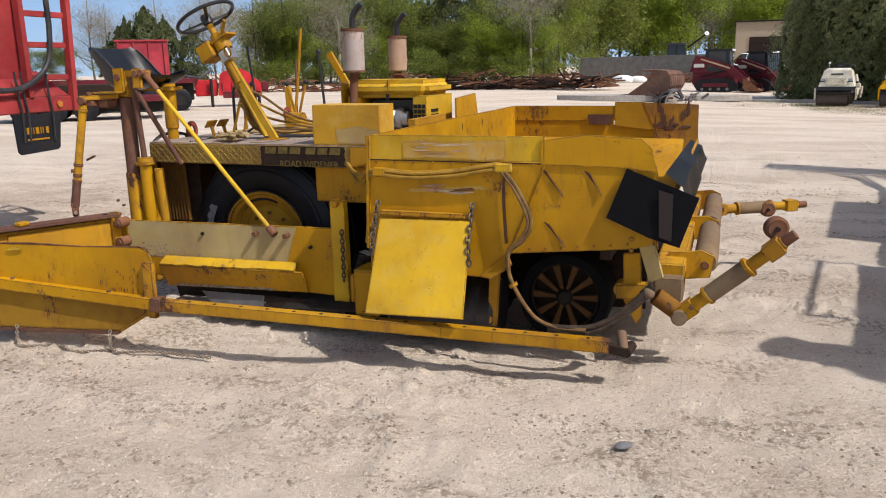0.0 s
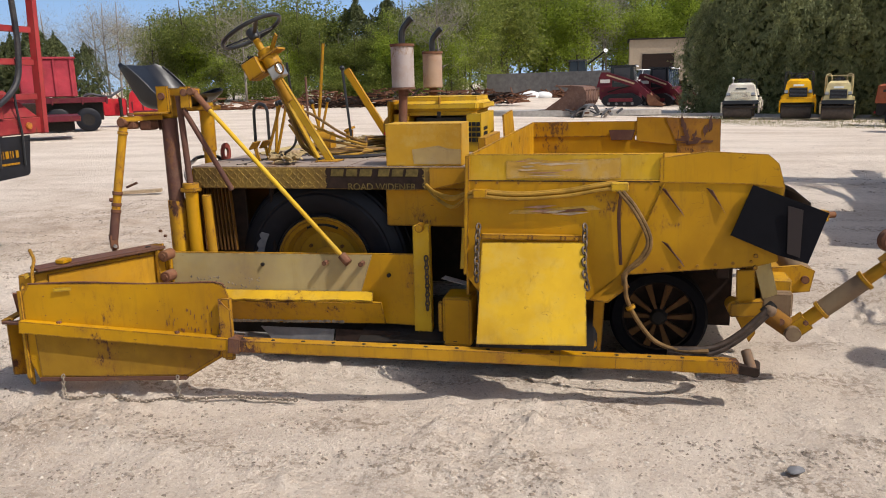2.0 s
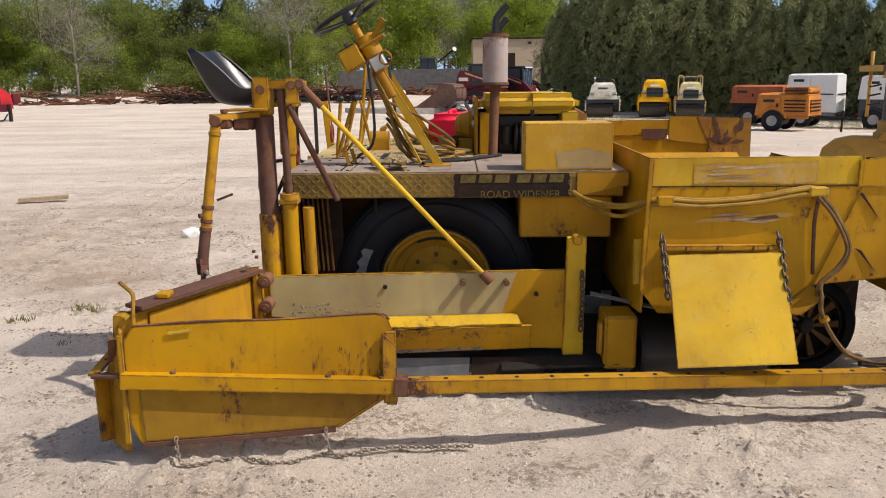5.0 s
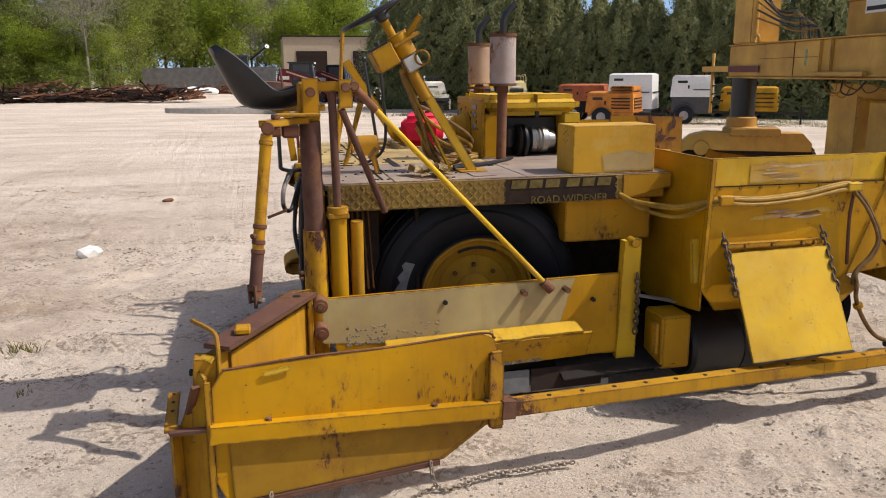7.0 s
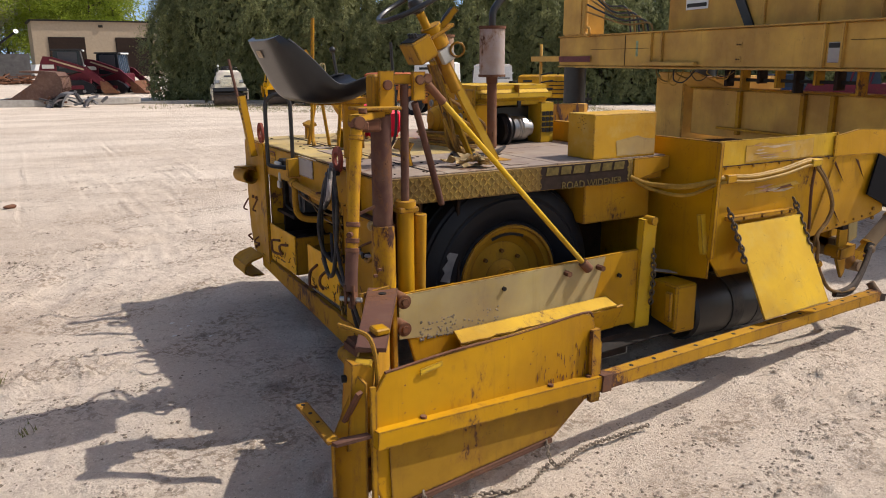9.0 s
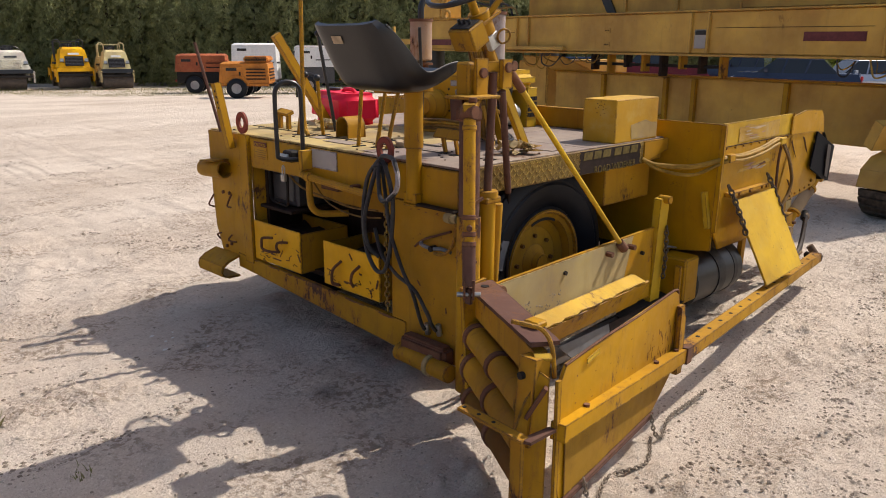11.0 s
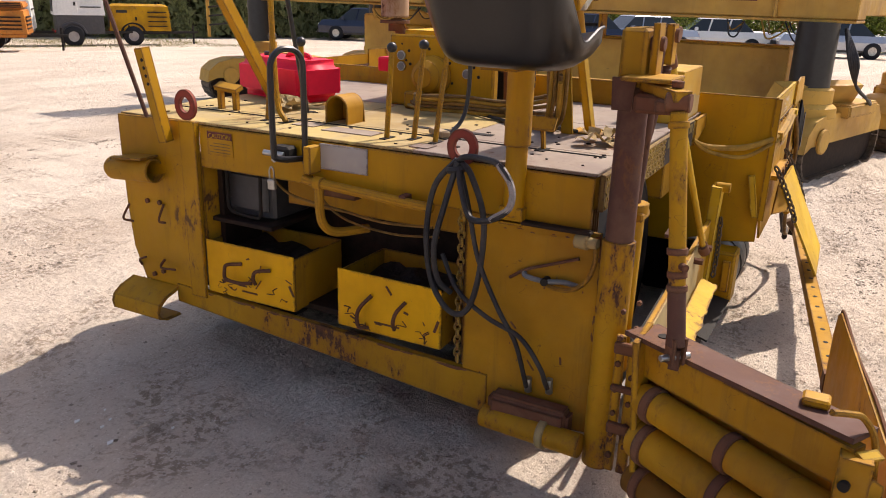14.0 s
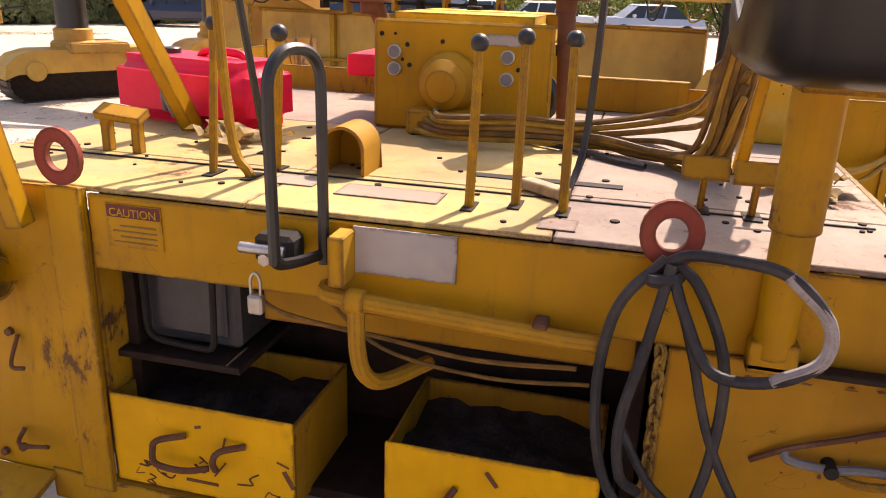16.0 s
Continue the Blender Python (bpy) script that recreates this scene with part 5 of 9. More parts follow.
P("box_decal", slab(B(), [(x, 4.3038, z) for x, z in ((-2.30, 1.178), (-2.02, 1.176), (-2.018, 1.262), (-2.10, 1.268), (-2.15, 1.285), (-2.24, 1.272), (-2.31, 1.262))], 0.001), BOX_SCUFF, "worn greyish scuff on the box", 0)
P("strap_ratchet", box(B(), -1.99, -1.94, 4.7, 5.3, DZ, 1.30), YEL_DIRTY, "", 0.004)

# hopper panel: faded patches, folds, hoses, clips
rng9 = random.Random(73)
ghost = [(-1.70 + 0.0585 * k, 3.9265, 1.140 + rng9.uniform(-0.004, 0.012)) for k in range(11)] + [(-1.115 - 0.0585 * k, 3.9265, 1.248 - rng9.uniform(-0.004, 0.016)) for k in range(11)]
P("faded_patch", slab(B(), ghost, 0.001), GHOST, "ghost of a removed decal", 0, near_strip)
for k in range(9):
    x, z, w = rng9.uniform(-1.68, -1.35), rng9.uniform(1.155, 1.235), rng9.uniform(0.06, 0.24)
    h = rng9.uniform(0.002, 0.007)
    y = 3.9258 - 0.0016 * k
    P("scuff", slab(B(), [(x, y, z), (x + w * 0.4, y, z - h), (x + w, y, z + h * 0.3), (x + w * 0.7, y, z + h), (x + w * 0.2, y, z + h * 0.7)], 0.001), (STICKER, SCUFF_PINK, STICKER)[k % 3], "", 0, near_strip)
for k in range(4):
    x, z, w = rng9.uniform(-1.65, -1.40), rng9.uniform(0.955, 0.995), rng9.uniform(0.08, 0.2)
    y = 3.9180 - 0.0016 * k
    P("scuff", slab(B(), [(x, y, z), (x + w * 0.5, y, z - 0.006), (x + w, y, z + 0.012), (x + w * 0.5, y, z + 0.010)], 0.001), (SCUFF_PINK, STICKER)[k % 2], "", 0, near_low)
P("scuff", slab(B(), [(-1.69, 3.9222, 0.955), (-1.45, 3.9222, 0.960), (-1.21, 3.9222, 0.985), (-1.25, 3.9222, 1.005), (-1.50, 3.9222, 0.985), (-1.66, 3.9222, 0.975)], 0.001), GHOST, "", 0, near_low)
P("scuff", slab(B(), [(-1.52, 3.9200, 0.958), (-1.28, 3.9200, 0.978), (-1.30, 3.9200, 0.992), (-1.48, 3.9200, 0.972)], 0.001), RUSTY, "", 0, near_low)
for a, b in (((-0.925, 1.105), (-0.815, 0.985)), ((-0.905, 0.825), (-0.805, 0.725)), ((-0.70, 1.10), (-0.62, 1.0))):
    bm = slab(B(), [(a[0], 3.922, a[1]), (b[0], 3.922, b[1]), (b[0] + 0.015, 3.912, b[1] - 0.03), (a[0] + 0.03, 3.918, a[1] - 0.012)], 0.003)
    P("dent_scrape", bm, BROWN, "", 0, near_low)
for k in range(9):
    P("seam_bolt", bolt(B(), (-1.86 + 0.112 * k, 3.9225, 1.120), (0, -1, 0), 0.008, 0.006), YEL_DIRTY, "", 0, near_low)
for k in range(7):
    P("seam_bolt", bolt(B(), (-0.98 + 0.085 * k, 3.9225, 0.672 + 0.0095 * k), (0, -1, 0), 0.008, 0.006), YEL_DIRTY, "", 0, near_low)
P("panel_seam", slab(B(), [(-1.90, 3.9228, 1.128), (-0.40, 3.9228, 1.124), (-0.40, 3.9228, 1.129), (-1.90, 3.9228, 1.133)], 0.003), DARK_BROWN, "", 0, near_low)
P("panel_seam", box(B(), -0.913, -0.903, 3.914, 3.924, 1.135, 1.275), YEL_DIRTY, "", 0.002, near_low)
P("panel_seam", slab(B(), [(-0.905, 3.920, 1.13), (-1.10, 3.920, 0.64), (-1.09, 3.914, 0.64), (-0.897, 3.914, 1.13)], 0.004), YEL, "", 0, near_low)
P("fold_gusset", slab(B(), [(-1.10, 3.92, 0.645), (-1.06, 3.85, 0.60), (-1.17, 3.85, 0.51), (-1.26, 3.92, 0.50)], 0.012), YEL_DIRTY, "", 0, near_low)
P("panel_edge", bar(B(), (-1.905, 3.925, 1.262), (-1.925, 3.925, 0.62), 0.022, 0.03, (0, 1, 0)), YEL, "", 0.003)
P("rear_wall_bracket", bar(B(), (-1.93, 4.0, 0.86), (-1.935, 3.955, 0.64), 0.05, 0.03, (0, 1, 0)), YEL_PALE)
for z in (0.70, 0.76, 1.10):
    for x in (-0.45,):
        P("bolt_head", bolt(B(), (x, 3.922, z), (0, -1, 0)), YEL_DIRTY, "", 0, near_low)
for dz, dy in ((0, 0), (-0.022, -0.008), (0.006, 0.014)):
    P("side_hose", tube(B(), [(-2.22, 4.27, 1.06), (-2.15, 4.20, 1.02 + dz), (-2.02, 4.05, 1.01 + dz * 2), (-1.92, 3.93, 1.055 + dz), (-1.838, 3.905 + dy, 1.072 + dz), (-1.65, 3.905 + dy, 1.060 + dz),
                              (-1.40, 3.902 + dy, 1.078 + dz), (-1.155, 3.90 + dy, 1.118 + dz), (-1.105, 3.89, 1.085 + dz)], 0.010, 8), HOSE_YEL, "hose caked with yellow paint", 0)
P("hose_clip", box(B(), -1.875, -1.80, 3.886, 3.924, 1.040, 1.088), YEL, bev=0.004)
P("hose_clip", box(B(), -1.165, -1.075, 3.88, 3.924, 1.082, 1.128, Matrix.Translation((0, 0, 0))), YEL_PALE, bev=0.006)
P("drop_hose", tube(B(), [(-1.105, 3.885, 1.085), (-1.03, 3.875, 0.99), (-0.962, 3.865, 0.845), (-0.992, 3.865, 0.745), (-1.075, 3.865, 0.668), (-1.078, 3.85, 0.60),
                          (-1.066, 3.855, 0.52), (-1.005, 3.855, 0.405), (-0.92, 3.85, 0.31), (-0.80, 3.845, 0.272), (-0.66, 3.85, 0.272)], 0.0115, 8), HOSE_BROWN, "dusty brown hose", 0)
P("drop_hose", tube(B(), [(-1.125, 3.885, 1.085), (-1.045, 3.868, 0.985), (-0.978, 3.858, 0.845), (-1.008, 3.86, 0.752), (-1.085, 3.865, 0.668), (-1.09, 3.87, 0.60)], 0.009, 8), HOSE_BROWN, "", 0)
for o in (-0.014, 0.014):
    P("swivel_hose", tube(B(), [(-0.86, 3.85, 0.268 + o * 0.4), (-0.74, 3.855, 0.262 + o), (-0.62, 3.88, 0.275 + o), (-0.50, 3.91, 0.345 + o), (-0.37, 3.95, 0.465 + o)], 0.0165, 9), HOSE_DARK, "thick dark hose", 0)
P("straight_hose", tube(B(), [(-1.112, 3.90, 1.08), (-1.12, 3.905, 0.95), (-1.105, 3.905, 0.70)], 0.009, 7), BROWN, bev=0)
P("hose_band", cyl(B(), (-1.056, 3.855, 0.495), (-1.046, 3.855, 0.478), 0.024, 12), YEL, bev=0)

# front apron of rubber and black corner flap
bm = B()
rows = []
for k in range(13):
    y = 3.92 + k * (6.50 - 3.92) / 12
    sag = 0.025 * math.sin(k * 1.3)
    rows.append([bm.verts.new(p) for p in ((-0.30, y, 1.10 - 0.006 * k), (-0.215 + sag * 0.3, y, 1.03 - 0.004 * k), (-0.19 + sag, y, 0.90), (-0.235 + sag, y, 0.74))])
for a, b in zip(rows, rows[1:]):
    for k in range(3):
        bm.faces.new((a[k], a[k + 1], b[k + 1], b[k]))
bmesh.ops.solidify(bm, geom=bm.faces[:], thickness=0.012)
P("front_apron", bm, RUBBER_GLOSS, "glossy black rubber apron across the front", 0)
P("corner_flap", slab(B(), [(-0.485, 3.905, 1.118), (-0.578, 3.895, 0.868), (-0.36, 3.89, 0.775), (-0.215, 3.89, 0.735), (-0.135, 3.90, 0.985)], 0.012), RUBBER_DARK, "square of black rubber bolted at the corner", 0.002)
P("flap_strap", slab(B(), [(-0.325, 3.880, 1.02), (-0.255, 3.880, 1.0), (-0.255, 3.880, 0.765), (-0.315, 3.880, 0.785)], 0.006), STRAP, "", 0)
P("front_plate", slab(B(), [(-0.345, 4.3, 0.72), (-0.25, 4.4, 1.02), (-0.25, 6.6, 1.02), (-0.345, 6.7, 0.72)], 0.02), YEL_RUSTY, "", 0)

# push rollers and tow arms at the front
P("push_beam", box(B(), -0.36, -0.20, 4.25, 6.70, 0.42, 0.56), YEL_RUSTY, bev=0.01)
for y0, y1 in ((4.50, 5.42), (5.62, 6.62)):
    P("push_roller", lathe(B(), (-0.10, y0, 0.52), (-0.10, y1, 0.52), [(0, 0.02), (0.0, 0.055), (0.02, 0.068), (y1 - y0 - 0.02, 0.068), (y1 - y0, 0.055), (y1 - y0, 0.02)], 22), TAN_RUST, "rusty push roller", 0)
for y in (4.44, 5.50, 6.68):
    P("roller_bracket", slab(B(), [(-0.30, y, 0.42), (-0.07, y, 0.45), (-0.05, y, 0.57), (-0.12, y, 0.60), (-0.30, y, 0.58)], 0.022), YEL_RUSTY, "", 0.003)
    P("roller_pin", cyl(B(), (-0.10, y - 0.03, 0.52), (-0.10, y + 0.03, 0.52), 0.022), RUSTY, "", 0)


def tow_arm(a, b, c, label):
    a, b, c = Vector(a), Vector(b), Vector(c)
    d = (b - a).normalized()
    arm = P("tow_arm", cyl(B(), a, a.lerp(b, 0.34), 0.036, 16), YEL_RUSTY, label, 0.003)
    P("tow_arm_sleeve", cyl(B(), a.lerp(b, 0.30), a.lerp(b, 0.68), 0.047, 18), TAN_RUST, "thick tan-brown sleeve", 0.003, arm)
    for f, r, mat in ((0.27, 0.052, YEL_DIRTY), (0.66, 0.055, YEL)):
        P("sleeve_flange", cyl(B(), a.lerp(b, f), a.lerp(b, f) + d * 0.022, r, 18), mat, "", 0.003, arm)
    P("tow_arm_tip", cyl(B(), a.lerp(b, 0.67), b, 0.033, 14), YEL_RUSTY, "", 0.002, arm)
    P("tip_clamp", bar(B(), b - d * 0.10, b - d * 0.015, 0.085, 0.085, (0, -1, 0)), YEL_DIRTY, "clamp block", 0.006, arm)
    P("tip_stub", cyl(B(), b, b + d * 0.07, 0.027, 12), RUSTY, "", 0.003, arm)
    P("tow_wheel", lathe(B(), c + Vector((-0.008, 0.03, 0)), c + Vector((0.008, -0.03, 0)), [(0, 0.012), (0.004, 0.03), (0, 0.046), (0.012, 0.060), (0.048, 0.060), (0.06, 0.046), (0.056, 0.03), (0.06, 0.012)], 24), RUSTY, "small rusty wheel", 0, arm)
    P("wheel_axle", cyl(B(), c + Vector((0.008, -0.045, 0)), c + Vector((-0.008, 0.045, 0)), 0.012, 10), DARK, "", 0, arm)
    P("arm_pivot", cyl(B(), a + Vector((0, -0.07, 0)), a + Vector((0, 0.07, 0)), 0.042, 16), TAN_RUST, "", 0.004, arm)
    P("knuckle_block", bar(B(), a - d * 0.02, a + d * 0.10, 0.085, 0.075, (0, -1, 0)), YEL_RUSTY, "", 0.008, arm)
    for s in (-1, 1):
        P("knuckle_bolt", bolt(B(), a + d * (0.05 + 0.03 * s) + Vector((0, -0.045, 0.01 * s)), (0, -1, 0), 0.013, 0.016), RUSTY, "", 0, arm)


tow_arm((-0.21, 4.17, 0.30), (0.27, 4.10, 0.745), (0.235, 4.185, 0.80), "tow arm swung out, yellow and rusty")
tow_arm((-0.10, 6.30, 0.50), (0.52, 6.585, 0.52), (0.30, 6.45, 0.50), "tow arm swung out, yellow and rusty")
P("pivot_block", box(B(), -0.36, -0.20, 4.20, 4.42, 0.36, 0.50), TAN_RUST, bev=0.012)
P("pivot_collar", cyl(B(), (-0.34, 4.16, 0.40), (-0.20, 4.18, 0.30), 0.05, 14), YEL_GRIMY, "", 0.004)
P("pivot_bolt", bolt(B(), (-0.27, 4.15, 0.36), (0, -1, 0), 0.02, 0.03), RUSTY, "", 0)
P("pivot_lug", slab(B(), [(-0.535, 4.08, 0.47), (-0.38, 4.08, 0.49), (-0.38, 4.08, 0.41), (-0.535, 4.08, 0.40)], 0.07), YEL_DIRTY, "", 0.006)
P("side_bracket", slab(B(), [(-0.51, 4.10, 0.64), (-0.42, 4.10, 0.65), (-0.40, 4.10, 0.30), (-0.43, 4.10, 0.25), (-0.50, 4.10, 0.38)], 0.02), YEL_RUSTY, "", 0.002)
P("tie_plate", slab(B(), [(-0.43, 4.10, 0.69), (-0.35, 4.09, 0.70), (-0.30, 4.11, 0.52), (-0.37, 4.12, 0.49)], 0.03), CREAM, "pale worn tie plate", 0.004)
P("bracket_cap", cyl(B(), (-0.515, 4.06, 0.445), (-0.515, 4.16, 0.445), 0.04), YEL_DIRTY, "", 0.003)
P("bar_end_lug", cyl(B(), (-0.445, 3.79, 0.19), (-0.425, 3.90, 0.20), 0.026, 14), DARK_BROWN, "", 0.004)
P("lug_sleeve", cyl(B(), (-0.455, 3.80, 0.20), (-0.48, 3.86, 0.285), 0.026, 14), TAN_RUST, "", 0.004)
P("bar_end_clevis", bar(B(), (-0.535, 3.785, 0.215), (-0.43, 3.797, 0.195), 0.045, 0.045), DARK_BROWN, "", 0.005)
P("swivel_joint", ball(B(), (-0.36, 3.96, 0.47), 0.034, 12), TAN_RUST, bev=0)
P("hose_fitting", cyl(B(), (-0.39, 3.955, 0.455), (-0.34, 3.97, 0.50), 0.026, 12), DARK, "", 0.002)
P("front_crossbar", box(B(), -0.62, -0.56, 4.0, 6.9, 0.62, 0.70), DARK_BROWN)
P("fork_bracket", slab(B(), [(-1.24, 4.05, 0.50), (-1.18, 4.05, 0.50), (-1.20, 4.05, 0.18), (-1.25, 4.05, 0.18)], 0.03), YEL_DIRTY, "", 0.003)
P("fork_pin", cyl(B(), (-1.25, 4.02, 0.22), (-1.25, 4.12, 0.22), 0.03), YEL_DIRTY, "", 0.003)

# along the long bar: holes, paint bands, joint
for k in range(16):
    f = k / 15.5 * 0.98 + 0.01
    p = Vector((-3.07, 3.476, 0.3415)).lerp(Vector((-0.527, 3.785, 0.2565)), f)
    P("bar_hole", cyl(B(), p - Vector((0, 0, 0.001)), p + Vector((0, 0, 0.0012)), 0.011, 10), DARK, "", 0, long_bar)
P("bar_joint", bar(B(), (-3.115, 3.468, 0.315), (-3.055, 3.476, 0.310), 0.078, 0.078), BROWN, "", 0.003, long_bar)
P("paint_band", bar(B(), (-0.80, 3.7515, 0.234), (-0.57, 3.7795, 0.2265), 0.0675, 0.0635), YEL, "fresh yellow end", 0.003, long_bar)
P("paint_band", bar(B(), (-1.40, 3.6785, 0.2545), (-1.12, 3.7125, 0.245), 0.0675, 0.0635), YEL, "", 0.003, long_bar)

# rust chips where the paint has broken away
def chips(parent, o, u, v, way, spots, mat, rg):
    """Ragged scabs at (along u, along v, width, height) on the plane through o, each a little proud of it."""
    o, u, v, way = Vector(o), Vector(u).normalized(), Vector(v).normalized(), Vector(way).normalized()
    for k, (a, b, w, h) in enumerate(spots):
        n = 11
        pts = []
        for q in range(n):
            ang, r = 2 * math.pi * q / n, rg.uniform(0.45, 1.15)
            pts.append(o + u * (a + math.cos(ang) * w * r / 2) + v * (b + math.sin(ang) * h * r / 2) + way * (0.0012 + 0.0004 * (k % 7)))
        P("rust_chip", slab(B(), pts, 0.0008), mat, "", 0, parent)


rgc = random.Random(87)
gu, gw = Vector((1.055, 0.153, 0)), Vector((0.144, -0.99, 0))
spots = [(0.70 + 0.34 * rgc.random() ** 0.5, 0.375 + 0.14 * rgc.random() ** 2.0, rgc.uniform(0.003, 0.007), rgc.uniform(0.015, 0.06)) for k in range(34)]
spots += [(rgc.uniform(0.05, 1.0), rgc.uniform(0.40, 0.62), rgc.uniform(0.003, 0.012), rgc.uniform(0.003, 0.008)) for k in range(20)]
chips(gate, Vector((-4.20, 3.34, 0)) + gw * 0.0075, gu, UP, gw, spots, RUSTY, rgc)
rear_panel = bpy.data.objects["rear_side_panel"]
spots = [(-0.495 + rgc.uniform(-0.006, 0.012), rgc.uniform(0.30, 0.95), rgc.uniform(0.006, 0.022), rgc.uniform(0.02, 0.07)) for k in range(13)]
spots += [(rgc.uniform(-0.48, -0.10), 0.958 - 0.03 * rgc.random() ** 2, rgc.uniform(0.008, 0.035), rgc.uniform(0.003, 0.008)) for k in range(14)]
spots += [(rgc.uniform(-0.45, -0.05), rgc.uniform(0.30, 0.9), rgc.uniform(0.003, 0.010), rgc.uniform(0.004, 0.014)) for k in range(10)]
chips(rear_panel, (-3.7605, 4.75, 0), (0, 1, 0), UP, (-1, 0, 0), spots, RUSTY, rgc)
spots = [(rgc.uniform(0.05, 0.42), 1.27 - rgc.uniform(0.0, 0.16), rgc.uniform(0.012, 0.04), rgc.uniform(0.05, 0.16)) for k in range(14)]
spots += [(rgc.uniform(0.06, 0.44), rgc.uniform(1.06, 1.12), rgc.uniform(0.05, 0.14), rgc.uniform(0.02, 0.05)) for k in range(9)]
chips(bare_wing, (-0.72, 7.033, 0), (1, 0, 0), UP, (0, -1, 0), spots, BROWN, rgc)
low_beam = bpy.data.objects["rear_beam"]
spots = [(-rgc.uniform(0.0, 1.6), 0.0, rgc.uniform(0.02, 0.14), rgc.uniform(0.005, 0.016)) for k in range(16)]
spots = [(a, 0.372 + a * 0.0287 - 0.006 * rgc.random(), w, h) for a, b, w, h in spots]
chips(low_beam, (-3.7655, 6.28, 0), (0, 1, 0), UP, (-1, 0, 0), spots, RUSTY, rgc)

# end gate details
P("gate_top_edge", tube(B(), [(-4.205, 3.336, 0.638), (-3.90, 3.378, 0.648), (-3.55, 3.432, 0.637), (-3.19, 3.483, 0.645), (-3.13, 3.490, 0.615)], 0.0055, 6, 4), RUSTY, "", 0, gate)
P("gate_slot", slab(B(), [(-4.06, 3.345, 0.595), (-3.96, 3.360, 0.605), (-3.96, 3.360, 0.625), (-4.06, 3.345, 0.617)], 0.004), YEL_PALE, "", 0, gate)
P("gate_end_post", bar(B(), (-3.125, 3.482, 0.56), (-3.125, 3.475, 0.225), 0.045, 0.03, (0, 1, 0)), YEL_DIRTY, "", 0.003, gate)
P("gate_front_gusset", slab(B(), [(-3.16, 3.462, 0.56), (-3.10, 3.470, 0.50), (-3.10, 3.470, 0.24), (-3.16, 3.462, 0.235)], 0.02), YEL_RUSTY, "", 0, gate)
P("gate_rear_post", bar(B(), (-4.258, 3.325, 0.60), (-4.262, 3.32, 0.11), 0.02, 0.014, (0, 1, 0)), YEL_RUSTY, "", 0.003, gate)
# Thin overlay: brown grime, with the shade below the bar in its colour.
P("gate_lower_plate", slab(B(), [(-4.20, 3.329, 0.375), (-3.17, 3.473, 0.285), (-3.19, 3.472, 0.24), (-3.37, 3.447, 0.13), (-4.19, 3.329, 0.115)], 0.004), YEL_DULL, "lower plate, grimy and darkened for shade under the bar", 0, gate)
P("gate_skid", bar(B(), (-4.20, 3.335, 0.10), (-3.38, 3.455, 0.115), 0.04, 0.02), BROWN, "", 0.002, gate)
for x in (-4.05, -3.40, -3.17):
    yy = 3.315 + (x + 4.262) * (0.157 / 1.187)
    zz = 0.441 - (x + 4.262) * (0.096 / 1.187)
    P("gate_bolt", bolt(B(), (x, yy, zz - 0.002), (0, 0, 1), 0.013, 0.012), RUSTY, "", 0, gate)
for x in (-4.06, -3.42):
    yy = 3.335 + (x + 4.21) * 0.139
    P("gate_chain", chain_links(B(), [(x, yy - 0.02, 0.15), (x + 0.01, yy - 0.04, 0.05), (x + 0.06, yy - 0.05, 0.014), (x + 0.25, yy + 0.02, 0.012), (x + 0.45, yy - 0.03 + (0.06 if x > -3.5 else 0), 0.012), (x + 0.66, yy + (0.04 if x > -3.5 else 0.07), 0.012)], 0.024, 0.0037), CHAIN_DUSTY, "rusty chain trailing on the gravel", 0, gate)
P("latch_rod", tube(B(), [(-4.31, 3.50, 0.785), (-4.265, 3.46, 0.770), (-4.225, 3.425, 0.748), (-4.216, 3.39, 0.69), (-4.216, 3.375, 0.58)], 0.009, 7, 4), YEL_RUSTY, "bent latch rod", 0)
P("arm_slide_block", box(B(), -4.16, -4.10, 3.50, 3.57, 0.710, 0.735), YEL, bev=0.006)
P("arm_tip_plate", slab(B(), [(-4.23, 3.385, 0.672), (-4.27, 3.43, 0.672), (-4.285, 3.41, 0.660), (-4.245, 3.365, 0.660)], 0.012), YEL_PALE, "", 0)
P("arm_slot", cyl(B(), (-3.905, 3.99, 0.7085), (-3.905, 3.99, 0.711), 0.018, 12), DARK, "", 0)
P("cross_bar_tab", slab(B(), [(-4.415, 3.37, 0.412), (-4.40, 3.325, 0.412), (-4.272, 3.315, 0.418), (-4.275, 3.345, 0.418)], 0.012), BROWN, "", 0)
P("arm_hinge_plate", slab(B(), [(-3.84, 4.05, 0.72), (-3.98, 4.06, 0.70), (-3.98, 4.02, 0.20), (-3.84, 4.02, 0.20)], 0.02), YEL_RUSTY, "", 0)
for z in (0.655, 0.525):
    P("pivot_pin", cyl(B(), (-3.80, 3.98, z), (-3.80, 4.07, z), 0.034, 16), RUSTY, "", 0.003)
    P("pivot_pin_end", cyl(B(), (-3.80, 3.97, z), (-3.80, 3.985, z), 0.018, 12), RUSTY, "", 0.001)
for s_ in (-1, 1):
    P("turnbuckle_fork", slab(B(), [TB0 + Vector((0.018 * s_ * 0.72, -0.018 * s_ * 0.72, 0)) + Vector(p) for p in ((-0.016, -0.016, 0.03), (0.016, 0.016, 0.03), (0.014, 0.014, -0.055), (-0.014, -0.014, -0.055))], 0.009), RUSTY, "", 0.002, tb)
P("fork_pin", cyl(B(), TB0 + Vector((0.035, -0.035, -0.035)), TB0 + Vector((-0.035, 0.035, -0.035)), 0.011, 10), STEEL, "", 0.002, tb)
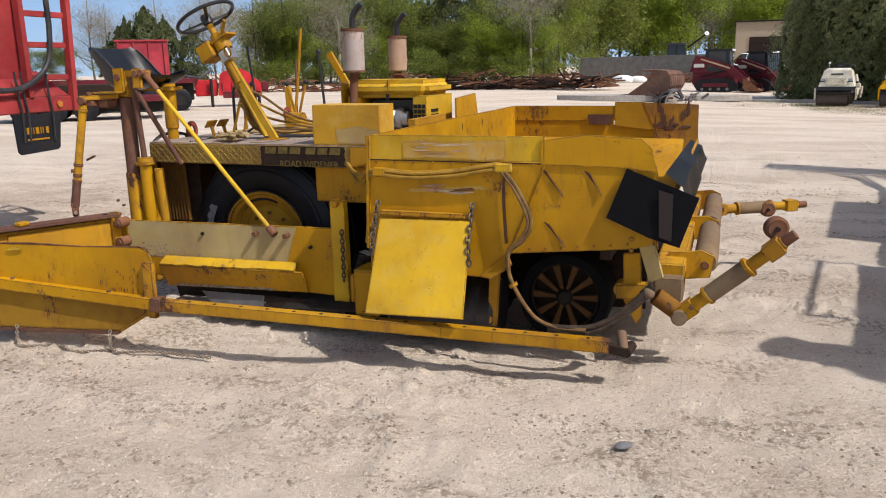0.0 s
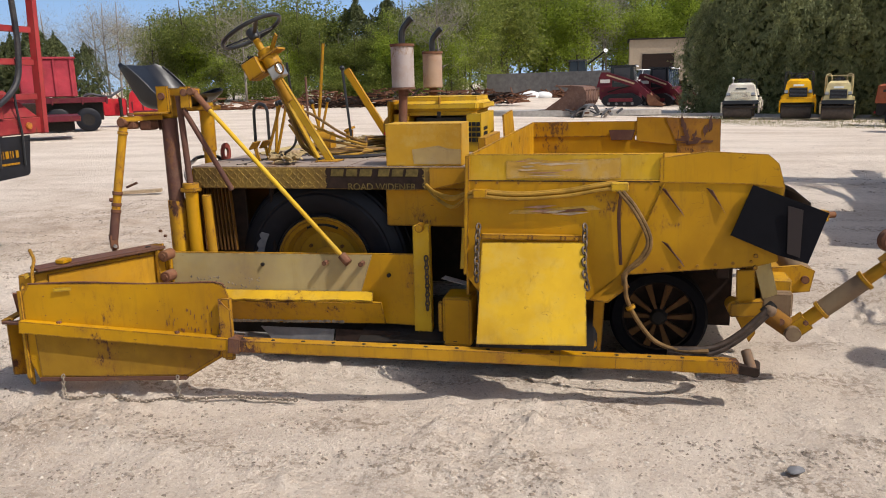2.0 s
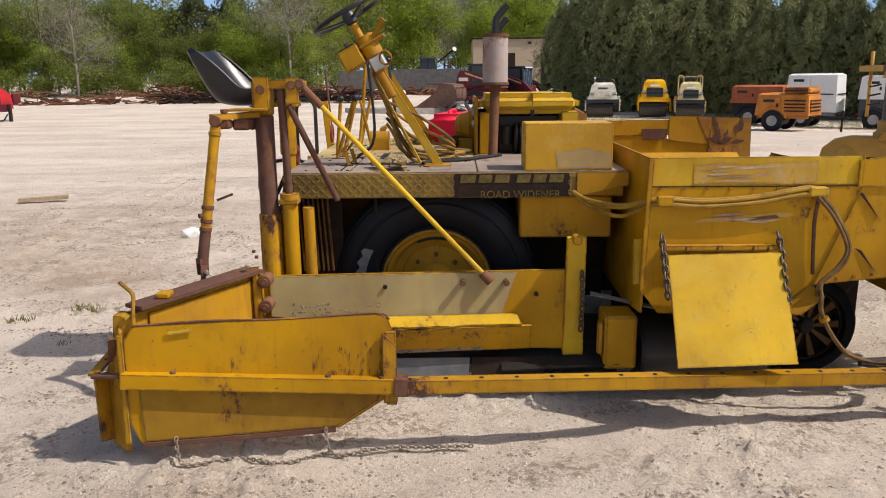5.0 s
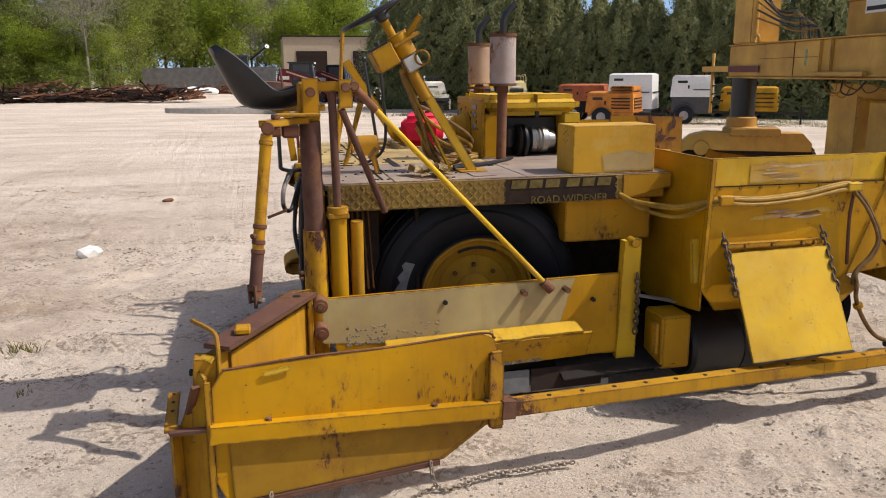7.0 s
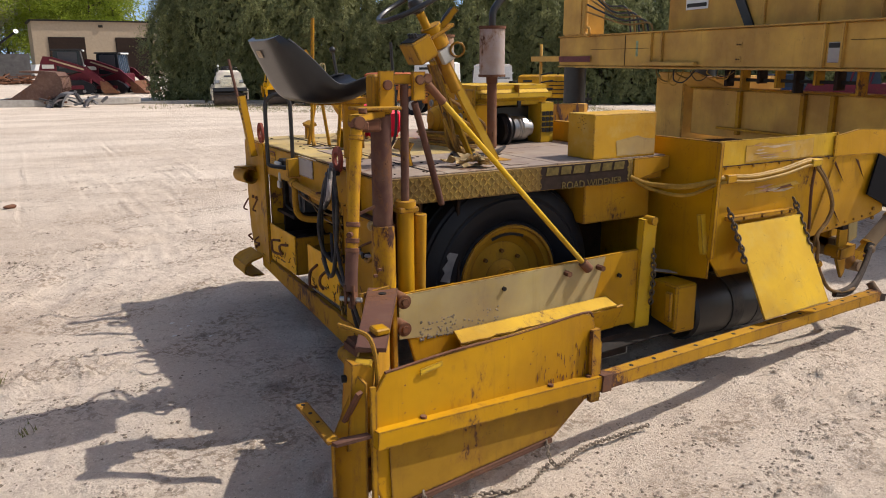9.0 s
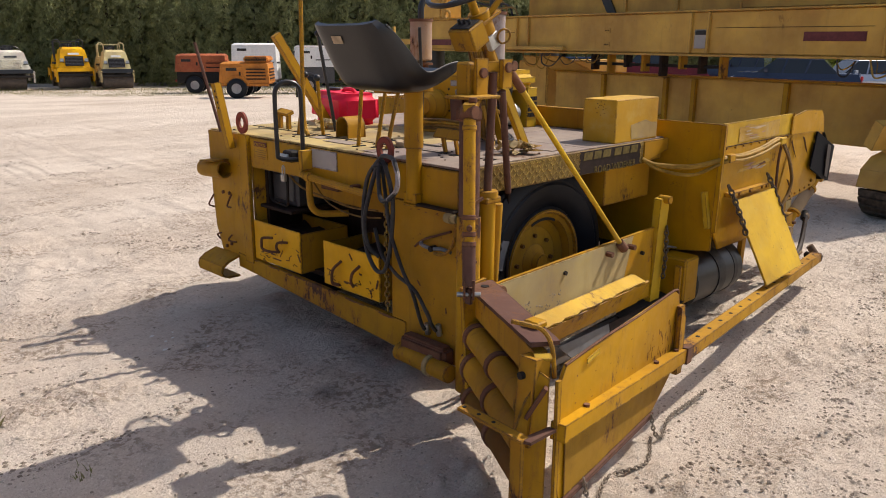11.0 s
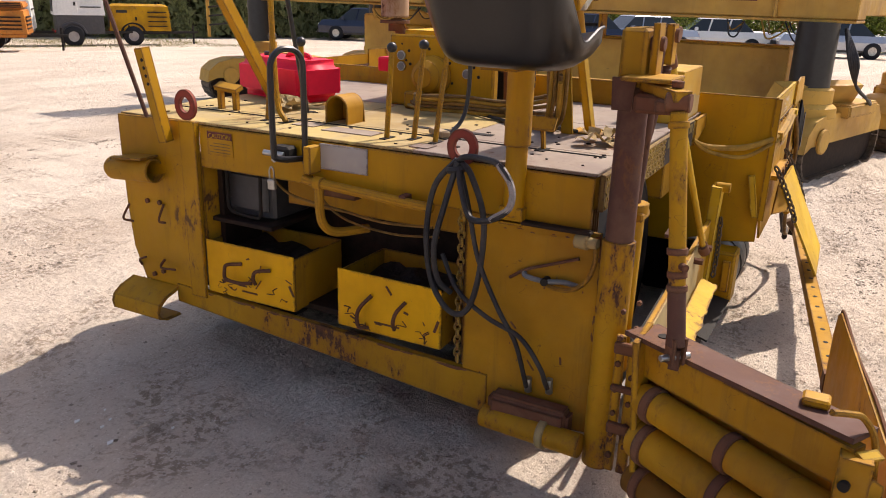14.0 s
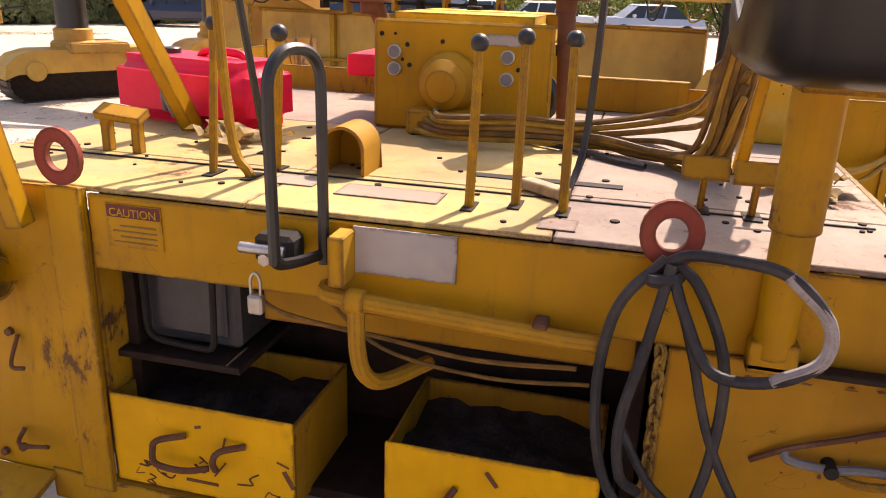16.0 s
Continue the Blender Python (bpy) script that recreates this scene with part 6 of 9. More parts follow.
P("fork_tongue", bar(B(), TB0 + Vector((0, 0, -0.01)), TB0 + Vector((0, 0, -0.075)), 0.016, 0.03), BROWN, "", 0.002, tb)
P("turnbuckle_handle", bar(B(), (-4.01, 4.0, 1.07), (-3.93, 3.99, 1.10), 0.012, 0.012), BROWN, "", 0, tb)
P("turnbuckle_head", cyl(B(), (-3.99, 3.98, 1.455), (-3.99, 4.05, 1.455), 0.028, 14), RUSTY, "", 0.003, tb)
P("head_knuckle", slab(B(), [(-3.865, 4.17, 1.50), (-3.865, 4.245, 1.50), (-3.862, 4.24, 1.40), (-3.862, 4.18, 1.40)], 0.012), BROWN, "", 0.002)
P("arm_block", box(B(), -3.93, -3.85, 4.065, 4.16, 1.405, 1.462), RUSTY, "rusty forged block", 0.010)
P("arm_block", box(B(), -3.99, -3.93, 4.02, 4.085, 1.415, 1.458), RUSTY, "", 0.008)
P("arm_pin", cyl(B(), (-3.955, 4.03, 1.49), (-3.955, 4.03, 1.51), 0.018, 12), RUSTY, "", 0.002)
P("head_plate", box(B(), -3.95, -3.76, 4.05, 4.20, 1.497, 1.510), YEL_RUSTY)
P("head_lug", slab(B(), [(-3.83, 4.135, 1.50), (-3.76, 4.135, 1.50), (-3.76, 4.135, 1.66), (-3.83, 4.135, 1.66)], 0.02), YEL, "", 0.006)
P("head_lug", slab(B(), [(-3.67, 4.13, 1.53), (-3.61, 4.13, 1.53), (-3.61, 4.13, 1.655), (-3.67, 4.13, 1.655)], 0.025), YEL_DIRTY, "", 0.006)
for x, y, z in ((-3.795, 4.122, 1.60), (-3.64, 4.115, 1.62), (-3.60, 4.12, 1.625)):
    P("link_pin", cyl(B(), (x, y - 0.01, z), (x, y + 0.08, z), 0.022, 14), RUSTY, "", 0.002)
P("channel_side_rail", box(B(), -3.86, -3.835, 3.985, 4.05, 0.14, 0.70), YEL_DIRTY)
P("barrel_cap", cyl(B(), (-3.69, 4.18, 1.04), (-3.69, 4.18, 1.075), 0.05, 16), YEL_DIRTY, "", 0.002)
P("jack_barrel", cyl(B(), (-3.60, 4.22, 0.60), (-3.60, 4.20, 1.00), 0.03, 14), YEL_DIRTY)
P("rod_foot", cyl(B(), (-2.70, 4.09, 0.668), (-2.655, 4.08, 0.622), 0.026, 10), RUSTY, "", 0.002)
for x in (-2.80, -2.576):
    P("moldboard_stud", bolt(B(), (x, 4.11, 0.62), (0, -1, 0), 0.016, 0.05), RUSTY, "", 0, mold)
for x, z in ((-3.2, 0.60), (-2.42, 0.55), (-2.95, 0.5)):
    P("moldboard_bolt", bolt(B(), (x, 4.085 if x < -3 else 4.11, z), (0, -1, 0), 0.012, 0.014), DARK, "", 0, mold)
bm = B()
rng2 = random.Random(11)
for k in range(240):
    x = -3.68 + 0.45 * rng2.random() ** 1.4
    z = 0.425 + 0.09 * rng2.random() ** 2.2
    ball(bm, (x, 4.064 + (x + 3.8) * 0.039, z), rng2.uniform(0.003, 0.009), 5)
for k in range(260):
    x = -3.42 + 0.72 * rng2.random()
    ball(bm, (x, 4.052 + (x + 3.5) * 0.038, 0.242 + (x + 3.5) * 0.024 + rng2.uniform(-0.004, 0.012) * rng2.random()), rng2.uniform(0.003, 0.009), 5)
tagged(P("caked_asphalt", bm, CRUST, "dried crust of asphalt", 0, mold), kind="stuff")
P("pan_plate", slab(B(), [(-3.24, 4.075, 0.212), (-2.765, 4.085, 0.212), (-2.775, 4.06, 0.105), (-3.12, 4.05, 0.105)], 0.01), PAN, "smooth grey pan under the blade", 0)
P("pan_plate", slab(B(), [(-2.755, 4.087, 0.212), (-2.36, 4.095, 0.212), (-2.38, 4.07, 0.105), (-2.76, 4.06, 0.105)], 0.01), DARK_BROWN, "", 0)
P("post_chain", chain_links(B(), [(-2.19, 4.09, 0.70), (-2.185, 4.085, 0.5), (-2.19, 4.09, 0.33)], 0.036, 0.005), CHAIN, "", 0)
P("post_cap", cyl(B(), (-2.22, 4.06, 0.84), (-2.22, 4.13, 0.84), 0.025), YEL_DIRTY, "", 0.002)
P("box_bolt_strip", box(B(), -2.11, -2.085, 4.02, 4.06, 0.25, 0.42), YEL_DIRTY, "", 0.003)
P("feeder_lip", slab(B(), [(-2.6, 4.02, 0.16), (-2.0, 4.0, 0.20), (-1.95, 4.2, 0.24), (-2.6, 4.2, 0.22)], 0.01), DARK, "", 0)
P("screed_plate", box(B(), -3.55, -2.30, 4.14, 4.60, 0.06, 0.10), GREY_PLATE)

belt = P("belt_roll", lathe(B(), (-1.88, 4.20, 0.235), (-1.22, 4.20, 0.235), [(0, 0.02), (0, 0.17), (0.02, 0.185), (0.30, 0.18), (0.64, 0.185), (0.66, 0.17), (0.66, 0.02)], 30), RUBBER_GLOSS, "roll of black rubber belt on the feeder drum", 0)
for a, w in ((0.30, 0.10), (0.52, 0.05)):
    P("dust_band", lathe(B(), (-1.88 + a, 4.20, 0.235), (-1.88 + a + w, 4.20, 0.235), [(0, 0.180), (0.002, 0.1865), (w - 0.002, 0.1865), (w, 0.180)], 30), HOSE, "", 0, belt)
P("sheet_edge", bar(B(), (-2.12, 4.22, 0.52), (-1.78, 4.16, 0.455), 0.06, 0.006), GREY_PLATE, "", 0)
rng5 = random.Random(23)
for k in range(14):
    z = 0.20 + 0.045 * k + rng5.uniform(-0.01, 0.01)
    y = (4.134, 4.086)[k % 2]
    P("rail_bolt", bolt(B(), (-3.866, y, z), (-1, 0, 0), rng5.uniform(0.007, 0.012), 0.012), RUSTY, "", 0)
for z in (0.30, 0.46, 0.60):
    P("rail_clamp", box(B(), -3.885, -3.862, 4.062 + rng5.uniform(0, 0.02), 4.15, z, z + rng5.uniform(0.02, 0.05)), RUSTY, "", 0.005)

# rear: writing, hooks, pipes, drawers' handles, hose loops, chain
tag = P("caution_label", box(B(), -3.7555, -3.7535, 5.905, 6.05, 1.03, 1.135), YEL, "yellow caution label", 0)
P("caution_band", box(B(), -3.7575, -3.7557, 5.908, 6.047, 1.103, 1.132), DECAL_RED, "", 0, tag)
FACE = Matrix(((0, 0, -1, -3.7585), (-1, 0, 0, 5.9775), (0, 1, 0, 1.1145), (0, 0, 0, 1)))
writing("caution_word", "CAUTION", 0.0275, FACE, YEL_PALE, tag, 0.0006)
for k in range(4):
    P("label_line", box(B(), -3.7568, -3.7557, 5.92, 6.035 - 0.02 * (k % 2), 1.042 + 0.013 * k, 1.046 + 0.013 * k), TREAD, "", 0, tag)
for pts in ([(6.575, 0.73), (6.585, 0.665), (6.53, 0.655)], [(6.345, 0.76), (6.345, 0.69), (6.315, 0.68)], [(6.53, 0.43), (6.50, 0.47), (6.466, 0.486)], [(6.37, 0.483), (6.36, 0.455), (6.278, 0.455)]):
    P("wire_hook", tube(B(), [(-3.765, pts[0][0], pts[0][1]), (-3.80, pts[1][0], pts[1][1]), (-3.79, pts[2][0], pts[2][1])], 0.006, 6, 5), RUSTY, "", 0)
for y, z in ((6.45, 0.762), (6.37, 0.764), (6.447, 0.395), (6.385, 0.42)):
    P("bolt_head", bolt(B(), (-3.759, y, z), (-1, 0, 0), 0.012, 0.012), RUSTY, "", 0)
P("grab_pipe", tube(B(), [(-3.76, 5.50, 1.0), (-3.80, 5.47, 0.998), (-3.80, 5.30, 0.988), (-3.80, 5.0, 0.972), (-3.795, 4.90, 0.968)], 0.020, 10, 4), YEL_DIRTY, "yellow pipe along the rear", 0)
P("grab_pipe", tube(B(), [(-3.80, 5.418, 0.985), (-3.80, 5.415, 0.88), (-3.795, 5.40, 0.82), (-3.75, 5.37, 0.785), (-3.62, 5.30, 0.78)], 0.019, 10, 5), YEL_DIRTY, "", 0)
P("pipe_tee", cyl(B(), (-3.80, 5.44, 0.995), (-3.80, 5.395, 0.993), 0.027), YEL_DIRTY)
P("pipe_clip", box(B(), -3.81, -3.757, 5.01, 5.04, 0.955, 1.0), RUSTY, "", 0.003)
P("case_bail", tube(B(), [(-3.66, 6.04, 0.96), (-3.66, 6.04, 0.80), (-3.66, 6.03, 0.765), (-3.66, 6.0, 0.75), (-3.66, 5.88, 0.742), (-3.66, 5.855, 0.755), (-3.66, 5.85, 0.79), (-3.66, 5.845, 0.96)], 0.009, 8, 4), DARK, "dark bail handle", 0)
gb = P("battery_case", box(B(), -3.62, -3.36, 5.80, 6.08, 0.73, 0.95), CASE, "grey lidded case", 0.012)
P("case_trim", box(B(), -3.632, -3.622, 5.83, 6.05, 0.765, 0.925), CASE, "", 0.006, gb)
# Shelf takes the same shade-darkened brown as the back wall.
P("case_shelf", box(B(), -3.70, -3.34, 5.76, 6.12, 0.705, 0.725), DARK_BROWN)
P("inner_beam", box(B(), -3.60, -3.50, 4.80, 5.74, 0.82, 0.93), YEL_DIRTY)
P("inner_bracket", box(B(), -3.66, -3.56, 5.34, 5.50, 0.90, 0.955), RUSTY)
P("thin_cable", tube(B(), [(-3.75, 5.69, 0.965), (-3.70, 5.66, 0.90), (-3.69, 5.56, 0.875), (-3.69, 5.40, 0.862), (-3.70, 5.18, 0.845), (-3.70, 4.95, 0.86)], 0.006, 6), HOSE_TAN, "", 0)
P("thin_cable", tube(B(), [(-3.70, 5.55, 0.965), (-3.68, 5.40, 0.83), (-3.69, 5.15, 0.80), (-3.70, 4.92, 0.825)], 0.005, 6), HOSE_TAN, "", 0)
for pts in ([(5.885, 0.55), (5.945, 0.545), (5.962, 0.51), (5.955, 0.475), (5.88, 0.47), (5.82, 0.475)], [(5.722, 0.55), (5.775, 0.545), (5.795, 0.51), (5.80, 0.475)],
            [(5.192, 0.545), (5.225, 0.50), (5.243, 0.455), (5.235, 0.41), (5.20, 0.405)], [(5.03, 0.55), (5.055, 0.51), (5.07, 0.46), (5.075, 0.425)]):
    P("rod_handle", tube(B(), [(-3.762, *pts[0]), *[(-3.795, y, z) for y, z in pts[1:-1]], (-3.775, *pts[-1])], 0.0085, 7, 4), RUSTY, "bent rusty rod handle", 0)
for y, z, w in ((5.89, 0.44, 0.05), (5.85, 0.415, 0.09), (5.12, 0.425, 0.12), (5.16, 0.42, 0.03)):
    P("weld_scar", box(B(), -3.7605, -3.7585, y - w / 2, y + w / 2, z, z + 0.008), RUSTY, "", 0)
for k in range(26):
    y, z = rng2.uniform(4.33, 6.1), rng2.uniform(0.22, 0.6)
    if (5.37 < y < 5.6) or z > 0.34 and y < 4.88 and y > 4.76 or (y > 4.8 and z < 0.39):
        continue
    a = rng2.uniform(0, 3.14)
    d = Vector((0, math.cos(a), math.sin(a))) * rng2.uniform(0.008, 0.028)
    c = Vector((-3.7605, y, z))
    P("paint_chip", bar(B(), c - d, c + d, 0.002, rng2.uniform(0.004, 0.012), (0, -d.z, d.y)), RUSTY, "", 0)
rng4 = random.Random(17)
for y0, y1 in ((5.60, 6.09), (4.88, 5.36)):
    for k in range(9):
        y, z = rng4.uniform(y0 + 0.03, y1 - 0.03), 0.40 + 0.10 * rng4.random() ** 1.5
        pts = [Vector((-3.7588, y, z))]
        for j in range(rng4.randint(2, 4)):
            pts.append(pts[-1] + Vector((0, rng4.uniform(-0.03, 0.03), rng4.uniform(-0.018, 0.022))))
        P("scratch", tube(B(), pts, rng4.uniform(0.0012, 0.0028), 5, 3), RUSTY, "", 0)
loops = [[(4.80, 1.165), (4.88, 1.06), (4.902, 0.88), (4.87, 0.70), (4.79, 0.60), (4.715, 0.62), (4.675, 0.77), (4.672, 0.97), (4.735, 1.12), (4.79, 1.16)],
         [(4.79, 1.16), (4.82, 1.0), (4.85, 0.85), (4.84, 0.72), (4.80, 0.66)]]
for i, lp in enumerate(loops):
    P("hose_loop", tube(B(), [(-3.80 - 0.018 * i - 0.05 * math.sin(math.pi * k / (len(lp) - 1)), y, z) for k, (y, z) in enumerate(lp)], 0.0112, 9, 6), HOSE, "looped black hydraulic hose tied to the eye", 0)
side_loop = [(-3.80, 4.80, 1.155), (-3.82, 4.76, 1.182), (-3.845, 4.69, 1.19), (-3.885, 4.60, 1.185), (-3.92, 4.535, 1.125), (-3.93, 4.535, 1.055), (-3.92, 4.605, 1.0), (-3.885, 4.70, 0.985), (-3.85, 4.755, 1.07), (-3.82, 4.785, 1.14)]
P("hose_loop", tube(B(), side_loop, 0.0112, 9, 6), HOSE, "", 0)
for lp in ([(4.79, 1.15), (4.735, 1.0), (4.68, 0.82), (4.59, 0.65), (4.52, 0.535), (4.485, 0.40), (4.482, 0.345)], [(4.85, 0.80), (4.77, 0.68), (4.635, 0.605), (4.50, 0.56), (4.42, 0.46), (4.402, 0.395), (4.40, 0.36)]):
    P("hydraulic_hose", tube(B(), [(-3.80 - 0.05 * math.sin(math.pi * k / 6), y, z) for k, (y, z) in enumerate(lp)], 0.0095, 8, 6), HOSE, "", 0)
    P("hose_fitting", cyl(B(), (-3.785, lp[-1][0], lp[-1][1] + 0.03), (-3.775, lp[-1][0], lp[-1][1] - 0.03), 0.015, 8), STEEL, "", 0.001)
P("hose_bare_end", tube(B(), side_loop[3:7], 0.0119, 9, 6), GREY_PLATE, "bare grey stretch of hose", 0)
P("hose_tie", ring(B(), (-3.80, 4.80, 1.13), (0, 0.2, 1), 0.028, 0.014, 14, 6), HOSE, bev=0)
P("hanging_chain", chain_links(B(), [(-3.775, 4.787, 1.0), (-3.778, 4.783, 0.75), (-3.776, 4.788, 0.50), (-3.775, 4.785, 0.35)], 0.036, 0.0055), CHAIN_YEL, "yellow-painted rusty chain", 0)
P("valve_knob", lathe(B(), (-3.79, 4.345, 0.937), (-3.80, 4.262, 0.94), [(0, 0.015), (0.005, 0.024), (0.05, 0.026), (0.055, 0.020), (0.085, 0.018), (0.087, 0)], 14), CREAM, "pale worn nozzle", 0)
P("small_pipe", tube(B(), [(-3.77, 4.45, 0.757), (-3.80, 4.40, 0.752), (-3.81, 4.331, 0.767), (-3.81, 4.283, 0.813), (-3.81, 4.262, 0.879), (-3.80, 4.268, 0.93)], 0.009, 7), YEL_DIRTY, "", 0)
P("small_pipe", tube(B(), [(-3.765, 4.587, 0.747), (-3.775, 4.519, 0.794), (-3.775, 4.424, 0.832), (-3.77, 4.33, 0.867)], 0.006, 7), RUSTY, "", 0)
P("latch_lever", tube(B(), [(-3.775, 4.528, 0.782), (-3.785, 4.515, 0.772), (-3.785, 4.443, 0.766), (-3.785, 4.38, 0.776), (-3.775, 4.325, 0.768)], 0.0095, 8, 4), GREY, "dark grey latch lever", 0)
P("lever_pivot", cyl(B(), (-3.755, 4.443, 0.766), (-3.80, 4.443, 0.766), 0.014, 10), DARK, "", 0)
P("panel_ledge", box(B(), -3.80, -3.762, 4.29, 4.63, 0.962, 0.975), DARK_BROWN, "dusty ledge over the side panel", 0.003)
P("pipe_collar", cyl(B(), (-3.848, 4.40, 0.198), (-3.85, 4.37, 0.199), 0.055, 16), CREAM, "", 0.003)
P("pipe_mount", box(B(), -3.85, -3.762, 4.30, 4.62, 0.19, 0.30), RUSTY, "", 0.02)

# ---- loose things on the deck ----
can = thing("fuel_can", (-2.83, 6.34, DZ), "bright red plastic fuel can on the paver's deck", "fuel can")
CM = Matrix.Translation((-2.83, 6.34, DZ)) @ Matrix.Rotation(radians(-14), 4, "Z")
part("can_body", box(B(), -0.15, 0.15, -0.30, 0.29, 0.0, 0.215, CM), RED_PLASTIC, can, "", 0.045, 60)
part("can_cap", cyl(B(), CM @ Vector((0, 0.15, 0.20)), CM @ Vector((0, 0.15, 0.235)), 0.04, 18), BLACK, can, "black screw cap", 0.004)
part("can_handle", tube(B(), [CM @ Vector((0, -0.20, 0.205)), CM @ Vector((0, -0.17, 0.232)), CM @ Vector((0, -0.03, 0.232)), CM @ Vector((0, 0.01, 0.205))], 0.014, 8), RED_PLASTIC, can)
part("can_spout", tube(B(), [CM @ Vector((-0.152, 0.02, 0.05)), CM @ Vector((-0.175, 0.0, 0.11)), CM @ Vector((-0.16, -0.03, 0.03))], 0.012, 8), GREY, can, "grey spout tube")


def scrap(name, pts, mat, label, category, z=DZ):
    bm = B()
    rg = random.Random(len(label))
    vs = [bm.verts.new((x, y, z + h)) for x, y, h in pts]
    bm.faces.new(vs)
    bmesh.ops.triangulate(bm, faces=bm.faces[:])
    bmesh.ops.subdivide_edges(bm, edges=bm.edges[:], cuts=2)
    for v in bm.verts:
        v.co.z += rg.uniform(0, 0.012)
    bmesh.ops.solidify(bm, geom=bm.faces[:], thickness=0.006)
    return tagged(part(name, bm, mat, None, "", 0), label, category)


rgp = random.Random(31)
for x, y, n in ((-3.20, 4.46, 7), (-3.16, 6.06, 5)):
    for k in range(n):
        bm = B()
        a = rgp.uniform(-0.5, 0.5) + (1.57 if k % 3 else 0.6)
        w, ln = rgp.uniform(0.014, 0.044), rgp.uniform(0.10, 0.24)
        ox, oy = x + rgp.uniform(-0.09, 0.09), y + rgp.uniform(-0.06, 0.06)
        d, s = Vector((math.cos(a), math.sin(a), 0)), Vector((-math.sin(a), math.cos(a), 0))
        rows = []
        for j in range(7):
            c = Vector((ox, oy, DZ + 0.004 + 0.004 * k)) + d * (ln * (j / 6 - 0.5)) + Vector((0, 0, abs(math.sin(j * 1.1 + k)) * rgp.uniform(0.004, 0.045)))
            ww = w * rgp.uniform(0.5, 1.4)
            rows.append([bm.verts.new(c - s * ww), bm.verts.new(c + s * ww + Vector((0, 0, rgp.uniform(0, 0.02))))])
        for p, q in zip(rows, rows[1:]):
            bm.faces.new((p[0], p[1], q[1], q[0]))
        bmesh.ops.solidify(bm, geom=bm.faces[:], thickness=0.002)
        tagged(part("torn_sheet", bm, BURLAP, None, "", 0), "crumpled strip of torn tan paper on the deck", "paper", "torn paper strips on the deck")
plank = part("wood_scrap", box(B(), -0.07, 0.07, -0.02, 0.02, 0, 0.025, Matrix.Translation((-3.42, 5.08, DZ + 0.004)) @ Matrix.Rotation(0.9, 4, "Z")), WOOD, None, "", 0.003)
tagged(plank, "short weathered wood scrap on the deck", "wood scrap")

# ---- the large concrete paver standing behind ----
big = thing("concrete_paver", (3.6, 8.0, 0), "large tan-yellow concrete paving machine on crawler legs", "paving machine")
BM = Matrix(((0.148, -0.989, 0, 3.05), (0.989, 0.148, 0, 6.68), (0, 0, 1, 0), (0, 0, 0, 1)))


def G(name, bm, mat, label="", bev=0.004, parent=None, smooth=35):
    return part(name, bm, mat, parent or big, label, bev, smooth)


def L(a, b, z):
    return BM @ Vector((a, b, z))


beam = G("main_beam", box(B(), -3.0, 6.30, -0.45, 0.0, 1.585, 2.09, BM), TAN_YEL, "long box beam", 0.012)
G("beam_flange", box(B(), -3.0, 6.30, -0.46, 0.03, 1.555, 1.583, BM), TAN_YEL, "", 0.004, beam)
G("beam_flange", box(B(), -3.0, 6.30, -0.46, 0.03, 2.092, 2.115, BM), TAN_YEL, "", 0.004, beam)
for a in (-2.25, -0.13, 0.13, 3.15, 3.42):
    G("beam_stiffener", box(B(), a, a + 0.035, 0.002, 0.045, 1.59, 2.085, BM), TAN_YEL, "", 0.003, beam)
G("weld_line", box(B(), -2.1, -0.2, 0.0015, 0.004, 1.895, 1.901, BM), DARK_BROWN, "", 0, beam)
G("weld_line", box(B(), 3.5, 5.2, 0.0015, 0.004, 1.86, 1.866, BM), DARK_BROWN, "", 0, beam)
G("splice_gap", box(B(), 4.15, 4.165, 0.0015, 0.006, 1.60, 2.08, BM), DARK_BROWN, "", 0, beam)
G("paint_smear", box(B(), 3.80, 3.86, 0.0015, 0.003, 1.74, 1.98, BM), plain("green_smear", (0.22, 0.28, 0.16), 0.6, vary=0.4), "faint green paint smear", 0, beam)
G("maroon_stripe", box(B(), -2.03, -1.34, 0.002, 0.006, 1.745, 1.845, BM), DECAL_RED, "maroon decal bar", 0, beam)
G("maker_plate", box(B(), -0.085, 0.095, 0.003, 0.010, 1.65, 1.88, BM), GREY_PLATE, "silver plate with a dark header", 0.002, beam)
G("plate_header", box(B(), -0.075, 0.085, 0.0105, 0.013, 1.815, 1.87, BM), LETTER, "", 0, beam)
for z in (1.69, 1.88):
    G("bolt_pad", box(B(), 1.49, 1.60, 0.002, 0.010, z - 0.035, z + 0.035, BM), TAN_YEL, "", 0.002, beam)
    G("bolt", box(B(), 1.515, 1.53, 0.011, 0.022, z - 0.008, z + 0.008, BM), DARK_BROWN, "", 0, beam)
    G("bolt", box(B(), 1.56, 1.575, 0.011, 0.022, z - 0.008, z + 0.008, BM), DARK_BROWN, "", 0, beam)
G("slide_rail", box(B(), 2.32, 3.55, 0.032, 0.10, 1.60, 1.66, BM), TAN_YEL, "", 0.006, beam)
G("end_column", box(B(), 5.45, 6.10, -0.42, 0.06, 2.117, 4.2, BM), TAN_YEL, "upright column at the beam's end", 0.02)
G("end_column_pipe", cyl(B(), L(5.34, 0.05, 2.12), L(5.34, 0.05, 4.2), 0.05, 12), TAN_YEL)
G("pipe_eye", ring(B(), L(5.24, 0.06, 2.17), (1, -0.15, 0), 0.07, 0.025, 16, 7), TAN_YEL, "", 0)
G("end_bracket", box(B(), 6.30, 7.45, -0.30, 0.0, 1.66, 1.76, BM), TAN_YEL)
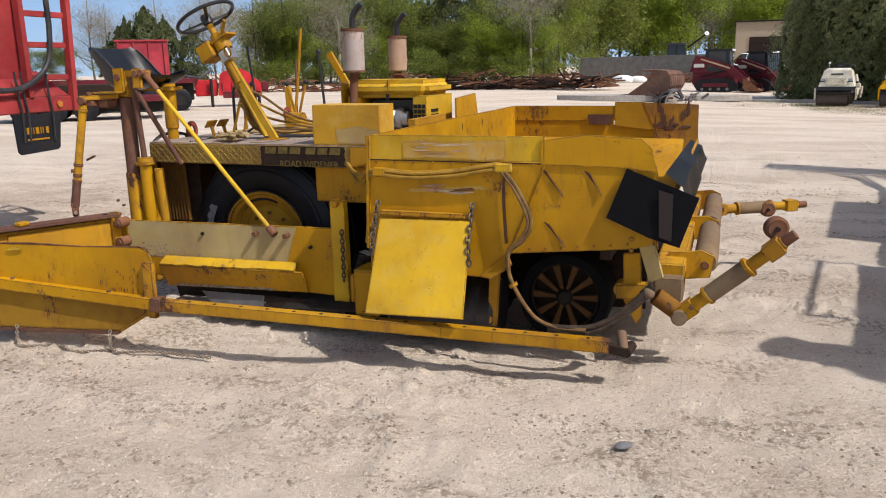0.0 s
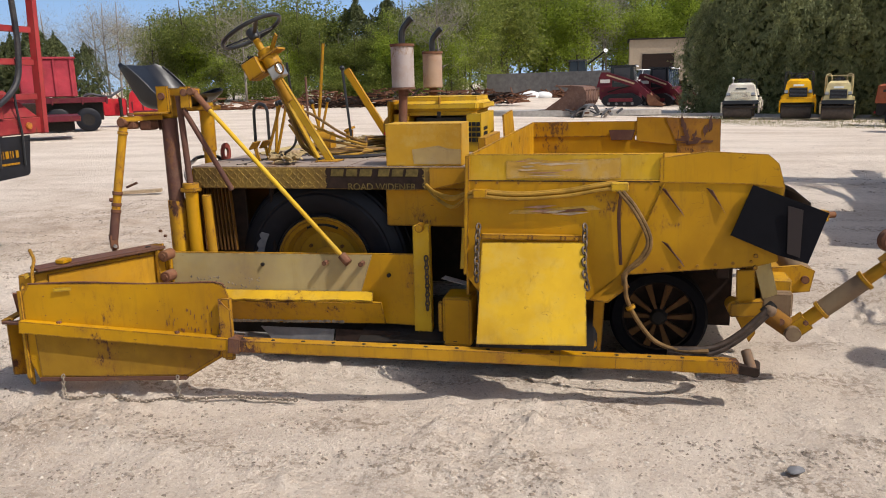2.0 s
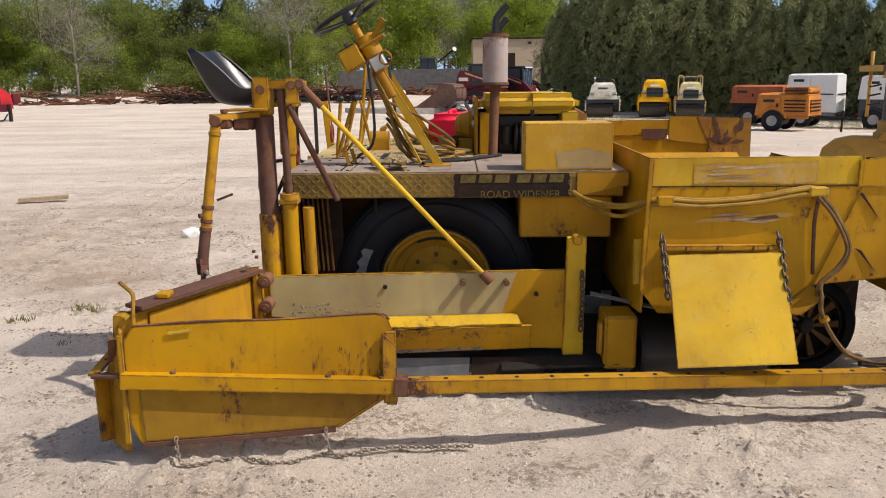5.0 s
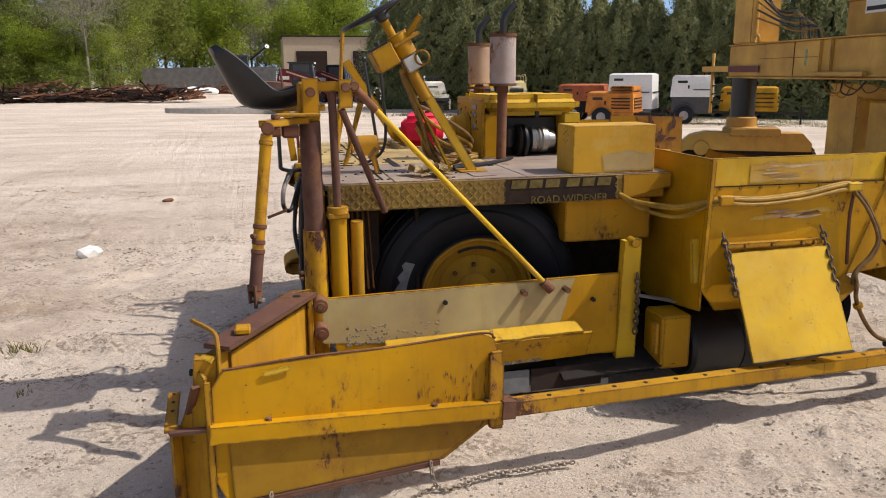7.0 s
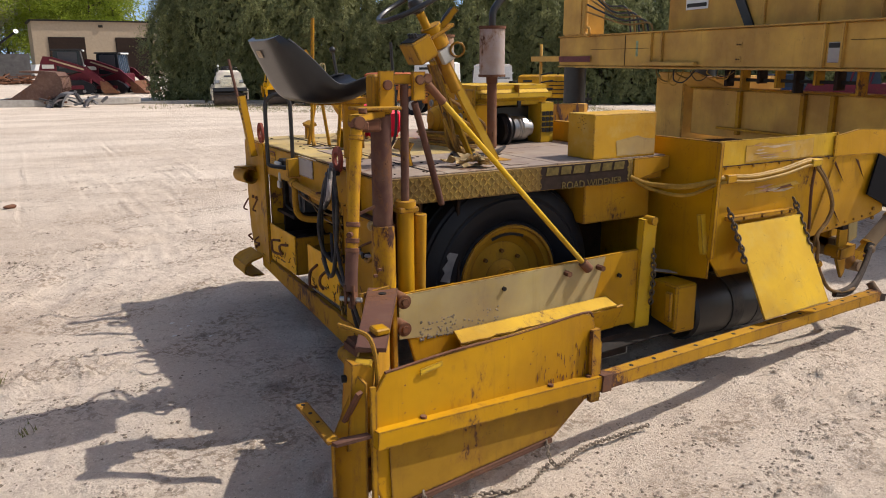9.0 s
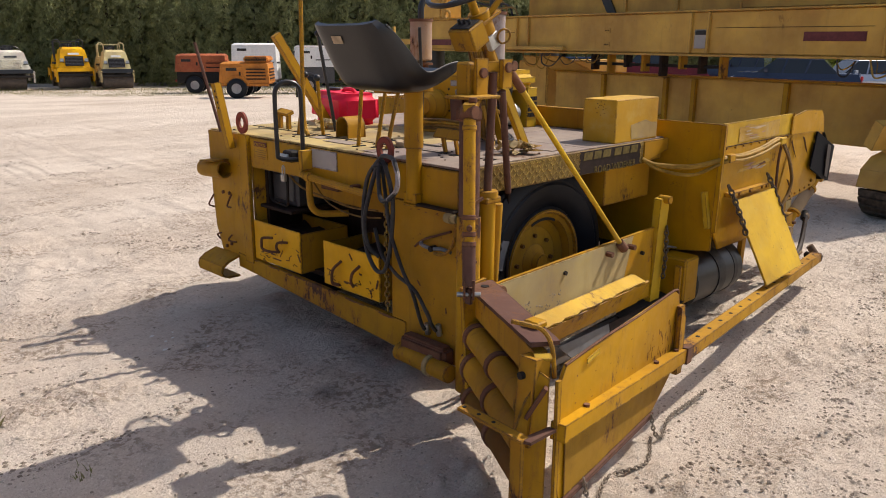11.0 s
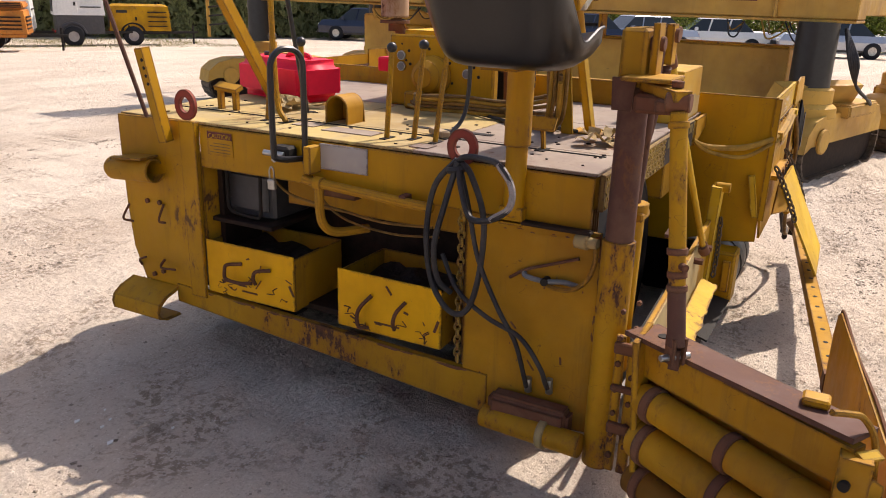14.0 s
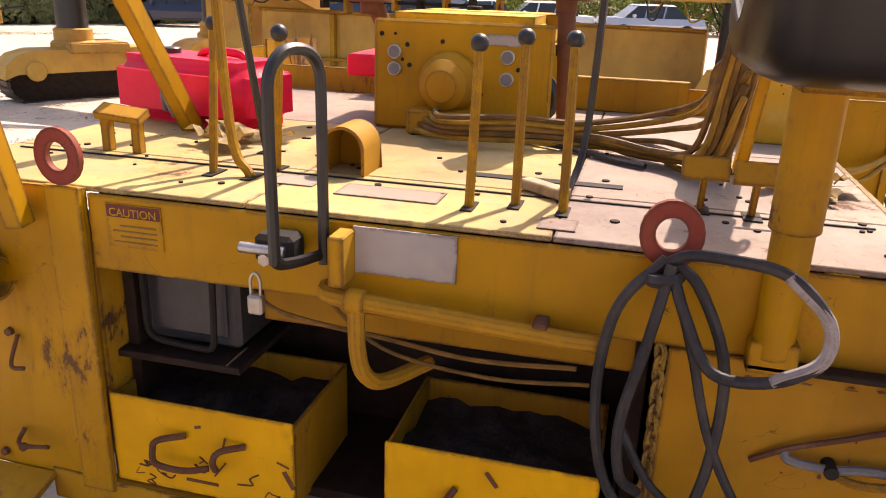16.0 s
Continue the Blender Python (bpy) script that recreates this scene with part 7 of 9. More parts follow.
G("bracket_mark", box(B(), 5.16, 6.25, 0.032, 0.040, 1.655, 1.755, BM), DECAL_RED, "", 0)
G("bracket_post", cyl(B(), L(7.3, -0.15, 0.9), L(7.3, -0.15, 2.0), 0.03, 8), TAN_YEL)
for z in (1.1, 1.25, 1.4):
    G("bracket_rod", cyl(B(), L(7.3, -0.15, z), L(6.8, -0.15, z + 0.05), 0.015, 6), DARK, "", 0)
G("upper_body", box(B(), -0.30, 3.75, -2.3, -0.5, 2.117, 2.95, BM), TAN_YEL, "upper body panels", 0.02)
G("upper_body", box(B(), -3.0, -0.33, -2.2, -0.28, 2.117, 2.86, BM), TAN_YEL, "", 0.02)
G("upper_seam", box(B(), -3.0, -0.33, -0.279, -0.262, 2.36, 2.375, BM), DARK_BROWN, "", 0)
G("upper_seam", box(B(), -0.30, 3.75, -0.498, -0.48, 2.60, 2.62, BM), YEL_DIRTY, "", 0.003)
for a in (0.75, 1.65):
    G("upper_stiffener", box(B(), a, a + 0.05, -0.498, -0.46, 2.12, 2.95, BM), TAN_YEL, "", 0.004)
G("hanging_strap", slab(B(), [L(1.83, -0.47, 2.13), L(1.99, -0.47, 2.13), L(2.30, -0.47, 2.62), L(2.12, -0.47, 2.62)], 0.03), BLACK, "dark rubber strap", 0.003)
sg = G("notice_plate", box(B(), 2.82, 3.32, -0.497, -0.488, 2.42, 2.62, BM), WHITE, "white notice plate with a dark band", 0.002)
G("notice_band", box(B(), 2.85, 3.29, -0.4875, -0.484, 2.455, 2.51, BM), LETTER, "", 0, sg)
G("operator_tower", box(B(), 0.5, 2.7, -1.7, -0.62, 2.955, 3.65, BM), TAN_YEL, "operator station above the beam", 0.02)
G("water_tank", cyl(B(), (2.75, 4.02, 3.0), (3.7, 3.72, 3.0), 0.22, 20), TAN_YEL, "round tank above the leg", 0.02)
G("tank_stand", box(B(), 3.1, 3.3, 3.75, 3.95, 1.6, 2.82), TAN_YEL)
G("hand_rail", tube(B(), [L(-2.0, -0.2, 2.117), L(-2.0, -0.2, 3.03), L(-1.93, -0.2, 3.08), L(-0.45, -0.2, 3.08), L(-0.38, -0.2, 3.03), L(-0.38, -0.2, 2.117)], 0.02, 8, 4), TAN_YEL, "bent hand rail", 0)
G("hand_rail", cyl(B(), L(-1.98, -0.2, 2.6), L(-0.40, -0.2, 2.6), 0.015, 8), TAN_YEL, "", 0)
G("lower_panel", box(B(), -2.3, 3.1, -0.75, -0.55, 0.58, 1.26, BM), TAN_YEL, "long low side panel in shade", 0.012)
for a in (-0.95, 0.38, 0.85, 2.0):
    G("panel_rib", box(B(), a, a + 0.07, -0.548, -0.49, 0.64, 1.25, BM), YEL_DIRTY, "", 0.004)
G("panel_top", box(B(), -2.3, 3.1, -0.78, -0.50, 1.262, 1.285, BM), YEL_DIRTY, "", 0.004)
G("panel_rail", box(B(), 0.9, 2.4, -0.49, -0.44, 0.70, 0.74, BM), YEL_DIRTY, "", 0.004)
G("far_beam", box(B(), -3.0, 6.2, -3.4, -3.0, 1.60, 2.10, BM), TAN_YEL, "rear beam", 0.012)
G("cross_beam", box(B(), -2.9, -2.5, -3.0, -0.46, 1.62, 2.05, BM), TAN_YEL)
G("cross_beam", box(B(), 5.6, 6.0, -3.0, -0.46, 1.62, 2.05, BM), TAN_YEL)
G("hopper_body", box(B(), 3.2, 3.9, -2.4, -0.45, 0.45, 1.42, BM), TAN_YEL, "dark yellow hopper box", 0.02)
G("sloped_cover", slab(B(), [L(2.6, -0.20, 1.50), L(3.5, -0.20, 1.50), L(3.75, -0.55, 1.29), L(2.3, -0.55, 1.29)], 0.02), TAN_YEL, "", 0)
rng3 = random.Random(21)
for k in range(16):
    a, d, r = rng3.choice((rng3.uniform(-2.6, -1.7), rng3.uniform(1.9, 3.3), rng3.uniform(1.9, 3.3))), rng3.uniform(0.06, 0.20), rng3.uniform(0.005, 0.010)
    z, q = rng3.uniform(1.33, 1.47), rng3.uniform(-0.10, 0.06)
    G("hanging_hose", tube(B(), [L(a, 0.0, 1.56), L(a - 0.03, 0.03, 1.50), L(a - d * 0.6, 0.02 + q, z), L(a - d * 1.3, -0.05 + q, z + rng3.uniform(-0.04, 0.05)), L(a - d * 2.0, -0.1, 1.54)], r, 6), (HOSE, HOSE_TAN, HOSE_YEL)[k % 3], "", 0)
for k in range(6):
    a = 3.5 + 0.12 * k
    G("top_hose", tube(B(), [L(a, -0.05, 2.12), L(a + 0.15, -0.05, 2.25 + 0.05 * k), L(a + 0.7, 0.0, 2.25 + 0.07 * k), L(5.3, 0.05, 2.5 + 0.12 * k)], 0.016, 7), HOSE if k % 2 else HOSE_TAN, "", 0)
G("control_lever_rail", box(B(), -0.1, 2.0, -0.30, -0.26, 1.40, 1.44, BM), DARK)
for k in range(8):
    a = -0.2 + 0.31 * k
    G("drop_bracket", box(B(), a, a + 0.05, -0.34, -0.20, 1.28 + 0.05 * (k % 3), 1.556, BM), DARK_BROWN if k % 2 else YEL_DIRTY, "", 0.004)


def crawler(c, ang, length, leg, label):
    m = Matrix.Translation((c[0], c[1], 0)) @ Matrix.Rotation(ang, 4, "Z")
    h, r, w = length / 2, 0.24, 0.46
    pts = [(-h + r + r * math.cos(t), r + 0.01 + r * math.sin(t)) for t in [math.pi / 2 + math.pi * k / 10 for k in range(11)]]
    pts += [(h - r + r * math.cos(t), r + 0.01 + r * math.sin(t)) for t in [-math.pi / 2 + math.pi * k / 10 for k in range(11)]]
    bm = B()
    slab(bm, [m @ Vector((x, 0, z)) for x, z in pts], w * 0.7)
    body = G("crawler_core", bm, DARK_BROWN, label, 0)
    loop = pts + [pts[0]]
    seg = []
    for (x0, z0), (x1, z1) in zip(loop, loop[1:]):
        steps = max(1, round(math.hypot(x1 - x0, z1 - z0) / 0.085))
        seg += [((x0 + (x1 - x0) * i / steps), (z0 + (z1 - z0) * i / steps), x1 - x0, z1 - z0) for i in range(steps)]
    for x, z, dx, dz in seg:
        d = Vector((dx, 0, dz)).normalized() * 0.036
        o = Vector((d.z, 0, -d.x)).normalized() * 0.02
        p = Vector((x, 0, z)) + o
        bm = bar(B(), m @ (p - d), m @ (p + d), w, 0.035, m.to_3x3() @ o)
        G("track_shoe", bm, CHAIN, "", 0, body)
    fp = [(-h - 0.06, 0.30), (-h - 0.02, 0.48), (-h + 0.12, 0.60), (-h + 0.35, 0.66), (h - 0.2, 0.66), (h - 0.05, 0.5), (h - 0.05, 0.36), (-h + 0.1, 0.36)]
    G("track_fender", slab(B(), [m @ Vector((x, 0, z)) for x, z in fp], w + 0.04), TAN_YEL, "rounded tan fender over the track", 0.02)
    G("idler_hub", cyl(B(), m @ Vector((-h + 0.32, w / 2 + 0.02, 0.40)), m @ Vector((-h + 0.32, w / 2 + 0.06, 0.40)), 0.13, 20), TAN_YEL, "", 0.01)
    G("idler_hub", cyl(B(), m @ Vector((-h + 0.32, -w / 2 - 0.02, 0.40)), m @ Vector((-h + 0.32, -w / 2 - 0.06, 0.40)), 0.13, 20), TAN_YEL, "", 0.01)
    lx, ly = leg
    G("leg_base", lathe(B(), (lx, ly, 0.62), (lx, ly, 1.0), [(0, 0.30), (0.10, 0.30), (0.14, 0.25), (0.28, 0.25), (0.30, 0.22)], 24), TAN_YEL, "", 0)
    G("leg_cylinder", cyl(B(), (lx, ly, 0.90), (lx, ly, 1.56), 0.20, 24), BLACK, "black steering leg", 0)
    G("leg_yoke", box(B(), -0.3, 0.5, -0.34, 0.34, 0.60, 0.74, m), TAN_YEL, "", 0.02)


crawler((4.05, 12.35), radians(-30), 2.1, (4.00, 12.45), "crawler track under the leg")
crawler((3.25, 3.85), radians(-18), 2.1, (2.72, 4.05), "crawler track under the leg")
crawler((7.0, 11.8), radians(-20), 2.1, (6.9, 12.0), "crawler track under the leg")
crawler((5.7, 3.0), radians(-20), 2.1, (5.6, 3.1), "crawler track under the leg")
G("leg_arm", slab(B(), [(2.3, 4.3, 0.8), (2.35, 4.4, 0.85), (3.2, 3.7, 0.85), (3.2, 3.6, 0.8)], 0.3), TAN_YEL, "", 0.01)
for k in range(5):
    G("leg_hose", tube(B(), [(2.75 + 0.03 * k, 3.80, 1.5), (2.70, 3.72 - 0.02 * k, 1.2), (2.85, 3.62, 0.95), (3.1, 3.5, 0.8), (3.3 + 0.1 * k, 3.45, 0.72)], 0.016, 7), HOSE, "", 0)

# ---- things round the yard ----
def turn_at(x, y, deg, z=0.0):
    return Matrix.Translation((x, y, z)) @ Matrix.Rotation(radians(deg), 4, "Z")


def hexa(bm, lo, hi, m):
    """A box with a smaller or shifted top: lo and hi are (x0, x1, y0, y1, z)."""
    v = [bm.verts.new(m @ Vector((q[i], q[j], q[4]))) for q in (lo, hi) for i, j in ((0, 2), (1, 2), (1, 3), (0, 3))]
    for f in ((3, 2, 1, 0), (4, 5, 6, 7), (0, 1, 5, 4), (1, 2, 6, 5), (2, 3, 7, 6), (3, 0, 4, 7)):
        bm.faces.new([v[i] for i in f])
    return bm


def wheel_parts(t, m, x, y, r, w, rim_mat, name="wheel"):
    c0, c1 = m @ Vector((x, y - w / 2, r)), m @ Vector((x, y + w / 2, r))
    ty = part(name, lathe(B(), c0, c1, [(0, r * 0.5), (0, r * 0.85), (w * 0.12, r), (w * 0.88, r), (w, r * 0.85), (w, r * 0.5)], 22, True), RUBBER, t)
    part("rim", lathe(B(), c0, c1, [(-0.004, 0.01), (0.012, r * 0.45), (0.0, r * 0.58), (w, r * 0.58), (w - 0.012, r * 0.45), (w + 0.004, 0.01)], 18), rim_mat, ty)


# red trailer with mud flap and ladder
tr = thing("red_trailer", (-7.4, 6.3, 0), "dark red dump trailer with a ladder and black mud flap", "trailer")
flap_t = part("mud_flap", slab(B(), [(-6.78, 5.875, 1.235), (-6.80, 6.50, 1.228), (-6.80, 6.44, 0.865), (-6.795, 6.40, 0.845), (-6.785, 5.93, 0.83), (-6.78, 5.89, 0.86)], 0.014), RUBBER, tr, "black mud flap with worn yellow lettering", 0.003)
for k, (y0, wd, z0, z1) in enumerate(((6.02, 0.035, 1.03, 1.10), (6.07, 0.014, 1.03, 1.10), (6.10, 0.014, 1.03, 1.10), (6.13, 0.045, 1.03, 1.10), (6.19, 0.014, 1.03, 1.10), (6.22, 0.014, 1.03, 1.10),
                                      (6.26, 0.04, 1.03, 1.10), (6.02, 0.28, 0.965, 0.985))):
    part("lettering_bar", slab(B(), [(-6.776, y0, z0), (-6.777, y0 + wd, z0), (-6.777, y0 + wd, z1), (-6.776, y0, z1)], 0.004), YEL, flap_t)
part("rear_beam", box(B(), -7.0, -6.80, 5.2, 6.73, 1.24, 1.40), TRUCK_RED, tr, "", 0.01)
part("rear_cross_plate", slab(B(), [(-6.82, 5.2, 1.40), (-6.82, 6.66, 1.40), (-6.95, 6.40, 1.66), (-6.95, 5.2, 1.70)], 0.02), TRUCK_RED, tr)
for y, x, z, top in ((6.155, -6.82, 1.40, 6.16), (6.70, -6.80, 1.24, 6.79)):
    part("ladder_rail", bar(B(), (x, y, z), (x, top, 3.2), 0.06, 0.075, (1, 0, 0)), TRUCK_RED, tr, "", 0.006)
for z in (1.60, 1.93, 2.24, 2.60, 2.95):
    part("ladder_rung", box(B(), -6.83, -6.79, 6.195, 6.655 + 0.045 * (z - 1.24), z - 0.03, z + 0.03), TRUCK_RED, tr, "", 0.004)
part("dump_body", slab(B(), [(-6.93, 5.0, 1.42), (-6.93, 6.22, 1.45), (-6.90, 6.12, 3.3), (-6.90, 5.0, 3.3)], 0.05), TRUCK_RED, tr, "sloping red body panel", 0.006)
part("dump_side", slab(B(), [(-6.96, 6.19, 1.5), (-11.5, 6.19, 1.5), (-11.5, 6.12, 3.3), (-6.96, 6.12, 3.3)], 0.05), TRUCK_RED, tr, "", 0.006)
part("dump_side", slab(B(), [(-7.2, 5.0, 1.5), (-11.5, 5.0, 1.5), (-11.5, 5.0, 3.3), (-7.0, 5.0, 3.3)], 0.05), TRUCK_RED, tr, "", 0.006)
part("chassis_beam", box(B(), -11.5, -7.0, 5.4, 5.7, 1.0, 1.24), DARK, tr, "", 0.01)
part("air_hose", tube(B(), [(-6.77, 6.42, 3.2), (-6.76, 6.46, 2.4), (-6.75, 6.44, 2.0), (-6.75, 6.36, 1.72), (-6.75, 6.1, 1.53), (-6.75, 5.8, 1.48), (-6.76, 5.2, 1.52)], 0.028, 10), HOSE, tr, "black corrugated air hose")
for y in (5.98, 6.05, 6.36):
    part("wire_run", tube(B(), [(-6.79, y, 1.66), (-6.775, y, 1.40), (-6.775, y + 0.02, 1.24), (-6.77, y, 0.95)], 0.012, 6), BLACK, tr)
part("marker_light", cyl(B(), (-6.80, 6.50, 1.32), (-6.775, 6.50, 1.32), 0.035, 14), ORANGE, tr, "amber marker light", 0.004)
for x in (-8.2, -9.4):
    for y in (5.05, 6.1):
        wheel_parts(tr, Matrix.Identity(4), x, y, 0.5, 0.28, GREY)

# red tipper body and low loader
lt = thing("low_trailer", (-21.6, 22.8, 0), "dark red low-loader trailer with stacked gear", "trailer")
TM = turn_at(-21.6, 22.8, 40)
part("trailer_bed", box(B(), -3.6, 2.2, -1.2, 1.2, 0.62, 0.82, TM), LOADER_RED, lt, "", 0.02)
part("trailer_deck_load", box(B(), -3.4, 1.0, -1.0, 1.0, 0.82, 1.25, TM), DARK_BROWN, lt, "", 0.04)
for x in (-2.6, -1.6, -0.6):
    wheel_parts(lt, TM, x, -1.0, 0.42, 0.3, DARK)
    wheel_parts(lt, TM, x, 1.0, 0.42, 0.3, DARK)
# Dark box added for the deep shade under the bed; rims darkened too.
part("underframe", box(B(), -3.4, 2.0, -0.7, 0.7, 0.30, 0.615, TM), DARK, lt, "", 0.02)
rb = thing("red_dumpster_box", (-23, 28, 0), "bright red ribbed steel box body on a trailer", "container")
RM = turn_at(-24.3, 27.6, 40)
part("box_body", box(B(), -0.65, 1.4, -1.2, 1.2, 1.42, 2.90, RM), BOX_FADED, rb, "", 0.03)
for k in range(4):
    part("box_rib", box(B(), -0.6 + k * 0.60, -0.52 + k * 0.60, -1.27, -1.2, 1.44, 2.88, RM), BOX_FADED, rb, "", 0.01)
part("box_rim", box(B(), -0.7, 1.45, -1.26, -1.16, 2.90, 2.98, RM), BOX_FADED, rb, "", 0.01)
part("trailer_bed", box(B(), -3.4, 2.5, -1.22, 1.22, 1.16, 1.38, RM), LOADER_RED, rb, "dark red flat bed", 0.02)
# Near-black box stands in for the shade beneath the flat bed.
part("box_chassis", box(B(), -3.0, 2.3, -0.9, 0.9, 0.45, 1.155, RM), DARK, rb, "", 0.02)
for x in (-3.0, -1.9, -0.8, 0.4, 1.5, 2.4):
    part("bed_stake", box(B(), x, x + 0.07, -1.27, -1.225, 1.10, 1.40, RM), LOADER_RED, rb, "", 0.006)
part("bed_hose", tube(B(), [RM @ Vector(p) for p in ((1.6, -1.1, 1.43), (1.9, -1.15, 1.50), (2.2, -1.1, 1.43), (2.6, -1.2, 1.40), (3.1, -1.1, 1.70))], 0.05, 7), CASE, rb, "grey hose lying on the bed")
for x in (-2.6, -1.5, 0.6, 1.7):
    wheel_parts(rb, RM, x, -0.95, 0.48, 0.3, DARK)
rm = thing("red_plough", (-22.6, 32.0, 0), "bright red implement with a humped hood on jack stands", "machine")
QM = turn_at(-22.6, 32.0, 33)
part("implement_body", hexa(B(), (-0.55, 1.45, -0.6, 0.6, 0.52), (-0.50, 1.40, -0.6, 0.6, 1.12), QM), BOX_RED, rm, "", 0.06)
part("implement_hood", slab(B(), [QM @ Vector((x, 0, z)) for x, z in ((-0.5, 1.12), (-0.45, 1.45), (-0.30, 1.62), (0.15, 1.76), (0.60, 1.72), (0.95, 1.50), (1.15, 1.28), (1.38, 1.12))], 1.1), BOX_RED, rm, "", 0.05)
part("implement_block", box(B(), -1.60, -0.62, -0.45, 0.45, 0.50, 1.26, QM), BOX_RED, rm, "", 0.04)
part("implement_tongue", box(B(), -2.3, -1.6, -0.15, 0.15, 0.62, 0.80, QM), LOADER_RED, rm, "", 0.02)
part("implement_skirt", box(B(), -0.35, 1.25, -0.63, -0.605, 0.40, 0.70, QM), LOADER_RED, rm, "", 0.01)
for k in range(4):
    part("hood_rib", box(B(), -0.40 + 0.45 * k, -0.34 + 0.45 * k, -0.625, -0.605, 0.72, 1.10, QM), LOADER_RED, rm, "", 0.008)
part("implement_rack", box(B(), 1.45, 1.75, -0.5, 0.5, 0.72, 1.12, QM), LOADER_RED, rm, "", 0.03)
for x in (-0.85, 1.3):
    part("jack_stand", cyl(B(), QM @ Vector((x, -0.66, 0)), QM @ Vector((x, -0.66, 1.3 if x < 0 else 0.7)), 0.075, 10), DARK, rm)
part("hitch_chain", tube(B(), [QM @ Vector(p) for p in ((0.5, -0.62, 0.42), (0.7, -0.7, 0.12), (1.0, -0.7, 0.05), (1.2, -0.65, 0.3))], 0.03, 6), DARK, rm)


# rollers
DRUM = plain("worn_drum_steel", (0.075, 0.06, 0.05), 0.6, vary=0.3, scale=9)
def drum_roller(m, body, label, tall, hood_mat=None):
    t = thing("drum_roller", m.translation, label, "road roller", "rollers along the yard's edge")
    for y in (-0.55, 1.35):
        part("drum", lathe(B(), m @ Vector((-0.62, y, 0.38)), m @ Vector((0.62, y, 0.38)), [(0, 0.05), (0, 0.36), (0.02, 0.38), (1.22, 0.38), (1.24, 0.36), (1.24, 0.05)], 36), DRUM, t, "smooth steel drum")
        for s in (-1, 1):
            part("drum_frame", hexa(B(), (s * 0.67 - 0.03, s * 0.67 + 0.03, y - 0.30, y + 0.30, 0.30), (s * 0.67 - 0.03, s * 0.67 + 0.03, y - 0.42, y + 0.42, 0.74), m), body, t, "", 0.02)
            part("drum_hub", cyl(B(), m @ Vector((s * 0.62, y, 0.38)), m @ Vector((s * 0.72, y, 0.38)), 0.11, 14), DARK, t)
    part("scraper_bar", box(B(), -0.63, 0.63, -0.97, -0.93, 0.50, 0.58, m), DARK, t, "", 0.008)
    part("front_yoke", hexa(B(), (-0.70, 0.70, -0.96, -0.80, 0.66), (-0.64, 0.64, -0.94, -0.80, 0.80), m), body if tall == 1 else BLACK, t, "", 0.02)
    part("chassis", box(B(), -0.52, 0.52, -0.78, 1.75, 0.74, 0.88, m), BLACK, t, "", 0.03)
    part("engine_hood", hexa(B(), (-0.58, 0.58, -0.92, 0.15, 0.80), (-0.44, 0.44, -0.76, 0.12, 1.42), m), body, t, "tapered engine hood", 0.06)
    part("hood_crown", hexa(B(), (-0.43, 0.43, -0.74, 0.10, 1.40), (-0.34, 0.34, -0.60, 0.05, 1.50), m), body, t, "", 0.04)
    part("rear_hood", hexa(B(), (-0.56, 0.56, 0.9, 1.75, 0.86), (-0.48, 0.48, 0.95, 1.62, 1.22), m), body, t, "", 0.06)
    gm = m @ Matrix.Translation((0, -0.885, 1.02)) @ Matrix.Rotation(radians(-14.5), 4, "X")
    part("grille", box(B(), -0.34, 0.34, -0.02, 0.0, -0.17, 0.17, gm), hood_mat or DARK, t, "", 0.004)
    for k in range(6):
        part("grille_slat", box(B(), -0.32, 0.32, -0.034, -0.022, -0.15 + 0.052 * k, -0.13 + 0.052 * k, gm), body if hood_mat else CASE, t)
    part("name_bar", box(B(), -0.20, 0.20, -0.012, -0.002, 0.22, 0.29, gm), WHITE if tall else CASE, t, "", 0.002)
    for x in (-0.45, 0.45):
        part("headlight", box(B(), x - 0.07, x + 0.07, -0.03, -0.001, -0.02, 0.09, gm), STEEL, t, "square headlight", 0.008)
        part("lamp_guard", box(B(), x - 0.085, x + 0.085, -0.024, 0.004, -0.04, -0.022, gm), DARK, t)
    part("seat_cushion", box(B(), -0.25, 0.25, 0.45, 0.85, 1.05, 1.20, m), BLACK, t, "", 0.04)
    part("seat_back", box(B(), -0.24, 0.24, 0.80, 0.90, 1.20, 1.62, m), BLACK, t, "", 0.04)
    part("steering_post", cyl(B(), m @ Vector((0, 0.18, 1.3)), m @ Vector((0, 0.30, 1.58)), 0.035, 8), BLACK, t)
    part("steering_wheel", ring(B(), m @ Vector((0, 0.31, 1.59)), m.to_3x3() @ Vector((0, 0.4, 1)), 0.17, 0.018, 18, 6), BLACK, t)
    part("platform", box(B(), -0.60, 0.60, 0.16, 0.94, 0.90, 0.96, m), DARK, t, "", 0.01)
    for s in (-1, 1):
        part("water_tank", box(B(), s * 0.58 - 0.10, s * 0.58 + 0.10, 0.20, 0.85, 0.62, 0.90, m), body, t, "", 0.03)
    if tall:
        for x in (-0.55, 0.55):
            part("guard_rail", tube(B(), [m @ Vector((x, 0.25, 1.0)), m @ Vector((x, 0.25, 1.62)), m @ Vector((x * 0.9, 0.28, 1.74)), m @ Vector((x * 0.66, 0.30, 1.74)), m @ Vector((x * 0.56, 0.30, 1.62)), m @ Vector((x * 0.56, 0.30, 1.45))], 0.026, 8, 4), BLACK if tall == 1 else body, t)
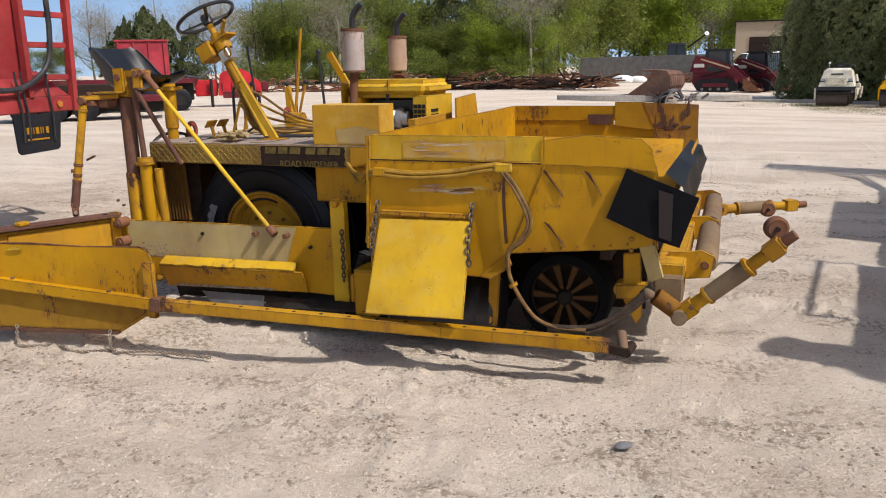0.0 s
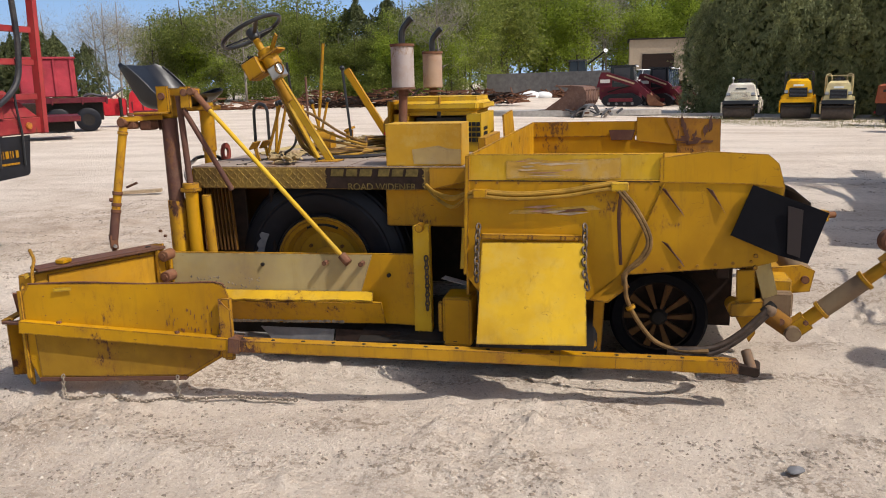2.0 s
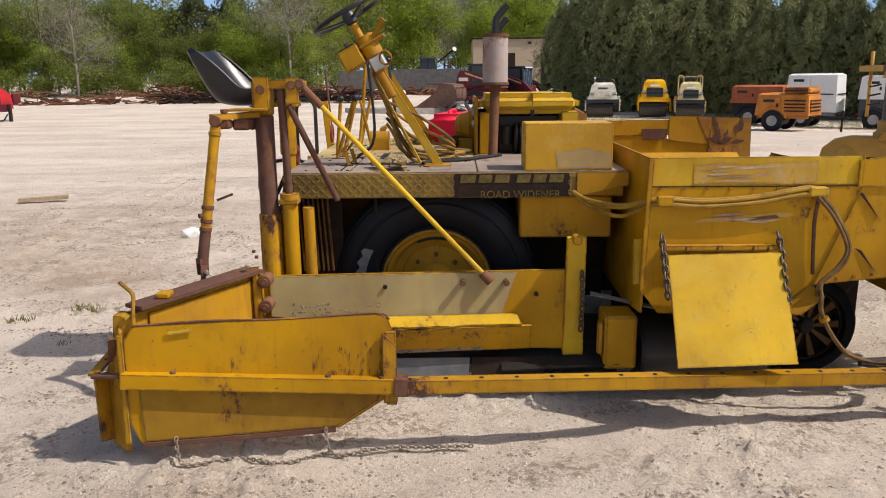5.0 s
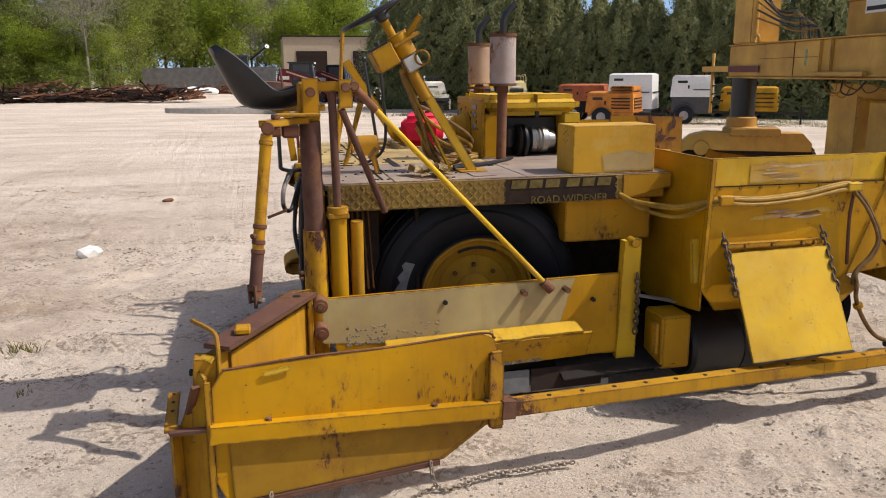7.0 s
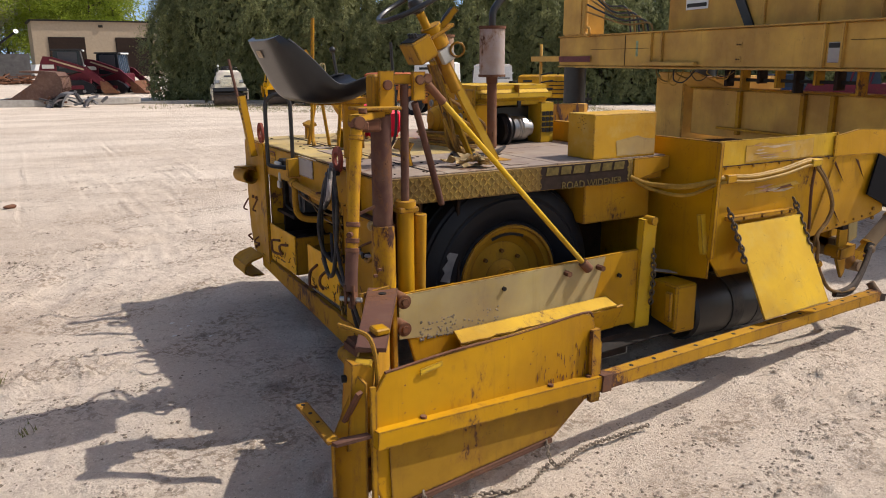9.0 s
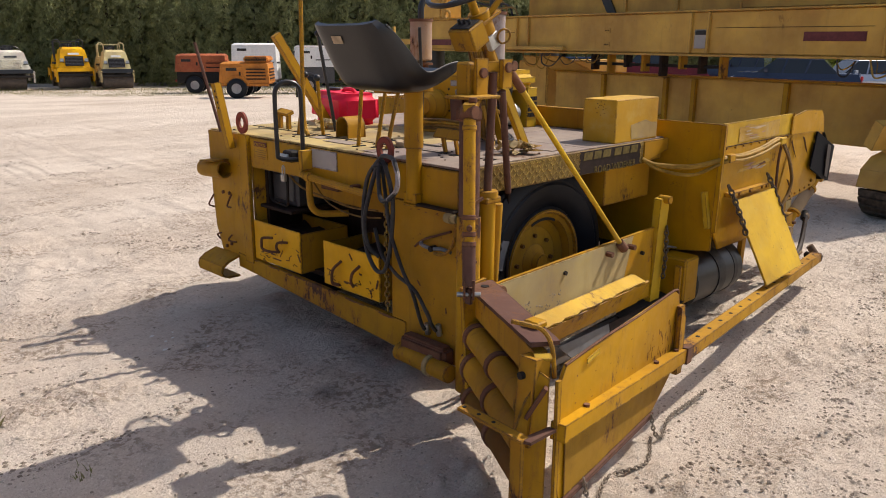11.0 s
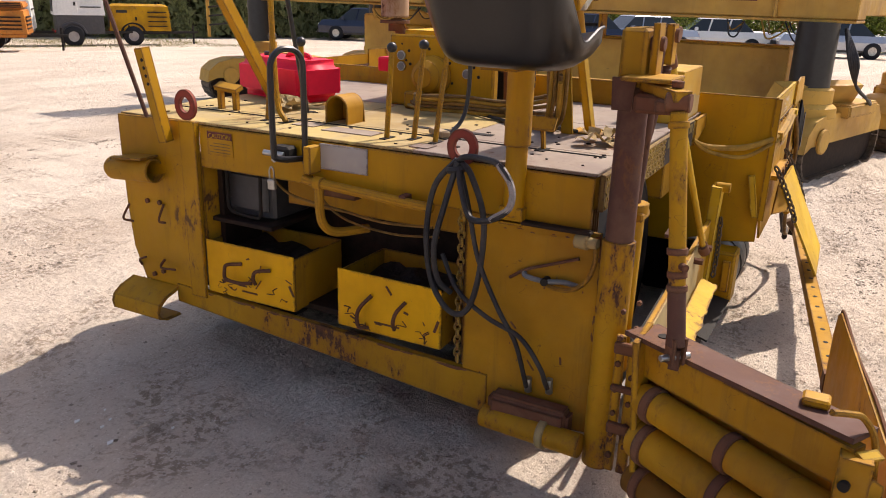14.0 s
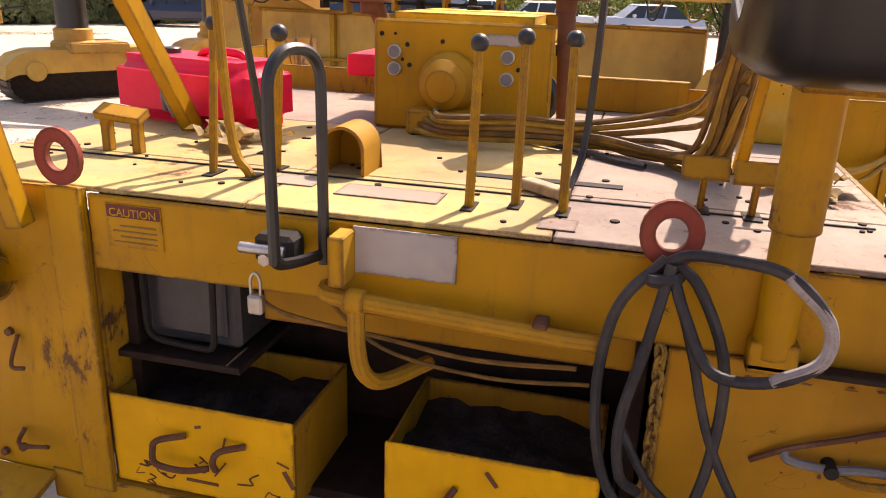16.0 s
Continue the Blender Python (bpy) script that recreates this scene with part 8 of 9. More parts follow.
        part("rear_rail", tube(B(), [m @ Vector((-0.5, 0.95, 1.0)), m @ Vector((-0.5, 0.95, 1.60)), m @ Vector((-0.42, 0.95, 1.68)), m @ Vector((0.42, 0.95, 1.68)), m @ Vector((0.5, 0.95, 1.60)), m @ Vector((0.5, 0.95, 1.0))], 0.022, 8, 4), BLACK if tall == 1 else body, t)
    else:
        part("beacon_post", cyl(B(), m @ Vector((-0.36, 0.0, 1.36)), m @ Vector((-0.36, 0.0, 1.66)), 0.022, 8), STEEL, t)
        part("beacon", ball(B(), m @ Vector((-0.36, 0.0, 1.69)), 0.055, 10), WHITE, t)
        part("rear_rail", tube(B(), [m @ Vector((-0.4, 0.95, 1.0)), m @ Vector((-0.4, 0.95, 1.58)), m @ Vector((0.4, 0.95, 1.58)), m @ Vector((0.4, 0.95, 1.0))], 0.022, 8, 4), BLACK, t)
    return t


drum_roller(turn_at(4.45, 39.0, -12) @ Matrix.Diagonal((1.20, 1.15, 1.12, 1)), CREAM_WHITE, "cream-white double drum roller parked on gravel", 0, CREAM_WHITE)
drum_roller(turn_at(6.75, 38.3, -12) @ Matrix.Diagonal((1.08, 1.1, 1.22, 1)), YEL_FRESH, "bright yellow double drum roller parked on gravel", 1)
drum_roller(turn_at(8.15, 37.2, -14) @ Matrix.Diagonal((0.98, 1.1, 1.14, 1)), CREAM_PALE, "cream and black double drum roller with guard rails", 2)


# towed compressors
def compressor(m, body, lower, label, height, length, slats, lid=None, split=0.55):
    t = thing("towed_compressor", m.translation, label, "compressor", "towed compressors along the trees")
    h = length / 2
    part("housing", hexa(B(), (-h, h, -0.6, 0.6, split), (-h + 0.06, h - 0.05, -0.56, 0.56, height), m), body, t, "", 0.03)
    part("lower_skirt", box(B(), -h + 0.05, h - 0.05, -0.57, 0.57, 0.40, split, m), lower, t, "", 0.02)
    part("housing_lid", hexa(B(), (-h + 0.05, h - 0.04, -0.57, 0.57, height), (-h + 0.16, h - 0.16, -0.48, 0.48, height + 0.06), m), lid or body, t, "", 0.02)
    for k in range(slats):
        z = split + 0.07 + k * (height - split - 0.2) / slats
        part("louvre", box(B(), h - 0.75, h - 0.12, -0.612, -0.585, z, z + 0.035, m), DARK if k % 2 else body, t)
        part("louvre", box(B(), h - 0.02, h + 0.012, -0.45, 0.45, z, z + 0.035, m), DARK if k % 2 else body, t)
    part("door_panel", box(B(), -h + 0.12, -0.05, -0.604, -0.58, split + 0.07, height - 0.08, m), body, t, "", 0.004)
    part("door_handle", box(B(), -0.16, -0.10, -0.616, -0.604, (split + height) / 2 - 0.06, (split + height) / 2 + 0.06, m), DARK, t)
    part("label_bar", box(B(), -h + 0.25, -h + 0.6, -0.612, -0.605, height - 0.22, height - 0.13, m), LETTER, t)
    part("control_window", box(B(), -h - 0.006, -h + 0.05, -0.30, 0.30, split + 0.10, height - 0.14, m), CASE, t, "dark control window", 0.004)
    for y in (-0.62, 0.62):
        wheel_parts(t, m, -0.25, y * 0.92, 0.33, 0.20, GREY_PLATE)
        part("mudguard", tube(B(), [m @ Vector((-0.25 + 0.40 * math.cos(q), y * 0.92, 0.36 + 0.40 * math.sin(q))) for q in (0.15, 0.8, 1.57, 2.34, 2.99)], 0.05, 6, 3), lower, t)
        part("tail_lamp", box(B(), -h - 0.02, -h + 0.02, y * 0.8 - 0.05, y * 0.8 + 0.05, 0.46, 0.53, m), BOX_RED, t)
    part("axle", cyl(B(), m @ Vector((-0.25, -0.6, 0.33)), m @ Vector((-0.25, 0.6, 0.33)), 0.04, 8), DARK, t)
    part("exhaust_stub", cyl(B(), m @ Vector((h - 0.4, 0.2, height)), m @ Vector((h - 0.4, 0.2, height + 0.14)), 0.035, 8), DARK, t)
    for s in (-1, 1):
        part("tow_bar", bar(B(), m @ Vector((h - 0.1, s * 0.35, 0.44)), m @ Vector((h + 0.95, s * 0.03, 0.44)), 0.06, 0.07), DARK, t, "", 0.005)
    part("jack_leg", cyl(B(), m @ Vector((h + 0.8, 0, 0.02)), m @ Vector((h + 0.8, 0, 0.66)), 0.035, 8), DARK, t)
    return t


compressor(turn_at(8.75, 30.2, -36), ORANGE_RED, DARK, "faded red-orange towed compressor", 1.42, 1.9, 5, None, 0.82)
orange_top = compressor(turn_at(7.75, 25.3, -42), ORANGE, ORANGE, "orange towed compressor with open louvres", 1.12, 1.65, 8, None, 0.50)
part("hood_shell", box(B(), 0.0, 0.78, -0.55, 0.55, 1.182, 1.36, turn_at(7.75, 25.3, -42)), ORANGE, orange_top, "", 0.04)
for k in range(3):
    part("louvre", box(B(), 0.06, 0.74, -0.572, -0.552, 1.21 + 0.045 * k, 1.235 + 0.045 * k, turn_at(7.75, 25.3, -42)), DARK, orange_top)
compressor(turn_at(9.9, 28.2, -40), WHITE, GREY, "white towed generator behind the orange one", 1.80, 1.7, 2)
compressor(turn_at(11.7, 27.0, -32), WHITE, CASE, "grey and white towed generator", 1.72, 1.55, 3, GREY_PLATE, 1.0)
compressor(turn_at(13.7, 26.4, -38), YEL, DARK, "yellow towed compressor with dark louvres", 1.32, 2.0, 8, None, 0.50)


# track loaders
def track_loader(m, label):
    t = thing("track_loader", m.translation, label, "track loader", "red track loaders")
    for y in (-0.75, 0.75):
        pts = [(-1.0, 0.30), (-0.85, 0.10), (-0.65, 0.02), (0.80, 0.02), (1.0, 0.12), (1.1, 0.32), (0.95, 0.50), (0.55, 0.70), (-0.6, 0.64), (-0.9, 0.50)]
        track = part("rubber_track", slab(B(), [m @ Vector((x, y, z)) for x, z in pts], 0.36), RUBBER, t, "", 0.02)
        for x in (-0.6, -0.2, 0.2, 0.6):
            part("track_roller", cyl(B(), m @ Vector((x, y - 0.19, 0.16)), m @ Vector((x, y + 0.19, 0.16)), 0.10, 12), GREY, track)
        part("track_frame", box(B(), -0.6, 0.6, y - 0.20, y + 0.20, 0.26, 0.44, m), LOADER_RED, track, "", 0.02)
        part("lift_arm", slab(B(), [m @ Vector((x, y * 1.08, z)) for x, z in ((-1.15, 1.45), (-1.0, 1.78), (-0.6, 1.74), (0.75, 1.28), (1.5, 0.62), (1.46, 0.40), (1.3, 0.42), (0.6, 1.02), (-0.8, 1.48))], 0.14), LOADER_RED, t, "", 0.02)
        part("arm_stripe", slab(B(), [m @ Vector((x, y * 1.08 + math.copysign(0.073, y), z)) for x, z in ((-0.75, 1.60), (-0.7, 1.66), (0.7, 1.20), (0.66, 1.13))], 0.004), STICKER, t, "pale stripe along the arm")
        part("lift_cylinder", cyl(B(), m @ Vector((-0.7, y * 0.92, 0.75)), m @ Vector((0.55, y * 0.92, 1.10)), 0.05, 10), DARK, t)
        part("cab_post", bar(B(), m @ Vector((0.62, y * 0.72, 1.0)), m @ Vector((0.54, y * 0.70, 2.05)), 0.07, 0.07), BLACK, t)
        part("cab_mesh", box(B(), -0.40, 0.42, y * 0.745 - 0.006, y * 0.745 + 0.006, 1.22, 1.98, m), CASE, t)
    part("chassis", box(B(), -1.15, 0.9, -0.55, 0.55, 0.35, 1.05, m), LOADER_RED, t, "", 0.05)
    part("engine_cover", hexa(B(), (-1.3, -0.5, -0.6, 0.6, 1.0), (-1.12, -0.5, -0.5, 0.5, 1.62), m), LOADER_RED, t, "", 0.05)
    part("cab", hexa(B(), (-0.66, 0.66, -0.54, 0.54, 1.0), (-0.58, 0.52, -0.50, 0.50, 2.03), m), GLASS_DARK, t, "dark glazed cab", 0.03)
    part("cab_roof", box(B(), -0.68, 0.66, -0.58, 0.58, 2.035, 2.11, m), BLACK, t, "", 0.02)
    part("work_light", box(B(), 0.665, 0.71, -0.42, 0.42, 2.0, 2.08, m), WHITE, t, "", 0.01)
    for k in range(5):
        part("door_bar", bar(B(), m @ Vector((0.70, -0.40 + 0.2 * k, 1.05)), m @ Vector((0.57, -0.40 + 0.2 * k, 2.0)), 0.02, 0.02), STEEL, t)
    part("bucket_floor", slab(B(), [m @ Vector((x, 0, z)) for x, z in ((1.32, 0.62), (1.42, 0.68), (1.52, 0.28), (2.15, 0.06), (2.1, 0.02), (1.45, 0.06), (1.32, 0.25))], 1.8), RUSTY, t, "", 0.01)
    for s in (-0.92, 0.92):
        part("bucket_side", slab(B(), [m @ Vector((x, s, z)) for x, z in ((1.32, 0.64), (1.62, 0.55), (2.15, 0.06), (1.45, 0.05), (1.32, 0.25))], 0.04), RUSTY, t)
    part("maker_bar", box(B(), -1.1, -0.6, -0.612, -0.59, 1.22, 1.40, m), WHITE, t)
    return t


track_loader(turn_at(-0.95, 58.4, -8) @ Matrix.Scale(1.38, 4), "dark red track loader with its bucket down")
track_loader(turn_at(2.0, 60.6, -34) @ Matrix.Scale(1.33, 4), "dark red track loader parked beside its twin")

# slabs, buckets, kerb
rg = random.Random(63)
for x, y, rx, ry, h in ((-5.2, 40.2, 3.0, 1.1, 0.30), (-1.6, 43.0, 2.6, 0.9, 0.28)):
    n = 18
    bm = slab(B(), [(x + rx * math.cos(2 * math.pi * i / n) * rg.uniform(0.85, 1.1), y + ry * math.sin(2 * math.pi * i / n) * rg.uniform(0.8, 1.1), h / 2) for i in range(n)], h)
    tagged(part("concrete_slab", bm, CONCRETE, None, "", 0.04), "broken pale concrete slab lying on gravel", "slab")
bk = thing("loader_bucket", (-4.3, 39.4, 0), "rusty toothed loader bucket lying on a slab", "bucket")
KM = turn_at(-3.7, 40.4, -14, 0.28)
SHELL = ((-1.3, 0.0), (-0.2, 0.02), (0.6, 0.03), (1.02, 0.18), (1.22, 0.52), (1.2, 0.92), (1.03, 1.16), (0.4, 1.23), (-0.4, 1.25), (-0.4, 1.19), (0.3, 1.14), (0.74, 0.98), (0.86, 0.68), (0.7, 0.34), (0.3, 0.19), (-0.5, 0.1), (-1.3, 0.045))
part("bucket_shell", slab(B(), [KM @ Vector((x, 0, z)) for x, z in SHELL], 2.1), BUCKET_RUST, bk, "", 0.01)
for y in (-1.07, 1.07):
    part("bucket_side", slab(B(), [KM @ Vector((x, y, z)) for x, z in ((-1.0, 0.0), (0.6, 0.02), (1.04, 0.17), (1.24, 0.52), (1.22, 0.92), (1.04, 1.18), (0.4, 1.25), (0.1, 0.75))], 0.04), BUCKET_RUST, bk)
for k in range(7):
    part("bucket_tooth", bar(B(), KM @ Vector((-1.28, -0.9 + 0.3 * k, 0.025)), KM @ Vector((-1.52, -0.9 + 0.3 * k, 0.01)), 0.09, 0.05), STEEL, bk)
    part("bucket_rib", bar(B(), KM @ Vector((1.20, -0.9 + 0.3 * k, 0.35)), KM @ Vector((1.16, -0.9 + 0.3 * k, 1.02)), 0.05, 0.09), BUCKET_RUST, bk)
sc = thing("scrap_attachment", (-2.4, 38.8, 0), "heap of grey and black machine attachments", "attachment")
for k in range(16):
    a = Vector((-2.4 + rg.uniform(-1.2, 1.3), 38.9 + rg.uniform(-0.5, 0.5), rg.uniform(0.05, 0.45)))
    b = a + Vector((rg.uniform(-0.9, 0.9), rg.uniform(-0.3, 0.3), rg.uniform(-0.02, 0.35)))
    b.z = max(b.z, 0.06)
    part("attachment_arm", bar(B(), a, b, rg.uniform(0.06, 0.16), rg.uniform(0.05, 0.12)), (BLACK, CASE, GREY, RUSTY)[k % 4], sc, "", 0.01)
for k in range(5):
    c = Vector((-2.4 + rg.uniform(-1.1, 1.1), 38.7 + rg.uniform(-0.3, 0.4), 0.0))
    w, h, q = rg.uniform(0.35, 0.6), rg.uniform(0.35, 0.75), rg.uniform(-0.4, 0.4)
    arc = [(-w, 0.03), (-w * 0.8, h * 0.5), (-w * 0.3, h * 0.9), (w * 0.3, h), (w * 0.35, h * 0.9), (-w * 0.2, h * 0.78), (-w * 0.66, h * 0.42), (-w * 0.88, 0.03)]
    part("curved_plate", slab(B(), [c + Vector((x * math.cos(q), x * math.sin(q), z)) for x, z in arc], 0.7), (GREY, GREY_PLATE, CASE)[k % 3], sc, "bent grey steel plate", 0.01)
for x0, y0, x1, y1 in ((0.0, 44.0, 4.2, 43.2), (4.4, 43.1, 11.5, 39.2), (11.7, 39.1, 20.0, 34.0)):
    tagged(part("kerb", bar(B(), (x0, y0, 0.07), (x1, y1, 0.07), 0.35, 0.16), CONCRETE, None, "", 0.02), "low concrete kerb along the yard's edge", "kerb", kind="structure")

# building, retaining wall, dish, cars
bd = thing("block_building", (8.0, 135, 0), "flat-roofed tan block building with dark bay doors", "building")
part("wall", box(B(), 0.1, 21.0, 130.0, 142.0, 0, 7.9), STUCCO, bd, "", 0.01)
part("roof", box(B(), -0.2, 21.3, 129.7, 142.3, 7.9, 8.12), DARK, bd, "dark roof edge", 0.01)
for x0, x1 in ((2.1, 7.0), (11.2, 16.1)):
    dr = part("bay_door", box(B(), x0, x1, 129.90, 129.985, 0.0, 5.7), DARK, bd, "dark roll-up door")
    for k in range(6):
        part("door_panel", box(B(), x0 + 0.06, x1 - 0.06, 129.86, 129.895, 0.1 + k * 0.93, 0.97 + k * 0.93), DARK_BROWN, dr)
part("wall_lamp", box(B(), 9.0, 9.6, 129.75, 129.985, 7.1, 7.45), DARK, bd, "", 0.01)
rw = thing("retaining_wall", (-9, 85, 0), "long dark concrete retaining wall behind scrap", "wall", kind="structure")
for k in range(6):
    part("wall_block", box(B(), -15.4 + k * 2.2, -13.205 + k * 2.2, 85.0, 85.8, 0, 2.52 + 0.02 * k), ASPHALT_WALL, rw, "", 0.01)
ds = thing("dish_mast", (-5.0, 92, 0), "dark green tractor with a white dish on its mast", "tractor")
DM = turn_at(-5.0, 92.0, 0) @ Matrix.Scale(1.4, 4)
part("mast", cyl(B(), DM @ Vector((0.1, 0, 2.5)), DM @ Vector((1.5, 0, 3.55)), 0.10, 8), DARK, ds)
part("dish", lathe(B(), DM @ Vector((1.5, 0, 3.55)), DM @ Vector((1.6, -0.4, 3.75)), [(0, 0.04), (0.04, 0.16), (0.05, 0.24), (0.06, 0.24), (0.06, 0.14), (0.05, 0.0)], 20), WHITE, ds)
part("engine_bonnet", hexa(B(), (0.1, 2.1, -0.5, 0.5, 1.0), (0.2, 2.0, -0.42, 0.42, 1.75), DM), CASE, ds, "", 0.06)
part("cab", hexa(B(), (-1.5, 0.1, -0.75, 0.75, 1.2), (-1.3, -0.1, -0.62, 0.62, 2.75), DM), GLASS_DARK, ds, "dark glazed cab", 0.05)
part("cab_roof", box(B(), -1.45, 0.05, -0.72, 0.72, 2.752, 2.88, DM), CASE, ds, "", 0.04)
for x in (-1.42, -0.7, 0.02):
    part("cab_post", bar(B(), DM @ Vector((x, -0.76, 1.2)), DM @ Vector((x * 0.9, -0.64, 2.75)), 0.07, 0.07), BLACK, ds)
for x, r in ((-0.9, 0.75), (1.6, 0.5)):
    for y in (-0.85, 0.85):
        wheel_parts(ds, DM, x, y, r, 0.4, GREY)


def car(m, body, label, pickup=False):
    t = thing("parked_car", m.translation, label, "car", "parked cars behind the machine")
    high = 1.12 if pickup else 0.92
    part("body", hexa(hexa(B(), (-2.2, 2.2, -0.86, 0.86, 0.34), (-2.25, 2.22, -0.89, 0.89, 0.66), m), (-2.25, 2.22, -0.89, 0.89, 0.662), (-2.05, 2.1, -0.80, 0.80, high), m), body, t, "", 0.05)
    x0, x1, y = (-1.25, 0.55, 0.80) if pickup else (-1.35, 1.45, 0.78)
    top = high + (0.62 if pickup else 0.50)
    part("cabin", hexa(B(), (x0, x1, -y, y, high), (x0 + 0.62, x1 - (0.15 if pickup else 0.55), -y + 0.16, y - 0.16, top), m), GLASS_DARK, t, "tinted windows all round", 0.03)
    part("roof", hexa(B(), (x0 + 0.60, x1 - (0.13 if pickup else 0.53), -y + 0.14, y - 0.14, top), (x0 + 0.72, x1 - (0.22 if pickup else 0.66), -y + 0.2, y - 0.2, top + 0.05), m), body, t, "", 0.02)
    for x in (x0 + 0.75, x0 + 1.45) if pickup else (x0 + 0.95, x0 + 1.75):
        for s in (-1, 1):
            part("pillar", bar(B(), m @ Vector((x - 0.05, s * (y + 0.004), high)), m @ Vector((x + 0.08, s * (y - 0.155), top)), 0.05, 0.06), body, t)
    for s in (-1, 1):
        part("headlight", box(B(), -2.27, -2.15, s * 0.62 - 0.18, s * 0.62 + 0.18, 0.62, 0.76, m), WHITE, t, "", 0.02)
        part("tail_light", box(B(), 2.12, 2.24, s * 0.68 - 0.14, s * 0.68 + 0.14, 0.64, 0.80, m), BOX_RED, t, "", 0.02)
        part("door_mirror", box(B(), x0 + 0.28, x0 + 0.42, s * 0.98 - 0.08, s * 0.98 + 0.08, high + 0.02, high + 0.16, m), body, t, "", 0.02)
        part("sill", box(B(), -1.0, 1.0, s * 0.88 - 0.02, s * 0.88 + 0.02, 0.28, 0.36, m), BLACK, t)
    part("grille", box(B(), -2.262, -2.245, -0.42, 0.42, 0.46, 0.62, m), STEEL if pickup else DARK, t, "", 0.004)
    part("bumper", box(B(), -2.32, -2.2, -0.84, 0.84, 0.34, 0.46, m), BLACK, t, "", 0.02)
    for x in (-1.38, 1.38):
        for y2 in (-0.80, 0.80):
            wheel_parts(t, m, x, y2, 0.34, 0.22, STEEL)
    return t


car(turn_at(24.5, 13.7, -74), CAR_BLUE, "dark blue parked saloon car")
car(turn_at(27.1, 12.0, -45), CAR_SILVER, "clean silver parked saloon car")
car(turn_at(24.9, 20.0, -60), LOADER_RED, "dark maroon parked pickup", True)
car(turn_at(28.8, 17.2, -80), CAR_BLUE, "dark pickup with a bright grille", True)
car(turn_at(30.5, 9.6, -70), WHITE, "plain white parked saloon car")
car(turn_at(33.0, 13.8, -60), CAR_BLUE, "dark blue parked saloon car")
car(turn_at(30.5, 5.0, -70), CAR_SILVER, "clean silver parked saloon car")
car(turn_at(25.5, 24.5, -70), CAR_BLUE, "dark blue parked saloon car")

car(turn_at(2.0, 100.0, 10) @ Matrix.Scale(1.7, 4), WHITE, "plain white high-sided van before the building", True)

# scrap piles
def scrap_pile(x0, y0, x1, y1, count, high, seed, label):
    rg = random.Random(seed)
    bm = B()
    for k in range(count):
        f = rg.random()
        c = Vector((x0 + (x1 - x0) * f, y0 + (y1 - y0) * f + rg.gauss(0, 0.8), rg.random() ** 1.6 * high * (0.5 + 0.5 * math.sin(f * 9 + seed) ** 2) + 0.05))
        d = Vector((rg.gauss(0, 1), rg.gauss(0, 0.6), rg.gauss(0, 0.13))).normalized() * rg.uniform(0.2, 1.0)
        if c.z - abs(d.z) < 0.02:
            c.z = abs(d.z) + 0.03
        bar(bm, c - d, c + d, rg.uniform(0.04, 0.16), rg.uniform(0.04, 0.12))
    ob = part("scrap_pile", bm, RUSTY if seed % 2 else DARK_BROWN, None, "", 0)
    return tagged(ob, label, "scrap pile", kind="stuff")


scrap_pile(-24, 54.5, -8, 57.0, 420, 1.2, 1, "long pile of rusty scrap steel")
scrap_pile(-23, 53.8, -9, 56.0, 260, 0.9, 2, "pile of dark scrap bars")
scrap_pile(-9, 82.0, -2, 83.0, 200, 0.8, 3, "low pile of rusty scrap")
scrap_pile(-48, 50, -24, 54, 260, 1.0, 5, "pile of rusty scrap among trees")
for k, (x, y, s) in enumerate(((-10.1, 79.0, 0.85), (-8.7, 79.4, 0.75))):
    bm = B()
    bmesh.ops.create_icosphere(bm, subdivisions=2, radius=s, matrix=Matrix.Translation((x, y, s * 0.3)) @ Matrix.Diagonal((1.3, 1, 0.55, 1)))
    for v in bm.verts:
        v.co += Vector((noise.noise(v.co * 2), noise.noise(v.co * 2 + Vector((9, 0, 0))), noise.noise(v.co * 2 + Vector((0, 9, 0))))) * 0.12 * s
        v.co.z = max(v.co.z, 0.0)
    tagged(part("white_sack", bm, WHITE, None), "pale bulging sack beside the scrap", "sack")


# small things on the gravel
for x, y, s, mat, name, label in ((-5.68, 8.35, 0.085, WHITE, "block", "white broken block lying on gravel"), (-0.368, 3.152, 0.030, GREY, "flat_stone", "flat dark stone on gravel"),
                                  (-6.4, 4.3, 0.04, STONE, "stone", "grey stone on gravel"), (-5.3, 11.5, 0.06, RUSTY, "rusty_lump", "rusty lump on gravel")):
    bm = B()
    bmesh.ops.create_icosphere(bm, subdivisions=2, radius=s, matrix=Matrix.Translation((x, y, s * 0.35)) @ Matrix.Rotation(0.5, 4, "Z") @ Matrix.Diagonal((1.4, 0.9, 0.75 if name == "block" else 0.4, 1)))
    for v in bm.verts:
        v.co += Vector((noise.noise(v.co * 20), noise.noise(v.co * 20 + Vector((9, 0, 0))), noise.noise(v.co * 20 + Vector((0, 9, 0))))) * 0.25 * s
    tagged(part(name, bm, mat, None, "", 0, 20), label, "stone")
pk = part("plank", bar(B(), (-8.9, 10.75, 0.03), (-8.3, 10.95, 0.05), 0.12, 0.05), WOOD, None, "", 0.004)
tagged(pk, "short pale plank lying on gravel", "plank")

